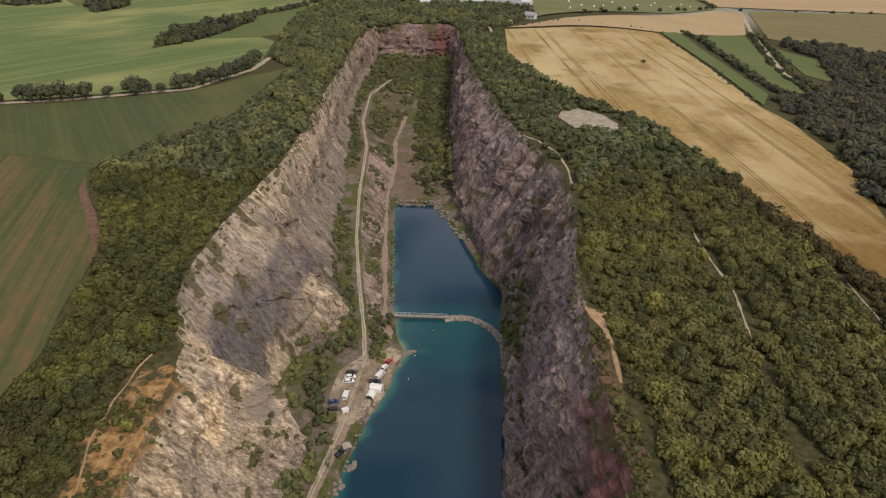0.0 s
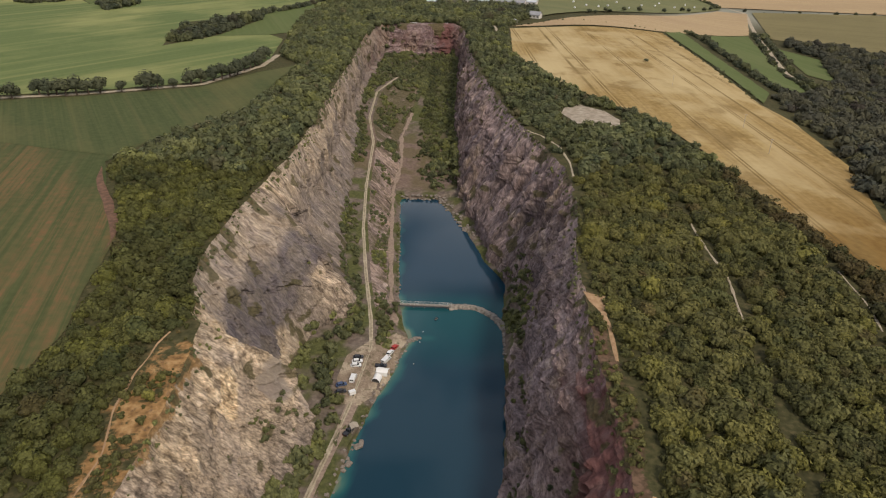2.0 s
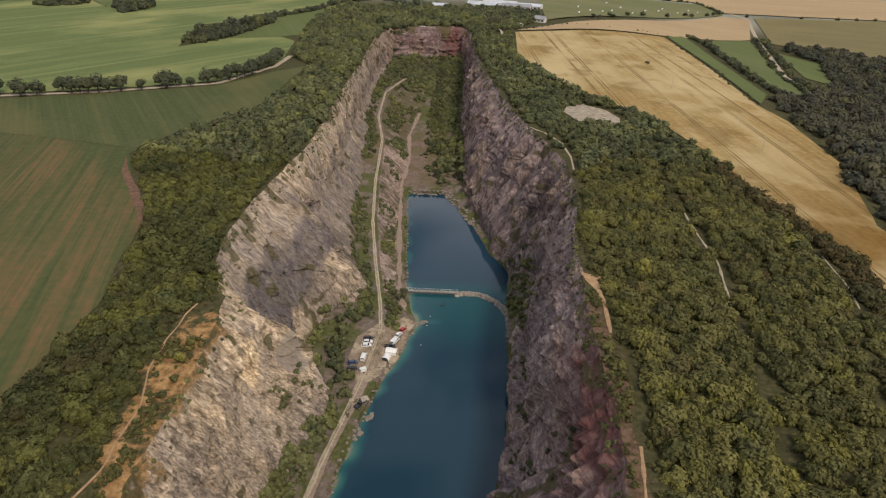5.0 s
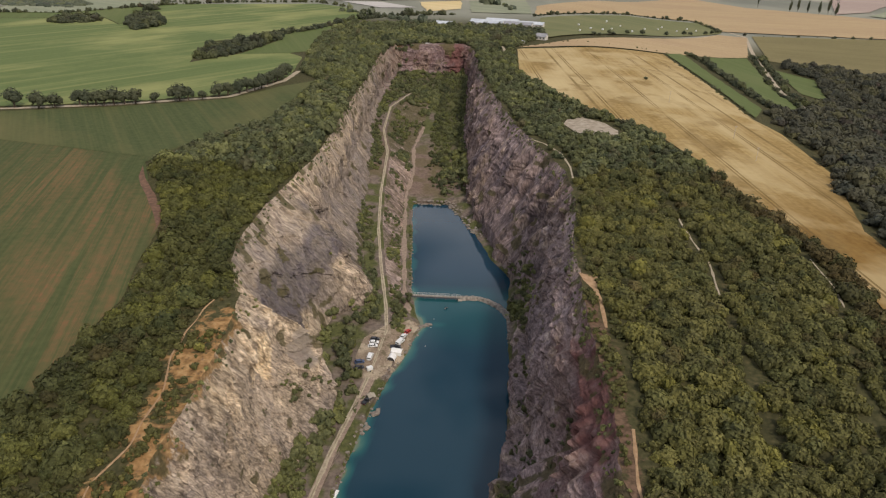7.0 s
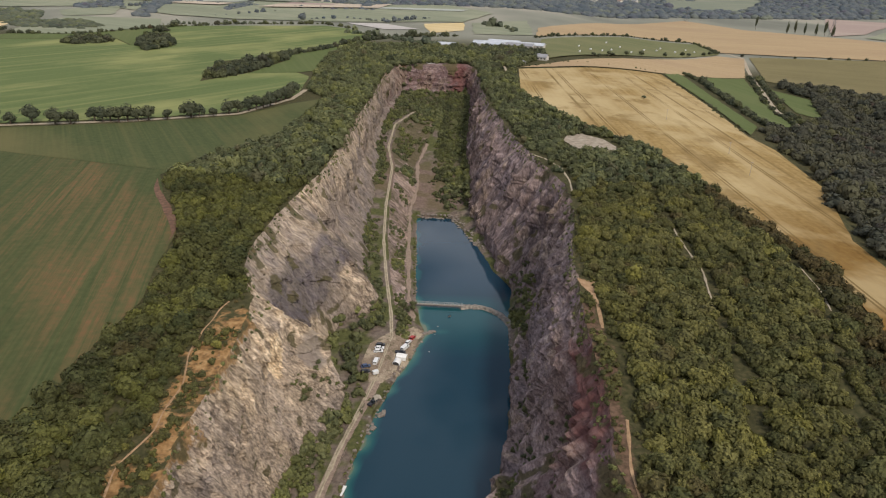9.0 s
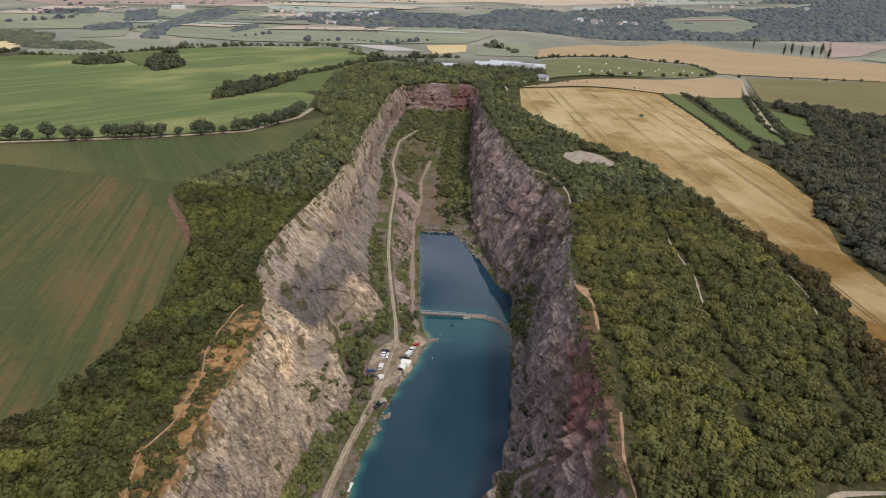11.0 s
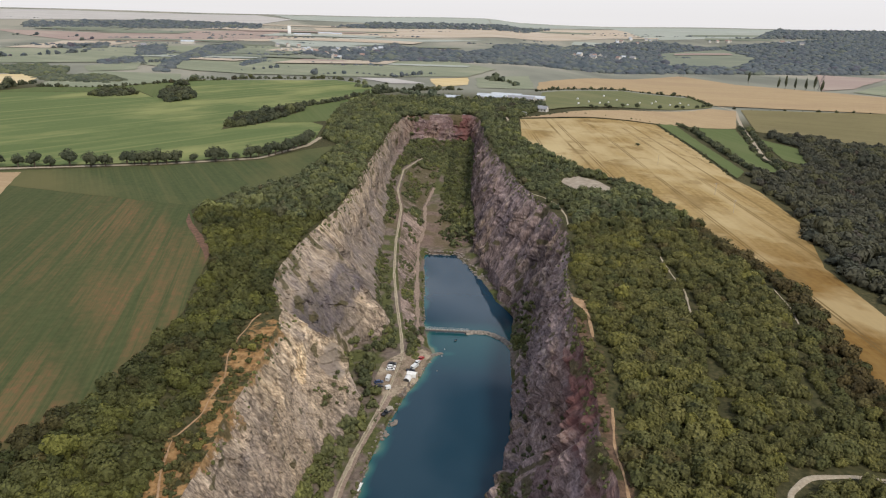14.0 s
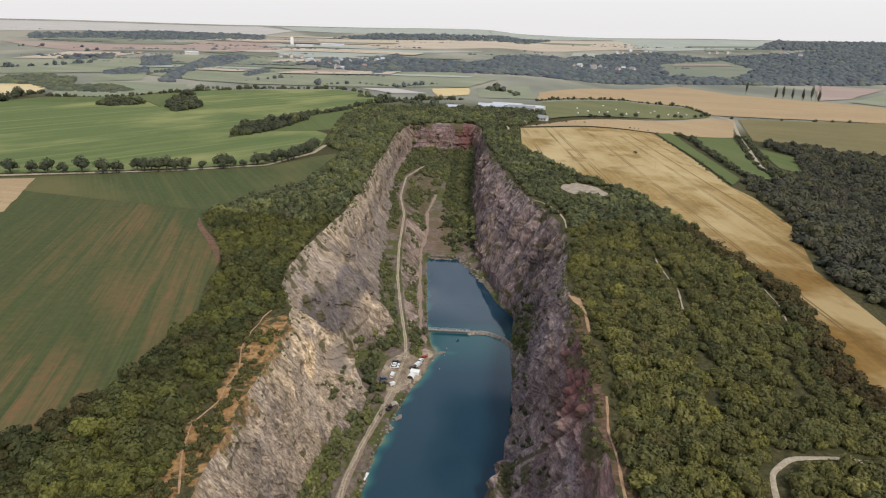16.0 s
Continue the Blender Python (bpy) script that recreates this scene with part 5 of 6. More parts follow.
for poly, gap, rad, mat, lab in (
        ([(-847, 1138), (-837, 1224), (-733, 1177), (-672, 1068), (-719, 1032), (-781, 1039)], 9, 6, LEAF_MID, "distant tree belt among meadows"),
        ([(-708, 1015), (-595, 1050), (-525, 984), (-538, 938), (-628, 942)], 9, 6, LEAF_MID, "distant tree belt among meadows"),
        ([(-568, 1176), (-644, 1425), (-759, 1858), (-778, 2263), (-659, 2005), (-614, 1589), (-603, 1384), (-527, 1116)], 13, 9, LEAF_HAZED, "distant dark wood on a slope"),
        ([(-898, 1809), (-918, 2044), (-746, 1637), (-816, 1665)], 13, 9, LEAF_HAZED, "distant dark wood"),
        ([(-1177, 1938), (-1112, 2079), (-995, 1845), (-1070, 1777)], 13, 9, LEAF_HAZED, "distant dark wood"),
        ([(-754, 1320), (-744, 1506), (-659, 1324), (-699, 1257)], 12, 8, LEAF_HAZED, "distant dark wood"),
        ([(-472, 1358), (-481, 1606), (-438, 1453), (-436, 1280)], 12, 7, LEAF_HAZED, "distant dark wood"),
        ([(-200, 1480), (-380, 1730), (-480, 1900), (-300, 2050), (-321, 2294), (-273, 2581), (-63, 2059), (25, 2132), (130, 2700), (266, 2950), (437, 2950), (894, 3279), (1053, 3034), (1290, 3207), (2465, 4152), (2300, 3000), (1163, 1869), (739, 1728), (534, 1676), (232, 1553), (19, 1630), (-173, 1594)], 20, 12.0, LEAF_HAZED, "distant dark forest covering low hills"),
        ([(-2109, 3248), (-1599, 3670), (-1044, 3545), (-954, 3224), (-1600, 3054), (-1955, 2997)], 24, 13, LEAF_HAZED, "far dark forest belt below the horizon"),
        ([(-700, 3500), (-500, 3900), (500, 4000), (300, 3600)], 26, 13, LEAF_HAZED, "far wooded ridge below the horizon"),
        ([(1500, 3650), (2000, 4600), (3300, 4700), (2600, 3900)], 28, 14, LEAF_HAZED, "far wooded hill below the horizon"),
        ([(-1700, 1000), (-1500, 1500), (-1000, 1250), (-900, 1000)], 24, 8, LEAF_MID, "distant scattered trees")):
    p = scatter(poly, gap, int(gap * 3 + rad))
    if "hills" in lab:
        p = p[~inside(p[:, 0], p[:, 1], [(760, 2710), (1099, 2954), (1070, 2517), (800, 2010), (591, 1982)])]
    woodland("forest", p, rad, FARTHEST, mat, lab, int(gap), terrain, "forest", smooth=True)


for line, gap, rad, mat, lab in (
        ([(-996, 1367), (-970, 1424), (-948, 1494), (-957, 1672)], 11, 6.0, LEAF_HAZED, "distant dark hedge between fields"),
        ([(-1125, 1811), (-1012, 1884)], 11, 8.0, LEAF_HAZED, "distant dark hedge between fields"),
        ([(-1325, 2309), (-1318, 2391)], 14, 9.0, LEAF_HAZED, "distant dark clump of trees"),
        ([(-643, 1294), (-637, 1383)], 10, 5.0, LEAF_HAZED, "distant dark hedge between fields"),
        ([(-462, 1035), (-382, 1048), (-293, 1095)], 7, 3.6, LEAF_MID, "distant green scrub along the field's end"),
        ([(-425, 1183), (-391, 1247), (-342, 1322)], 22, 4.5, LEAF_HAZED, "distant row of small trees"),
        ([(-272, 1157), (-197, 1205), (-128, 1155), (-50, 1251)], 9, 4.0, LEAF_HAZED, "distant dark hedge between fields"),
        ([(-1749, 2597), (-1715, 2615)], 14, 9.0, LEAF_HAZED, "distant dark clump of trees"),
        ([(-1653, 2551), (-1646, 2612)], 14, 9.0, LEAF_HAZED, "distant dark clump of trees"),
        ([(-1493, 2538), (-1494, 2600)], 14, 8.0, LEAF_HAZED, "distant dark clump of trees"),
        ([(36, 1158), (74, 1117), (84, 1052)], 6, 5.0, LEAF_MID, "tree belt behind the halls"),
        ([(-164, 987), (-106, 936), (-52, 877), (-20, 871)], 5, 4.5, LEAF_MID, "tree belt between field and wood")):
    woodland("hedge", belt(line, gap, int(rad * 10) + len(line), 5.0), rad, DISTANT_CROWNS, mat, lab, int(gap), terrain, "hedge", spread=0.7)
woodland("forest", scatter([(-784, 1567), (-965, 1967), (-955, 2054), (-877, 1940), (-735, 1599)], 13, 44), 9, FARTHEST, LEAF_HAZED, "distant dark wood", 45, terrain, "forest", smooth=True)


def far_patchwork(seed):
    """Strip fields, hedges and small woods over the far plain, lying across the view."""
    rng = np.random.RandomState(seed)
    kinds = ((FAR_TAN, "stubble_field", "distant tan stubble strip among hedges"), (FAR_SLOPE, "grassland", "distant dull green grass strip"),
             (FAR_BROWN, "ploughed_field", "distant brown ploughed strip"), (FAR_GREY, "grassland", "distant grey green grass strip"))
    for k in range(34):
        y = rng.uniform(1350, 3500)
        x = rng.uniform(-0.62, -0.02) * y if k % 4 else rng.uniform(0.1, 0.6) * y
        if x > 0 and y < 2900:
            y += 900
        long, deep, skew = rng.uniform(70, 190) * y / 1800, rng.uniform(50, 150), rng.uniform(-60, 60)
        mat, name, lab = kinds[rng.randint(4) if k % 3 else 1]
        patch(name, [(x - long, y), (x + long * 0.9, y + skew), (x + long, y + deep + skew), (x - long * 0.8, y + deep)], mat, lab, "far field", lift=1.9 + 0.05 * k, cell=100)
    for k in range(46):
        y = rng.uniform(1250, 3700)
        x = rng.uniform(-0.64, 0.0) * y if k % 5 else rng.uniform(0.1, 0.62) * y
        if x > 0 and y < 2900:
            y += 1000
        long = rng.uniform(50, 240)
        line = [(x - long, y + rng.uniform(-40, 40)), (x, y), (x + long, y + rng.uniform(-50, 50))]
        woodland("hedge", belt(line, 10 + y / 400, seed + k, 6.0 + 16.0 * (k % 3 == 0)), rng.uniform(4.5, 7.5), FARTHEST, LEAF_HAZED, "distant dark tree belt between fields", seed + k, terrain, "hedge", smooth=True, spread=0.8)


far_patchwork(500)

# ---- growth inside the quarry ----
def thicket(name, c0, c1, y0, y1, count, radius, label, seed, keep=None, crowns=None):
    """Bushes rooted on a strip of the quarry between two of its lines."""
    rng = np.random.RandomState(seed)
    cols = np.nonzero((GC >= c0) & (GC <= c1))[0]
    ys = rng.uniform(y0, y1, count * 3)
    r = np.clip(np.searchsorted(YS, ys), 0, len(YS) - 1)
    c = cols[rng.randint(0, len(cols), len(ys))]
    p = np.stack([GX[r, c], GY[r, c], GZ[r, c]], 1)
    p = p[p[:, 2] > WATER_Z + 0.4]
    if keep is not None:
        p = p[keep(p[:, 0], p[:, 1], p[:, 2])]
    p = p[:count]
    return woodland(name, p, radius, crowns or BUSHES, LEAF_NORTH, label, seed, category="thicket", spread=0.5, sink=0.35, hue=lambda x, y: 0.12 + 0 * x)


def off_track(x, y, z):
    return (near_line(x, y, QUARRY_LINES[0]) > 3.4) & (near_line(x, y, QUARRY_LINES[1]) > 2.6)


QUARRY_LINES = [[(-45, 60), (-45, 125), (-42, 148), (-36.5, 178), (-33, 198), (-29.5, 228), (-31.5, 247), (-38, 286), (-44, 329), (-48, 382), (-50, 449), (-58, 499), (-58, 561), (-44, 601)],
                [(-20, 247), (-24, 268), (-28.5, 325), (-33, 405), (-30, 443), (-33, 492), (-27, 539)]]
clumps = lambda x, y, z: off_track(x, y, z) & (vnoise(x / 8, y / 11, z / 8, 71) > 0.12)
not_yard = lambda x, y, z: off_track(x, y, z) & ~((x > -41) & (y > 190) & (y < 226))
thicket("bushes", 2.75, 4.0, 60, 192, 400, 2.2, "dense green bushes at the foot of the cliff", 81, off_track)
thicket("bushes", 2.85, 4.0, 192, 262, 80, 2.1, "green bushes between cliff and gravel yard", 82, not_yard)
thicket("bushes", 2.8, 4.0, 262, 680, 520, 1.5, "green scrub along the foot of the cliff", 83, clumps)
thicket("bushes", 5.05, 6.0, 228, 262, 55, 1.8, "green bushes beside the haul track", 84, off_track)
thicket("bushes", 5.05, 6.0, 262, 440, 240, 1.2, "green scrub on the slope below the haul track", 85, clumps)
thicket("bushes", 4.9, 6.2, 440, 640, 620, 1.9, "green scrub covering the slope below the upper haul track", 185, lambda x, y, z: off_track(x, y, z) & (vnoise(x / 9, y / 12, z / 8, 71) > -0.1))
thicket("bushes", 2.9, 4.0, 420, 640, 300, 1.7, "green scrub between haul track and cliff", 186, off_track)
thicket("bushes", 7.1, 8.0, 60, 190, 60, 0.8, "low scrub on the lake shore", 86, clumps)
thicket("bushes", 7.1, 8.0, 250, 400, 70, 0.8, "low scrub on the lake shore", 87, clumps)
thicket("bushes", 8.0, 13.5, 418, 690, 1750, 1.9, "dense green thicket on the quarry floor", 88, lambda x, y, z: off_track(x, y, z) & (x > -14 + 9 * vnoise(x / 11, y / 13, 0, 5) - 12 * smooth01(y, 445, 490) - 8 * smooth01(y, 560, 600)) & ((vnoise(x / 10, y / 12, 0, 75) > -0.6)))
thicket("bushes", 10.4, 13.3, 404, 690, 800, 2.1, "dark green thicket at the foot of the shaded cliff", 187)
thicket("bushes", 3.0, 8.0, 575, 686, 620, 2.4, "dense green thicket at the head of the quarry", 89, off_track)
thicket("bushes", 12.0, 14.6, 234, 294, 120, 1.9, "dark green bushes on the ledge above the lake", 90)
thicket("bushes", 13.2, 14.2, 90, 234, 120, 0.9, "dark scrub in the gully behind the rock ledge", 91, clumps)
thicket("bushes", 14.2, 16.7, 60, 420, 110, 0.75, "scattered bushes on ledges of the shaded cliff", 92, lambda x, y, z: vnoise(x / 7, y / 14, z / 5, 72) > 0.42)
thicket("bushes", 0.3, 2.9, 60, 420, 110, 0.75, "scattered bushes on ledges of the pale cliff", 93, lambda x, y, z: vnoise(x / 7, y / 9, z / 5, 73) > 0.42)
thicket("bushes", 0.0, 0.4, 60, 640, 420, 0.8, "dry scrub on the cliff's upper edge", 94)
rng = np.random.RandomState(97)
def rim_scrub(label, x0, x1, y0, y1, count, radius, seed, keep):
    q = np.stack([rng.uniform(x0, x1, count), rng.uniform(y0, y1, count)], 1)
    return woodland("scrub", q[keep(q[:, 0], q[:, 1])], radius, BUSHES, LEAF, label, seed, category="scrub", spread=0.5, sink=0.3, hue=lambda x, y: -0.15 + 0 * x)
rim_scrub("patchy scrub on the orange soil rim", -84, -66, 20, 156, 520, 0.85, 98, lambda x, y: (x < rim_l(y) - 0.5) & (near_line(x, y, WEST_RIM_LINE) > 1.4) & (vnoise(x / 6, y / 6, 0, 77) > 0.0))
rim_scrub("brown green scrub between footpath and cliff edge", 38, 56, 10, 260, 600, 0.9, 99, lambda x, y: (x > rim_r(y) + 0.3) & (x < rim_r(y) + 8) & (near_line(x, y, PATHS[0][0]) > 1.9) & (vnoise(x / 5, y / 5, 0, 78) > -0.25))
thicket("bushes", 16.55, 17.0, 60, 640, 420, 0.85, "dry scrub on the cliff's upper edge", 95)


# ---- things: helpers ----
def part(name, bm, material, parent, label=""):
    """Link a bmesh as one mesh under a thing or part."""
    me = bpy.data.meshes.new(name)
    bm.to_mesh(me)
    bm.free()
    me.materials.append(material)
    ob = new(name, me)
    ob.parent = parent
    if label:
        ob["label"] = label
    return ob


def thing(name, x, y, z, turn, label, category, group=""):
    e = new(name)
    e.matrix_basis = pose(x, y, z, 0, 0, turn)
    return tagged(e, label, category, group)


def box(sx, sy, sz, cx=0, cy=0, cz=0, bevel=0.0, bm=None):
    bm = bm or bmesh.new()
    r = bmesh.ops.create_cube(bm, size=1.0)
    for v in r["verts"]:
        v.co = Vector((v.co.x * sx + cx, v.co.y * sy + cy, v.co.z * sz + cz))
    if bevel:
        es = list({e for v in r["verts"] for e in v.link_edges})
        bmesh.ops.bevel(bm, geom=es, offset=bevel, segments=2, affect="EDGES")
    return bm


def rod(p, q, r1, r2=None, sides=8, bm=None):
    bm = bm or bmesh.new()
    p, q = Vector(p), Vector(q)
    d = q - p
    m = Matrix.Translation((p + q) / 2) @ d.to_track_quat("Z", "Y").to_matrix().to_4x4()
    bmesh.ops.create_cone(bm, cap_ends=True, segments=sides, radius1=r1, radius2=r1 if r2 is None else r2, depth=d.length, matrix=m)
    return bm


def prism(profile, width, cy=0.0, bevel=0.0):
    """A side profile of (x, z) points drawn out to a width along y."""
    bm = bmesh.new()
    a = [bm.verts.new((x, cy - width / 2, z)) for x, z in profile]
    b = [bm.verts.new((x, cy + width / 2, z)) for x, z in profile]
    n = len(profile)
    bm.faces.new(a)
    bm.faces.new(b[::-1])
    for i in range(n):
        bm.faces.new((a[i], b[i], b[(i + 1) % n], a[(i + 1) % n]))
    bmesh.ops.recalc_face_normals(bm, faces=bm.faces[:])
    if bevel:
        bmesh.ops.bevel(bm, geom=bm.edges[:], offset=bevel, segments=2, affect="EDGES")
    return bm


def paint(name, c, rough=0.35):
    n = Nodes(name, rough, spec=0.5)
    return n.done(n.ramp(n.noise(3.0, 4), (0.3, tuple(v * 0.85 for v in c)), (0.7, c)))


WHITE_PAINT, RED_PAINT, BLACK_PAINT = paint("white_car_paint", (0.78, 0.78, 0.76)), paint("red_car_paint", (0.42, 0.035, 0.025)), paint("black_car_paint", (0.03, 0.03, 0.035))
BLUE_PAINT = paint("blue_car_paint", (0.05, 0.08, 0.16))
GLASS = paint("tinted_glass", (0.02, 0.025, 0.03), 0.08)
TYRE = paint("tyre_rubber", (0.02, 0.02, 0.02), 0.9)
RIM = paint("wheel_metal", (0.4, 0.4, 0.4), 0.4)
LAMP_CLEAR, LAMP_RED = paint("clear_lamp", (0.7, 0.7, 0.68), 0.15), paint("red_lamp", (0.35, 0.02, 0.02), 0.2)
CANVAS = plain_material("white_canvas", (0.72, 0.71, 0.68), (0.84, 0.83, 0.80), 0.8, 0.85)
BEIGE_CANVAS = plain_material("beige_canvas", (0.32, 0.27, 0.21), (0.44, 0.39, 0.31), 0.8, 0.9)
DARK_INSIDE = plain_material("dark_cloth_and_shade", (0.04, 0.04, 0.04), (0.08, 0.075, 0.07), 1.0, 0.95)
OLD_TIMBER = plain_material("grey_worn_timber", (0.16, 0.14, 0.115), (0.30, 0.265, 0.22), 2.0, 0.9)
TIMBER = plain_material("weathered_timber", (0.30, 0.25, 0.19), (0.48, 0.42, 0.34), 2.0, 0.85)
PALE_METAL = plain_material("pale_galvanised_metal", (0.5, 0.5, 0.48), (0.66, 0.66, 0.63), 1.5, 0.5)
DARK_METAL = plain_material("dark_steel", (0.08, 0.08, 0.085), (0.16, 0.155, 0.15), 1.5, 0.6)
SHEET_ROOF = plain_material("pale_sheet_roof", (0.36, 0.39, 0.42), (0.54, 0.56, 0.58), 0.15, 0.5)
RENDER_WALL = plain_material("plastered_wall", (0.45, 0.42, 0.37), (0.6, 0.57, 0.51), 0.4, 0.9)
TILE_ROOF = plain_material("clay_tile_roof", (0.25, 0.17, 0.14), (0.36, 0.26, 0.22), 0.5, 0.85)
GREY_ROOF = plain_material("grey_roof", (0.2, 0.2, 0.21), (0.32, 0.32, 0.33), 0.5, 0.8)
STONE = plain_material("shore_stone", (0.13, 0.108, 0.09), (0.29, 0.25, 0.205), 1.2, 0.9, 0.0, 0.8)
PLASTIC = paint("white_plastic", (0.8, 0.8, 0.78), 0.4)


def ground_z(x, y):
    return float(height(x, y)[0])


# ---- vehicles in the quarry ----
def vehicle(x, y, turn, coat, kind, label):
    name = {"van": "van", "car": "car", "pickup": "pickup_truck"}[kind]
    v = thing(name, x, y, ground_z(x, y) + 0.12, turn, label, "van" if kind == "van" else "car", "vehicles parked in the quarry")
    if kind == "van":
        length, wide, tall = 5.3, 1.95, 2.1
        body = [(-2.65, 0.4), (-2.65, 1.95), (-2.5, 2.08), (1.0, 2.08), (1.35, 1.98), (1.95, 1.25), (2.55, 1.05), (2.65, 0.8), (2.65, 0.4)]
        part("body", prism(body, wide, 0, 0.06), coat, v)
        part("windscreen", prism([(1.38, 1.9), (1.92, 1.27), (1.96, 1.3), (1.43, 1.94)], wide * 0.86), GLASS, v, "dark tinted windscreen")
        for s in (-1, 1):
            part("side_window", box(0.95, 0.03, 0.5, 0.75, s * (wide / 2 + 0.005), 1.6, 0.01), GLASS, v, "dark tinted side window")
        part("rear_window", box(0.03, 1.4, 0.5, -2.66, 0, 1.6, 0.01), GLASS, v, "dark tinted rear window")
        wheels, r = (-1.6, 1.65), 0.36
    else:
        length, wide, tall = (4.9, 1.85, 1.75) if kind == "pickup" else (4.4, 1.8, 1.48)
        h = length / 2
        hull = [(-h, 0.38), (-h - 0.02, 0.8), (-h + 0.15, 0.93), (h * 0.45, 0.95), (h - 0.25, 0.8), (h, 0.65), (h, 0.38)]
        part("body", prism(hull, wide, 0, 0.07), coat, v)
        back = -0.5 if kind == "pickup" else -h + 0.35
        cab = [(back, 0.9), (back + 0.35, tall - 0.08), (0.55, tall - 0.06), (1.2, 0.92)]
        part("cabin_glass", prism(cab, wide * 0.86, 0, 0.04), GLASS, v, "dark tinted cabin windows")
        part("roof", prism([(back + 0.38, tall - 0.1), (back + 0.42, tall), (0.5, tall), (0.6, tall - 0.1)], wide * 0.88, 0, 0.03), coat, v)
        for s in (-1, 1):
            part("door_pillar", prism([(-0.15, 0.9), (-0.12, tall - 0.05), (0.0, tall - 0.05), (0.03, 0.9)], 0.05, s * wide * 0.425), coat, v)
        if kind == "pickup":
            for s in (-1, 1):
                part("bed_side", box(1.7, 0.08, 0.3, -1.5, s * (wide / 2 - 0.05), 1.05, 0.02), coat, v)
            part("tailgate", box(0.08, wide - 0.1, 0.3, -2.38, 0, 1.05, 0.02), coat, v)
        wheels, r = (-h * 0.62, h * 0.63), 0.33
    for wx in wheels:
        for s in (-1, 1):
            w = part("wheel", rod((wx, s * (wide / 2 - 0.2), r - 0.02), (wx, s * (wide / 2 + 0.02), r - 0.02), r, None, 14), TYRE, v, "black rubber tyre")
            part("rim", rod((wx, s * (wide / 2 + 0.0), r - 0.02), (wx, s * (wide / 2 + 0.035), r - 0.02), r * 0.55, None, 10), RIM, w, "grey metal rim")
    for s in (-1, 1):
        part("headlight", box(0.06, 0.32, 0.14, length / 2 - 0.02, s * (wide / 2 - 0.28), 0.7, 0.02), LAMP_CLEAR, v, "clear headlight")
        part("tail_light", box(0.06, 0.16, 0.26, -length / 2 - 0.01, s * (wide / 2 - 0.14), 0.8, 0.02), LAMP_RED, v, "red tail light")
    return v


vehicle(-19.6, 229.5, 62, RED_PAINT, "car", "red car parked nose to tail on the quarry shore")
vehicle(-21.2, 225.3, 62, WHITE_PAINT, "car", "white car with dark windows parked behind the red car")
vehicle(-22.4, 220.0, 62, WHITE_PAINT, "van", "white van parked on the quarry shore")
vehicle(-24.2, 215.9, 5, BLACK_PAINT, "pickup", "black pickup parked beside the white marquee")
vehicle(-34.0, 219.8, 8, BLACK_PAINT, "car", "dark car with white roof load beside the track")
vehicle(-34.1, 217.2, 8, WHITE_PAINT, "car", "white car parked in a row beside the track")
vehicle(-34.3, 214.4, 8, WHITE_PAINT, "car", "white car parked in a row beside the track")
vehicle(-34.4, 206.3, 82, WHITE_PAINT, "van", "white van parked on the gravel yard")
vehicle(-38.6, 202.2, 20, BLUE_PAINT, "car", "dark blue car parked beside the bushes")
vehicle(-38.3, 198.3, 20, BLACK_PAINT, "car", "black car parked beside the bushes")
vehicle(-32.6, 177.0, 60, BLACK_PAINT, "pickup", "dark pickup parked by the lakeside track")


def marquee(x, y, turn):
    m = thing("marquee", x, y, ground_z(x, y) + 0.1, turn, "white gabled canvas marquee on the gravel yard", "tent")
    part("roof", prism([(-2.1, 2.0), (0, 3.0), (2.1, 2.0), (2.1, 2.1), (0, 3.12), (-2.1, 2.1)], 6.0), CANVAS, m, "white canvas gable roof")
    part("side_wall", box(0.04, 5.9, 2.0, -2.05, 0, 1.0), CANVAS, m)
    part("back_wall", box(4.1, 0.04, 2.0, 0, 2.95, 1.0), CANVAS, m)
    for sx in (-1, 1):
        for sy in (-1, 0, 1):
            part("pole", rod((sx * 2.0, sy * 2.9, 0), (sx * 2.0, sy * 2.9, 2.05), 0.04), PALE_METAL, m, "thin metal pole")
    return m


def tunnel_tent(x, y, turn):
    t = thing("tunnel_tent", x, y, ground_z(x, y) + 0.1, turn, "white arched tunnel tent with a dark open front", "tent")
    arc = [(2.1 * math.cos(a), 2.3 * math.sin(a)) for a in np.linspace(0, math.pi, 15)]
    inner = [(x1 * 0.97, z1 * 0.97) for x1, z1 in arc[::-1]]
    part("cover", prism(arc + inner, 4.6), CANVAS, t, "white arched canvas cover")
    part("back_wall", prism(arc, 0.05, 2.2), CANVAS, t)
    # added near-black sheet that paints the shade inside the open mouth
    part("inside_wall", prism([(x1 * 0.95, z1 * 0.95) for x1, z1 in arc], 0.05, -1.6), DARK_INSIDE, t, "dark panel standing in for the tent's inner shade")
    part("ground_sheet", box(3.9, 4.4, 0.03, 0, 0, 0.03), DARK_INSIDE, t)
    return t


for tent, k in ((marquee(-23.2, 211.9, 78), 0.82), (tunnel_tent(-25.2, 207.6, -12), 0.82)):
    tent.scale = (k, k, k)


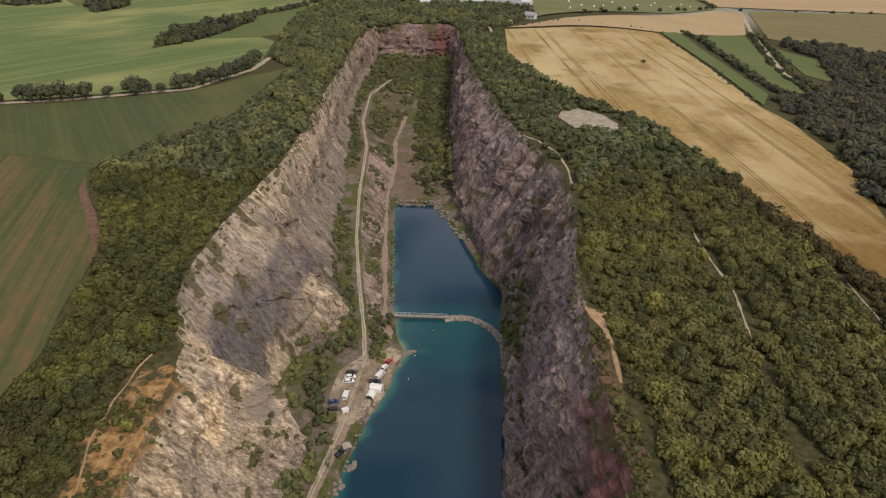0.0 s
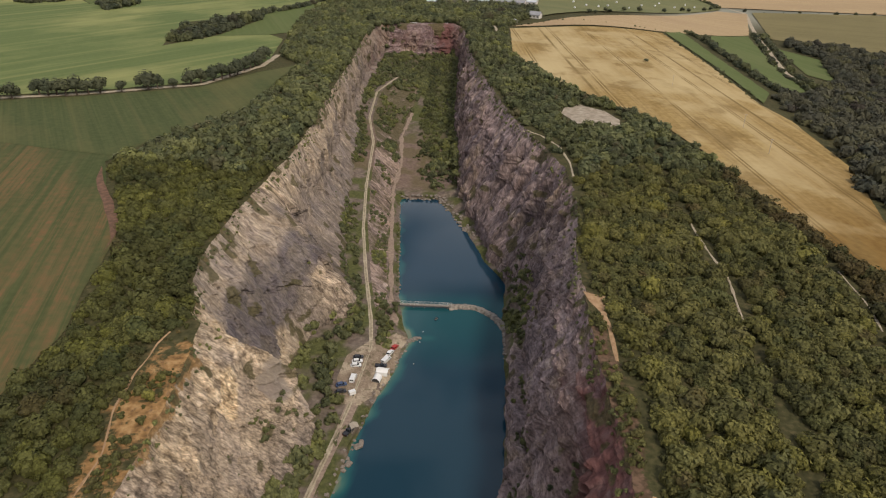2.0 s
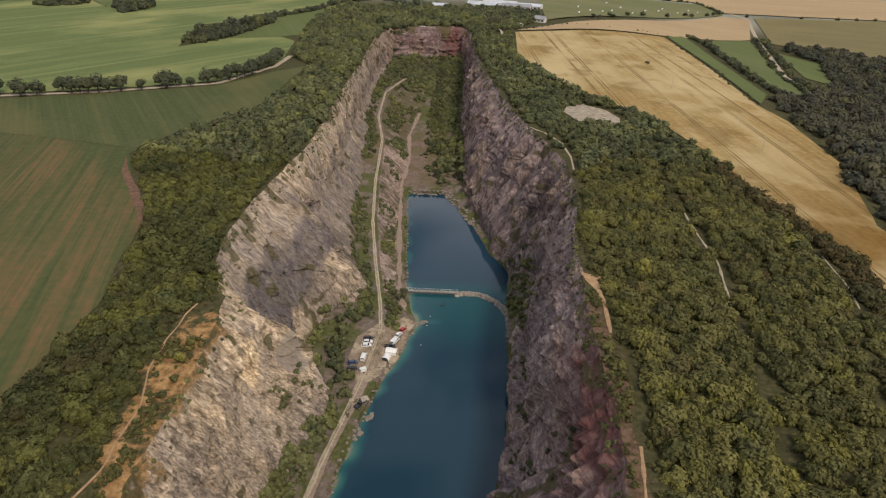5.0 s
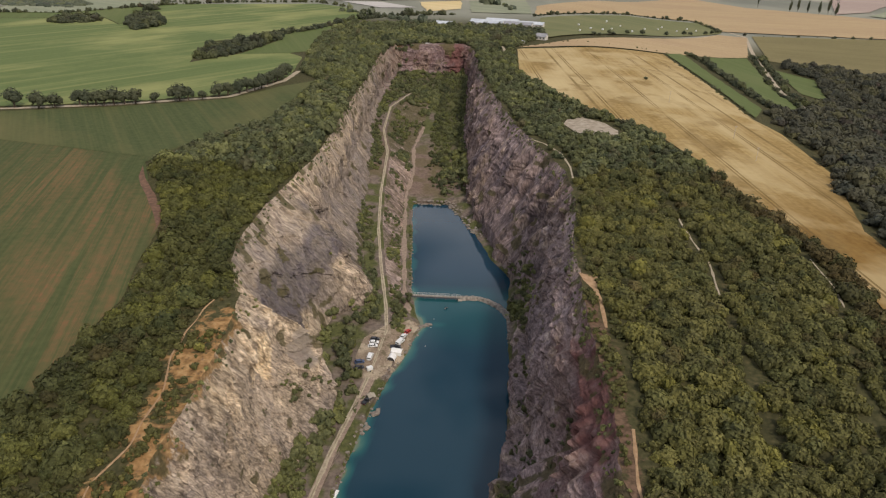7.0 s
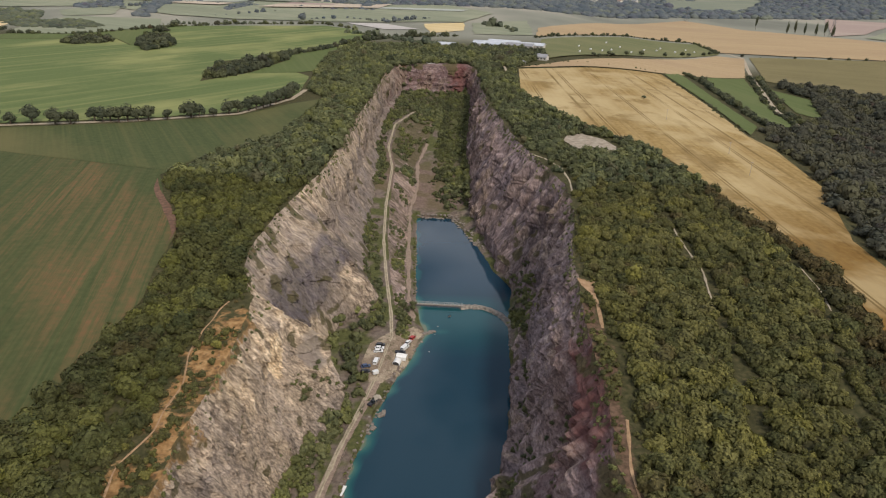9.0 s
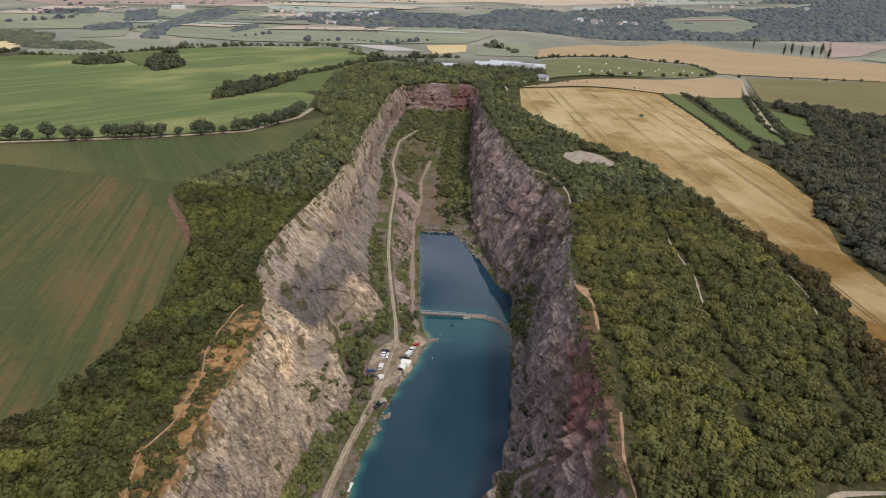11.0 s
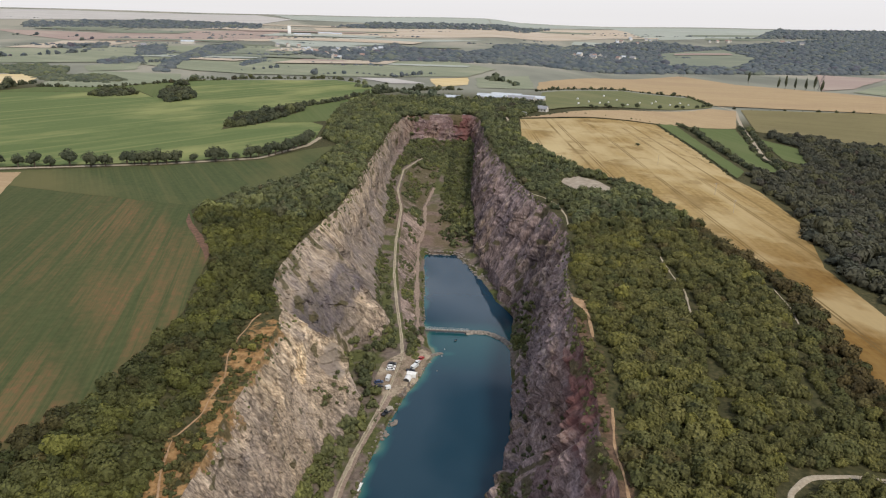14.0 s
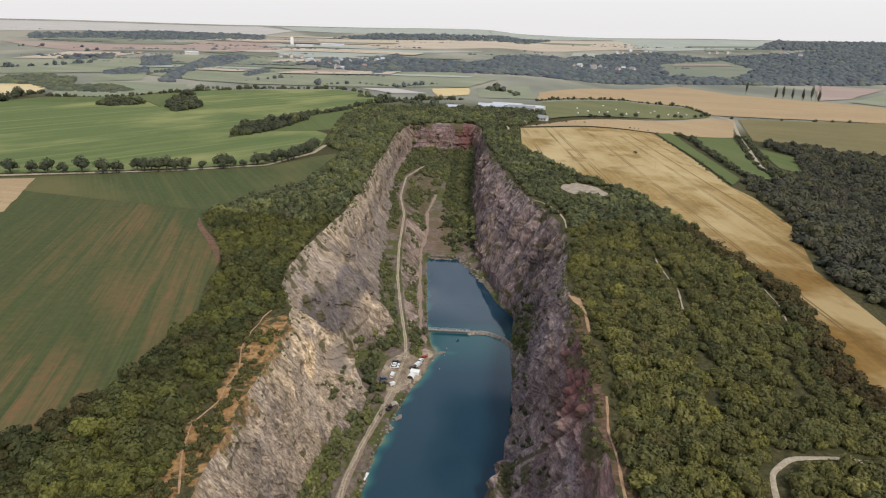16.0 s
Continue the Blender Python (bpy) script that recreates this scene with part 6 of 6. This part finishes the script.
def trailer(x, y, turn, label):
    t = thing("box_trailer", x, y, ground_z(x, y) + 0.1, turn, label, "trailer")
    part("box", box(2.6, 1.7, 1.5, 0, 0, 1.25, 0.06), WHITE_PAINT, t, "white trailer box")
    part("drawbar", rod((1.3, 0, 0.5), (2.5, 0, 0.5), 0.05), DARK_METAL, t)
    for s in (-1, 1):
        part("wheel", rod((0, s * 0.8, 0.3), (0, s * 1.0, 0.3), 0.3, None, 12), TYRE, t, "black rubber tyre")
    return t


trailer(-33.7, 197.3, 30, "small white box trailer on the gravel yard")


def shelter(x, y, turn):
    h = thing("canopy_shelter", x, y, ground_z(x, y) + 0.05, turn, "beige square canopy on four posts by the track", "shelter")
    part("canopy", prism([(-1.5, 2.2), (0, 2.7), (1.5, 2.2), (1.5, 2.28), (0, 2.8), (-1.5, 2.28)], 3.0), BEIGE_CANVAS, h, "beige sloped canopy")
    for sx in (-1, 1):
        for sy in (-1, 1):
            part("post", rod((sx * 1.4, sy * 1.4, 0), (sx * 1.4, sy * 1.4, 2.25), 0.05), TIMBER, h)
    return h


shelter(-30.6, 178.6, 25)


# ---- bridge, causeway, shore ----
def footbridge():
    x0, x1, y, z = -20.5, 5.0, 265.7, 2.9
    b = thing("footbridge", (x0 + x1) / 2, y, z, -2.0, "long narrow grey footbridge with pale railings across the lake", "bridge")
    n = x1 - x0
    part("deck", box(n, 1.7, 0.16, 0, 0, 0.0, 0.02), OLD_TIMBER, b, "weathered plank deck")
    for s in (-1, 1):
        part("girder", box(n, 0.18, 0.45, 0, s * 0.75, -0.3, 0.02), DARK_METAL, b, "dark steel girder")
        part("handrail", rod((-n / 2, s * 0.92, 1.1), (n / 2, s * 0.92, 1.1), 0.05), PALE_METAL, b, "pale metal handrail")
        part("midrail", rod((-n / 2, s * 0.92, 0.6), (n / 2, s * 0.92, 0.6), 0.03), PALE_METAL, b, "pale metal rail")
        for k in range(14):
            px = -n / 2 + n * k / 13
            part("railing_post", rod((px, s * 0.92, 0.05), (px, s * 0.92, 1.1), 0.045), PALE_METAL, b)
    for k in range(5):
        px = -n / 2 + 2 + (n - 4) * k / 4
        for s in (-1, 1):
            part("pile", rod((px, s * 0.7, -8.5), (px, s * 0.7, -0.2), 0.16), DARK_METAL, b, "dark pile standing in the water")
    return b


footbridge()


def causeway():
    line = np.array([(3.5, 265.5), (9, 266.5), (15, 266.5), (20, 263.5), (24.5, 259), (28, 252.5), (30, 245), (31, 236)])
    k = np.linspace(0, len(line) - 1, 70)
    px, py = np.interp(k, np.arange(len(line)), line[:, 0]), np.interp(k, np.arange(len(line)), line[:, 1])
    for _ in range(4):
        px[1:-1] = (px[:-2] + 2 * px[1:-1] + px[2:]) / 4
        py[1:-1] = (py[:-2] + 2 * py[1:-1] + py[2:]) / 4
    t = np.stack([np.gradient(px), np.gradient(py)], 1)
    t /= np.linalg.norm(t, axis=1)[:, None]
    across = 0.74 * np.array([-5.5, -3.4, -2.2, -1.5, -0.7, 0, 0.7, 1.5, 2.2, 3.4, 5.5])
    rise = np.array([-4, -0.6, 0.4, 1.0, 1.25, 1.3, 1.25, 1.0, 0.4, -0.6, -4])
    X = px[:, None] + t[:, 1:2] * across[None, :]
    Y = py[:, None] - t[:, 0:1] * across[None, :]
    Z = WATER_Z + rise[None, :] + 0.45 * facets(X, Y, 1.3, 1.1, 301) * (np.abs(across) > 1)[None, :]
    X = X + 0.4 * vnoise(X, Y, 0, 302)
    me = mesh_of("causeway", np.stack([X, Y, Z], -1), grid_faces(0, 69, 0, 10, 11), RUBBLE, False)
    return tagged(new("causeway", me), "low rubble causeway curving from the bridge to the cliff", "causeway", kind="structure")


causeway()
patch("gravel_yard", [(-39, 221), (-31, 231), (-25, 236), (-19, 241), (-13.5, 239.5), (-17, 230), (-19, 214), (-24, 200), (-30, 192), (-37, 192), (-41, 206)], SHORE_YARD, "bare brown gravel yard on the lake shore", "yard", 0.18, 2.0, height)


def rock_template(seed):
    rng = np.random.RandomState(seed)
    bm = bmesh.new()
    bmesh.ops.create_icosphere(bm, subdivisions=2, radius=1.0)
    for v in bm.verts:
        c = v.co
        c *= 1 + 0.35 * noise.noise(c * 1.3 + Vector((seed * 3.1, 0, 0)))
        c.x, c.y, c.z = (max(-0.72, min(0.72, a)) for a in c)
        c.z *= 0.7
    me = bpy.data.meshes.new("boulder")
    bm.to_mesh(me)
    bm.free()
    me.materials.append(STONE)
    return me


ROCKS = [rock_template(s) for s in range(6)]
rng = np.random.RandomState(5)
spots = []
for yy in np.arange(120, 236, 2.2):
    spots.append((float(shore_l(yy)) + rng.uniform(-1.4, 0.5), yy, rng.uniform(0.35, 0.95)))
for yy in np.arange(226, 240, 1.7):
    spots.append((float(shore_r(yy)) + rng.uniform(-0.3, 0.8), yy, rng.uniform(0.35, 0.9)))
for k in range(26):
    a = rng.uniform(0, 1)
    spots.append((-14.5 + 5.5 * a + rng.uniform(-0.8, 0.8), 237.5 + 2.5 * a + rng.uniform(-1.2, 1.2), rng.uniform(0.4, 1.1)))
for yy in np.arange(270, 394, 4.0):
    spots.append((float(shore_l(yy)) + rng.uniform(-1.0, 0.4), yy, rng.uniform(0.35, 0.9)))
for k in range(34):
    spots.append((rng.uniform(-27, -2), 397.0 + rng.uniform(-1.2, 1.5), rng.uniform(0.5, 1.2)))
for k in range(46):
    yy = rng.uniform(342, 398)
    spots.append((float(shore_r(yy)) + rng.uniform(-0.6, 4.0), yy, rng.uniform(0.5, 1.5)))
for x, y, r in ((-28.6, 172.0, 1.7), (-27.6, 174.0, 1.2), (-30.8, 163.5, 1.5), (-32.2, 160.5, 1.1), (-26.0, 195.0, 1.3)):
    spots.append((x, y, r))
for x, y, r in spots:
    ob = new("boulder", ROCKS[rng.randint(6)])
    z = max(ground_z(x, y), WATER_Z - 0.1)
    ob.matrix_basis = pose(x, y, z + 0.1 * r, 0, 0, rng.uniform(0, 360)) @ Matrix.Diagonal((r * rng.uniform(0.9, 1.5), r, r * rng.uniform(0.7, 1.0), 1))
    tagged(ob, "pale grey angular boulder lying on the lake shore", "boulder", "boulders on the lake shore")


def dock(x, y, turn):
    d = thing("floating_dock", x, y, WATER_Z, turn, "pale floating dock moored at the lake shore", "dock")
    part("deck", box(5.0, 2.6, 0.12, 0, 0, 0.4, 0.02), CANVAS, d, "pale plank deck")
    for s in (-1, 1):
        part("float", rod((-2.4, s * 0.9, 0.1), (2.4, s * 0.9, 0.1), 0.3, None, 12), PLASTIC, d, "white float")
    for sx in (-1, 1):
        part("post", rod((sx * 2.2, 1.1, 0.4), (sx * 2.2, 1.1, 1.4), 0.05), PALE_METAL, d)
    return d


dock(-37.9, 129.0, 78)
for x, y in ((-9.0, 237.0), (-11.0, 221.0), (-7.8, 245.0)):
    bm = bmesh.new()
    bmesh.ops.create_uvsphere(bm, u_segments=12, v_segments=8, radius=0.24)
    for v in bm.verts:
        v.co.z *= 0.8
    b = thing("buoy", x, y, WATER_Z + 0.08, 0, "small white buoy floating on the lake", "buoy", "buoys on the lake")
    part("float", bm, PLASTIC, b)
    part("ring", rod((0, 0, 0.22), (0, 0, 0.42), 0.06, 0.04), DARK_METAL, b)


def rowing_boat(x, y, turn):
    b = thing("rowing_boat", x, y, WATER_Z, turn, "small dark boat floating below the footbridge", "boat")
    bm = bmesh.new()
    rows = []
    for k in range(9):
        f = k / 8 * 2 - 1
        w = 0.65 * (1 - abs(f) ** 2.6) + 0.06
        rows.append([bm.verts.new((f * 1.3, sy * w * (0.7 if lo else 1.0), -0.1 if lo else 0.4 + 0.12 * f * f)) for sy, lo in ((-1, 0), (-1, 1), (1, 1), (1, 0))])
    for r1, r2 in zip(rows[:-1], rows[1:]):
        for j in range(3):
            bm.faces.new((r1[j], r1[j + 1], r2[j + 1], r2[j]))
    bm.faces.new(rows[0])
    bm.faces.new(rows[-1][::-1])
    bmesh.ops.solidify(bm, geom=bm.faces[:], thickness=0.05)
    part("hull", bm, BLUE_PAINT, b, "dark boat hull")
    for sx in (-0.6, 0.5):
        part("thwart", box(0.25, 1.1, 0.05, sx, 0, 0.28), TIMBER, b)
    return b


rowing_boat(-2.0, 255.5, 65)


# ---- farm halls, houses, masts ----
def building(name, x, y, turn, lx, ly, tall, pitch, wall_mat, roof_mat, label, category, windows=0, z=None):
    b = thing(name, x, y, (float(terrain(x, y)) if z is None else z) - 0.5, turn, label, category)
    part("wall", prism([(-ly / 2, 0), (-ly / 2, tall), (0, tall + pitch), (ly / 2, tall), (ly / 2, 0)], lx), wall_mat, b)
    e = 0.5
    part("roof", prism([(-ly / 2 - e, tall - 0.1), (0, tall + pitch + 0.1), (ly / 2 + e, tall - 0.1), (ly / 2 + e, tall + 0.25), (0, tall + pitch + 0.5), (-ly / 2 - e, tall + 0.25)], lx + 1.0), roof_mat, b)
    for k in range(windows):
        cy = -lx / 2 + lx * (k + 0.5) / windows
        for s in (-1, 1):
            part("window", box(0.12, lx / windows * 0.45, tall * 0.35, s * (ly / 2 + 0.02), cy, tall * 0.6), GLASS, b, "dark window")
    return b


building("farm_hall", 38, 868, 72, 42, 20, 5, 3.0, RENDER_WALL, SHEET_ROOF, "large farm hall with a pale sheet metal roof", "hall", 8)
building("farm_hall", 58, 882, 72, 42, 18, 5, 3.0, RENDER_WALL, SHEET_ROOF, "large farm hall with a pale sheet metal roof", "hall", 8)
building("farm_hall", 77, 862, 72, 36, 14, 4.5, 2.5, RENDER_WALL, GREY_ROOF, "long farm hall with a grey roof", "hall", 7)
building("farm_hall", 92, 868, 72, 36, 14, 4.5, 2.5, RENDER_WALL, SHEET_ROOF, "long farm hall with a pale sheet metal roof", "hall", 7)
building("shed", -16, 856, 80, 26, 13, 4, 2.2, RENDER_WALL, SHEET_ROOF, "low shed with a white roof among trees", "shed", 4)
building("house", 96, 762, 60, 12, 8, 4, 3, RENDER_WALL, GREY_ROOF, "small grey-roofed house at the field's edge", "house", 3)
building("shed", 70, 727, 30, 6, 4, 2.6, 1.2, RENDER_WALL, SHEET_ROOF, "tiny white-roofed shed among trees", "shed", 1)
rng = np.random.RandomState(77)
centres = [(-592, 2143, 3), (-481, 1904, 6), (-427, 1880, 5), (-336, 1732, 5), (-328, 1965, 6), (-292, 2074, 5), (500, 2356, 5), (441, 2474, 5), (700, 3119, 4), (853, 3330, 5), (1202, 3329, 4), (1532, 3287, 4), (-900, 1900, 2)]
for cx, cy, n in centres:
    for k in range(n):
        big = 0.72 + 0.3 * (cy > 2300) + rng.uniform(-0.15, 0.4)
        building("house", cx + rng.uniform(-70, 70), cy + rng.uniform(-60, 60), rng.uniform(0, 180), 14 * big, 10 * big, 7 * big, 4.5 * big, RENDER_WALL, (TILE_ROOF, GREY_ROOF, SHEET_ROOF)[rng.randint(3)], "distant village house with a pitched roof", "house")
for x, y, lx in ((-683, 2860, 70), (-609, 2971, 60), (-555, 2947, 45), (-905, 2192, 42)):
    building("barn", x, y, 95, lx, 18, 8, 4, RENDER_WALL, SHEET_ROOF, "distant long white barn", "barn")
tower = thing("silo_tower", -771, 2996, float(terrain(-771, 2996)) - 1, 10, "distant tall white silo tower above a village", "tower")
part("shaft", box(13, 13, 34, 0, 0, 17, 0.3), PLASTIC, tower)
part("cap", box(9, 9, 4, 0, 0, 36, 0.3), RENDER_WALL, tower)


def pylon(x, y, tall):
    p = thing("pylon", x, y, float(terrain(x, y)) - 0.5, 20, "grey steel lattice power pylon in a field", "pylon")
    w = tall * 0.11
    corner = [(-1, -1), (1, -1), (1, 1), (-1, 1)]
    for cx, cy in corner:
        part("leg", rod((cx * w, cy * w, 0), (cx * 0.35, cy * 0.35, tall), 0.22, 0.12, 6), DARK_METAL, p)
    for k in range(7):
        f0, f1 = k / 7, (k + 1) / 7
        a, b = w + (0.35 - w) * f0, w + (0.35 - w) * f1
        for (x1, y1), (x2, y2) in zip(corner, corner[1:] + corner[:1]):
            part("brace", rod((x1 * a, y1 * a, tall * f0), (x2 * b, y2 * b, tall * f1), 0.1, None, 5), DARK_METAL, p)
    for f, l in ((0.72, 0.2), (0.84, 0.15), (0.95, 0.1)):
        part("crossarm", box(tall * l * 2, 0.35, 0.35, 0, 0, tall * f), DARK_METAL, p)
    return p


pylon(505, 1560, 34)
pylon(700, 1300, 36)
for x, y in ((160, 470), (176, 380), (171, 332)):
    p = thing("utility_pole", x, y, float(terrain(x, y)), 15, "thin wooden utility pole standing in the wheat", "pole", "poles across the wheat field")
    part("mast", rod((0, 0, 0), (0, 0, 8.5), 0.16, 0.11), TIMBER, p)
    part("crossarm", box(2.2, 0.14, 0.14, 0, 0, 8.0), TIMBER, p)
for x, y in ((152, 842), (172, 878), (188, 880), (205, 904), (228, 957), (235, 915), (266, 970), (305, 1024), (322, 1004), (349, 1042), (359, 1030), (160, 900), (215, 990), (290, 990)):
    b = thing("wrapped_bale", x, y, float(terrain(x, y)) + 1.2, 35, "white wrapped round bale lying in the paddock", "bale", "bales in the paddock")
    part("wrap", rod((-0.9, 0, 1.0), (0.9, 0, 1.0), 1.0, None, 14), PLASTIC, b)
    part("twine", rod((-0.15, 0, 1.0), (0.15, 0, 1.0), 1.015, None, 14), CANVAS, b)


# ---- single trees ----
def tree_proto(seed, label, group, tall=1.0, material=LEAF, crown=None):
    """A tree of crown radius 1: tapered trunk with limbs, and a leafy crown."""
    t = thing("tree", 0, 0, -50, 0, label, "tree", group)
    rng = np.random.RandomState(seed)
    bm = rod((0, 0, -0.1), (0.02, 0.02, 0.75), 0.1, 0.065, 7)
    for k in range(4):
        a = k * 1.6 + rng.uniform(-0.3, 0.3)
        rod((0, 0, 0.5 + 0.08 * k), (0.45 * math.cos(a), 0.45 * math.sin(a), 1.0 * tall + 0.1 * k), 0.045, 0.02, 5, bm)
    part("trunk", bm, BARK, t, "brown tapered trunk with limbs")
    v, f, tone = crown or NEAR_CROWNS[seed % len(NEAR_CROWNS)]
    v = v.copy()
    v[:, 2] = v[:, 2] * tall + 0.35
    me = mesh_of("crown", v, f, material, False, {"tone": np.clip(tone, 0, 1), "hue": np.full(len(v), (0.52, 0.6, 0.7, 0.46)[seed % 4])})
    c = new("crown", me)
    c.parent = t
    return t


def plant(spots, label, group, seed, tall=1.0, material=LEAF, zfn=ground_z, slim=1.0):
    rng = np.random.RandomState(seed)
    protos = []
    for i, (x, y, r) in enumerate(spots):
        m = pose(x, y, zfn(x, y) - 0.1, 0, 0, rng.uniform(0, 360)) @ Matrix.Diagonal((r * slim, r * slim, r * rng.uniform(0.9, 1.15), 1))
        if len(protos) < 4:
            t = tree_proto(seed + i, label, group, tall, material)
            t.matrix_basis = m
            protos.append(t)
        else:
            src = protos[rng.randint(4)]
            c = copy_thing(src, pose(0, 0, 0))
            c.matrix_basis = m
    return protos


def land_z(x, y):
    return float(terrain(x, y))


plant([(-400, 372, 7.0), (-375, 378, 6.4), (-352, 382, 7.0), (-338, 385, 7.0), (-323, 387, 5.8), (-312, 389, 6.4), (-301, 390, 5.1), (-289, 394, 7.7), (-273, 394, 7.0), (-264, 397, 5.8), (-252, 406, 6.4), (-246, 405, 6.4), (-241, 406, 7.0), (-235, 405, 7.0), (-230, 408, 7.0), (-224, 411, 6.4), (-218, 414, 7.0), (-206, 418, 4.5), (-192, 425, 8.3), (-187, 428, 5.8), (-178, 431, 3.8), (-169, 439, 7.0), (-164, 444, 5.8), (-158, 452, 7.0), (-154, 457, 6.4), (-150, 463, 5.8), (-147, 471, 6.4), (-145, 481, 6.4), (-143, 490, 6.4), (-142, 500, 6.4), (-141, 510, 6.4), (-140, 522, 7.0)],
      "roadside broadleaf tree with a round dark crown", "trees along the country road", 300, 1.0, LEAF_FAR, land_z)
plant([(166, 823, 3.5), (174, 825, 3), (190, 847, 4), (196, 850, 3.5), (221, 884, 4.5), (248, 911, 4.5), (291, 947, 4), (327, 984, 4.5), (337, 987, 4), (367, 1011, 4), (380, 1022, 4), (392, 1033, 5)],
      "small dark tree at the paddock's edge", "trees along the paddock", 320, 0.9, LEAF_FAR, land_z)
plant([(163, 553, 2.6)], "lone dark bush standing in the wheat field", "", 330, 0.8, LEAF_FAR, land_z)
plant([(599, 1405, 9), (626, 1322, 9), (640, 1322, 10), (656, 1315, 9), (665, 1290, 9), (683, 1292, 11), (689, 1275, 10)],
      "tall slim poplar tree beside the tan field", "row of poplars", 340, 1.9, LEAF_FAR, land_z, 0.35)
plant([(-43.5, 211, 3.2), (-46, 206, 3.6), (-44, 202, 3.0), (-47, 214, 3.4), (-43, 196, 2.8), (-46, 199, 3.2), (-49, 209, 3.0), (-42.5, 190, 2.6), (-40.5, 232, 2.8), (-44, 235, 3.0), (-37.5, 236, 2.6), (-41, 239, 2.6), (-36, 241, 2.3), (-48, 231, 2.6), (-26.5, 243, 2.5), (-25, 247, 2.6), (-27, 251, 2.4), (-23.5, 255, 2.2), (-21.5, 262, 2.5), (-21, 258, 2.0), (-26, 258, 2.0)],
      "small green broadleaf tree beside the gravel yard", "trees round the gravel yard", 350, 0.95, LEAF_NORTH)
thicket("bushes", 0.6, 2.6, 150, 168, 22, 1.2, "green bushes in a gully of the pale cliff", 96, lambda x, y, z: (z > 16) & (z < 32))
thicket("bushes", 14.0, 15.2, 92, 135, 40, 1.3, "dark bushes in the hollow of the shaded cliff", 97)
p = scatter([(36, 40), (52, 40), (56, 182), (40, 182)], 2.2, 101)
rim_gap = p[:, 0] - rim_r(p[:, 1])
p = p[(rim_gap > -0.3) & (rim_gap < 9) & (near_line(p[:, 0], p[:, 1], PATHS[0][0]) > 1.6) & (vnoise(p[:, 0] / 4, p[:, 1] / 5, 0, 77) > -0.25)]
woodland("bushes", p, 1.15, BUSHES, LEAF, "low scrub between rim path and cliff edge", 102, category="thicket", spread=0.5)
p = scatter([(-83, 30), (-69, 30), (-72, 150), (-83, 150)], 2.3, 99)
p = p[(vnoise(p[:, 0] / 5, p[:, 1] / 8, 0, 76) > -0.3 + 0.3 * smooth01(p[:, 1], 100, 120) - 0.25 * smooth01(p[:, 0], -77, -73)) & (p[:, 0] < rim_l(p[:, 1]) - 1.0) & (near_line(p[:, 0], p[:, 1], WEST_RIM_LINE) > 1.5)]
woodland("bushes", p, 1.3, FAR_CROWNS, LEAF, "low bushes scattered over the orange soil rim", 98, category="thicket", spread=0.5)

rng = np.random.RandomState(55)
q = np.stack([rng.uniform(21, 35, 90), rng.uniform(240, 270, 90)], 1)
q = q[(q[:, 0] > 24 + 0.35 * np.abs(q[:, 1] - 258)) & (height(q[:, 0], q[:, 1]) > WATER_Z)]
woodland("bushes", q, 1.5, BUSHES, LEAF_NORTH, "green bushes where the causeway meets the cliff", 188, category="thicket", spread=0.5)
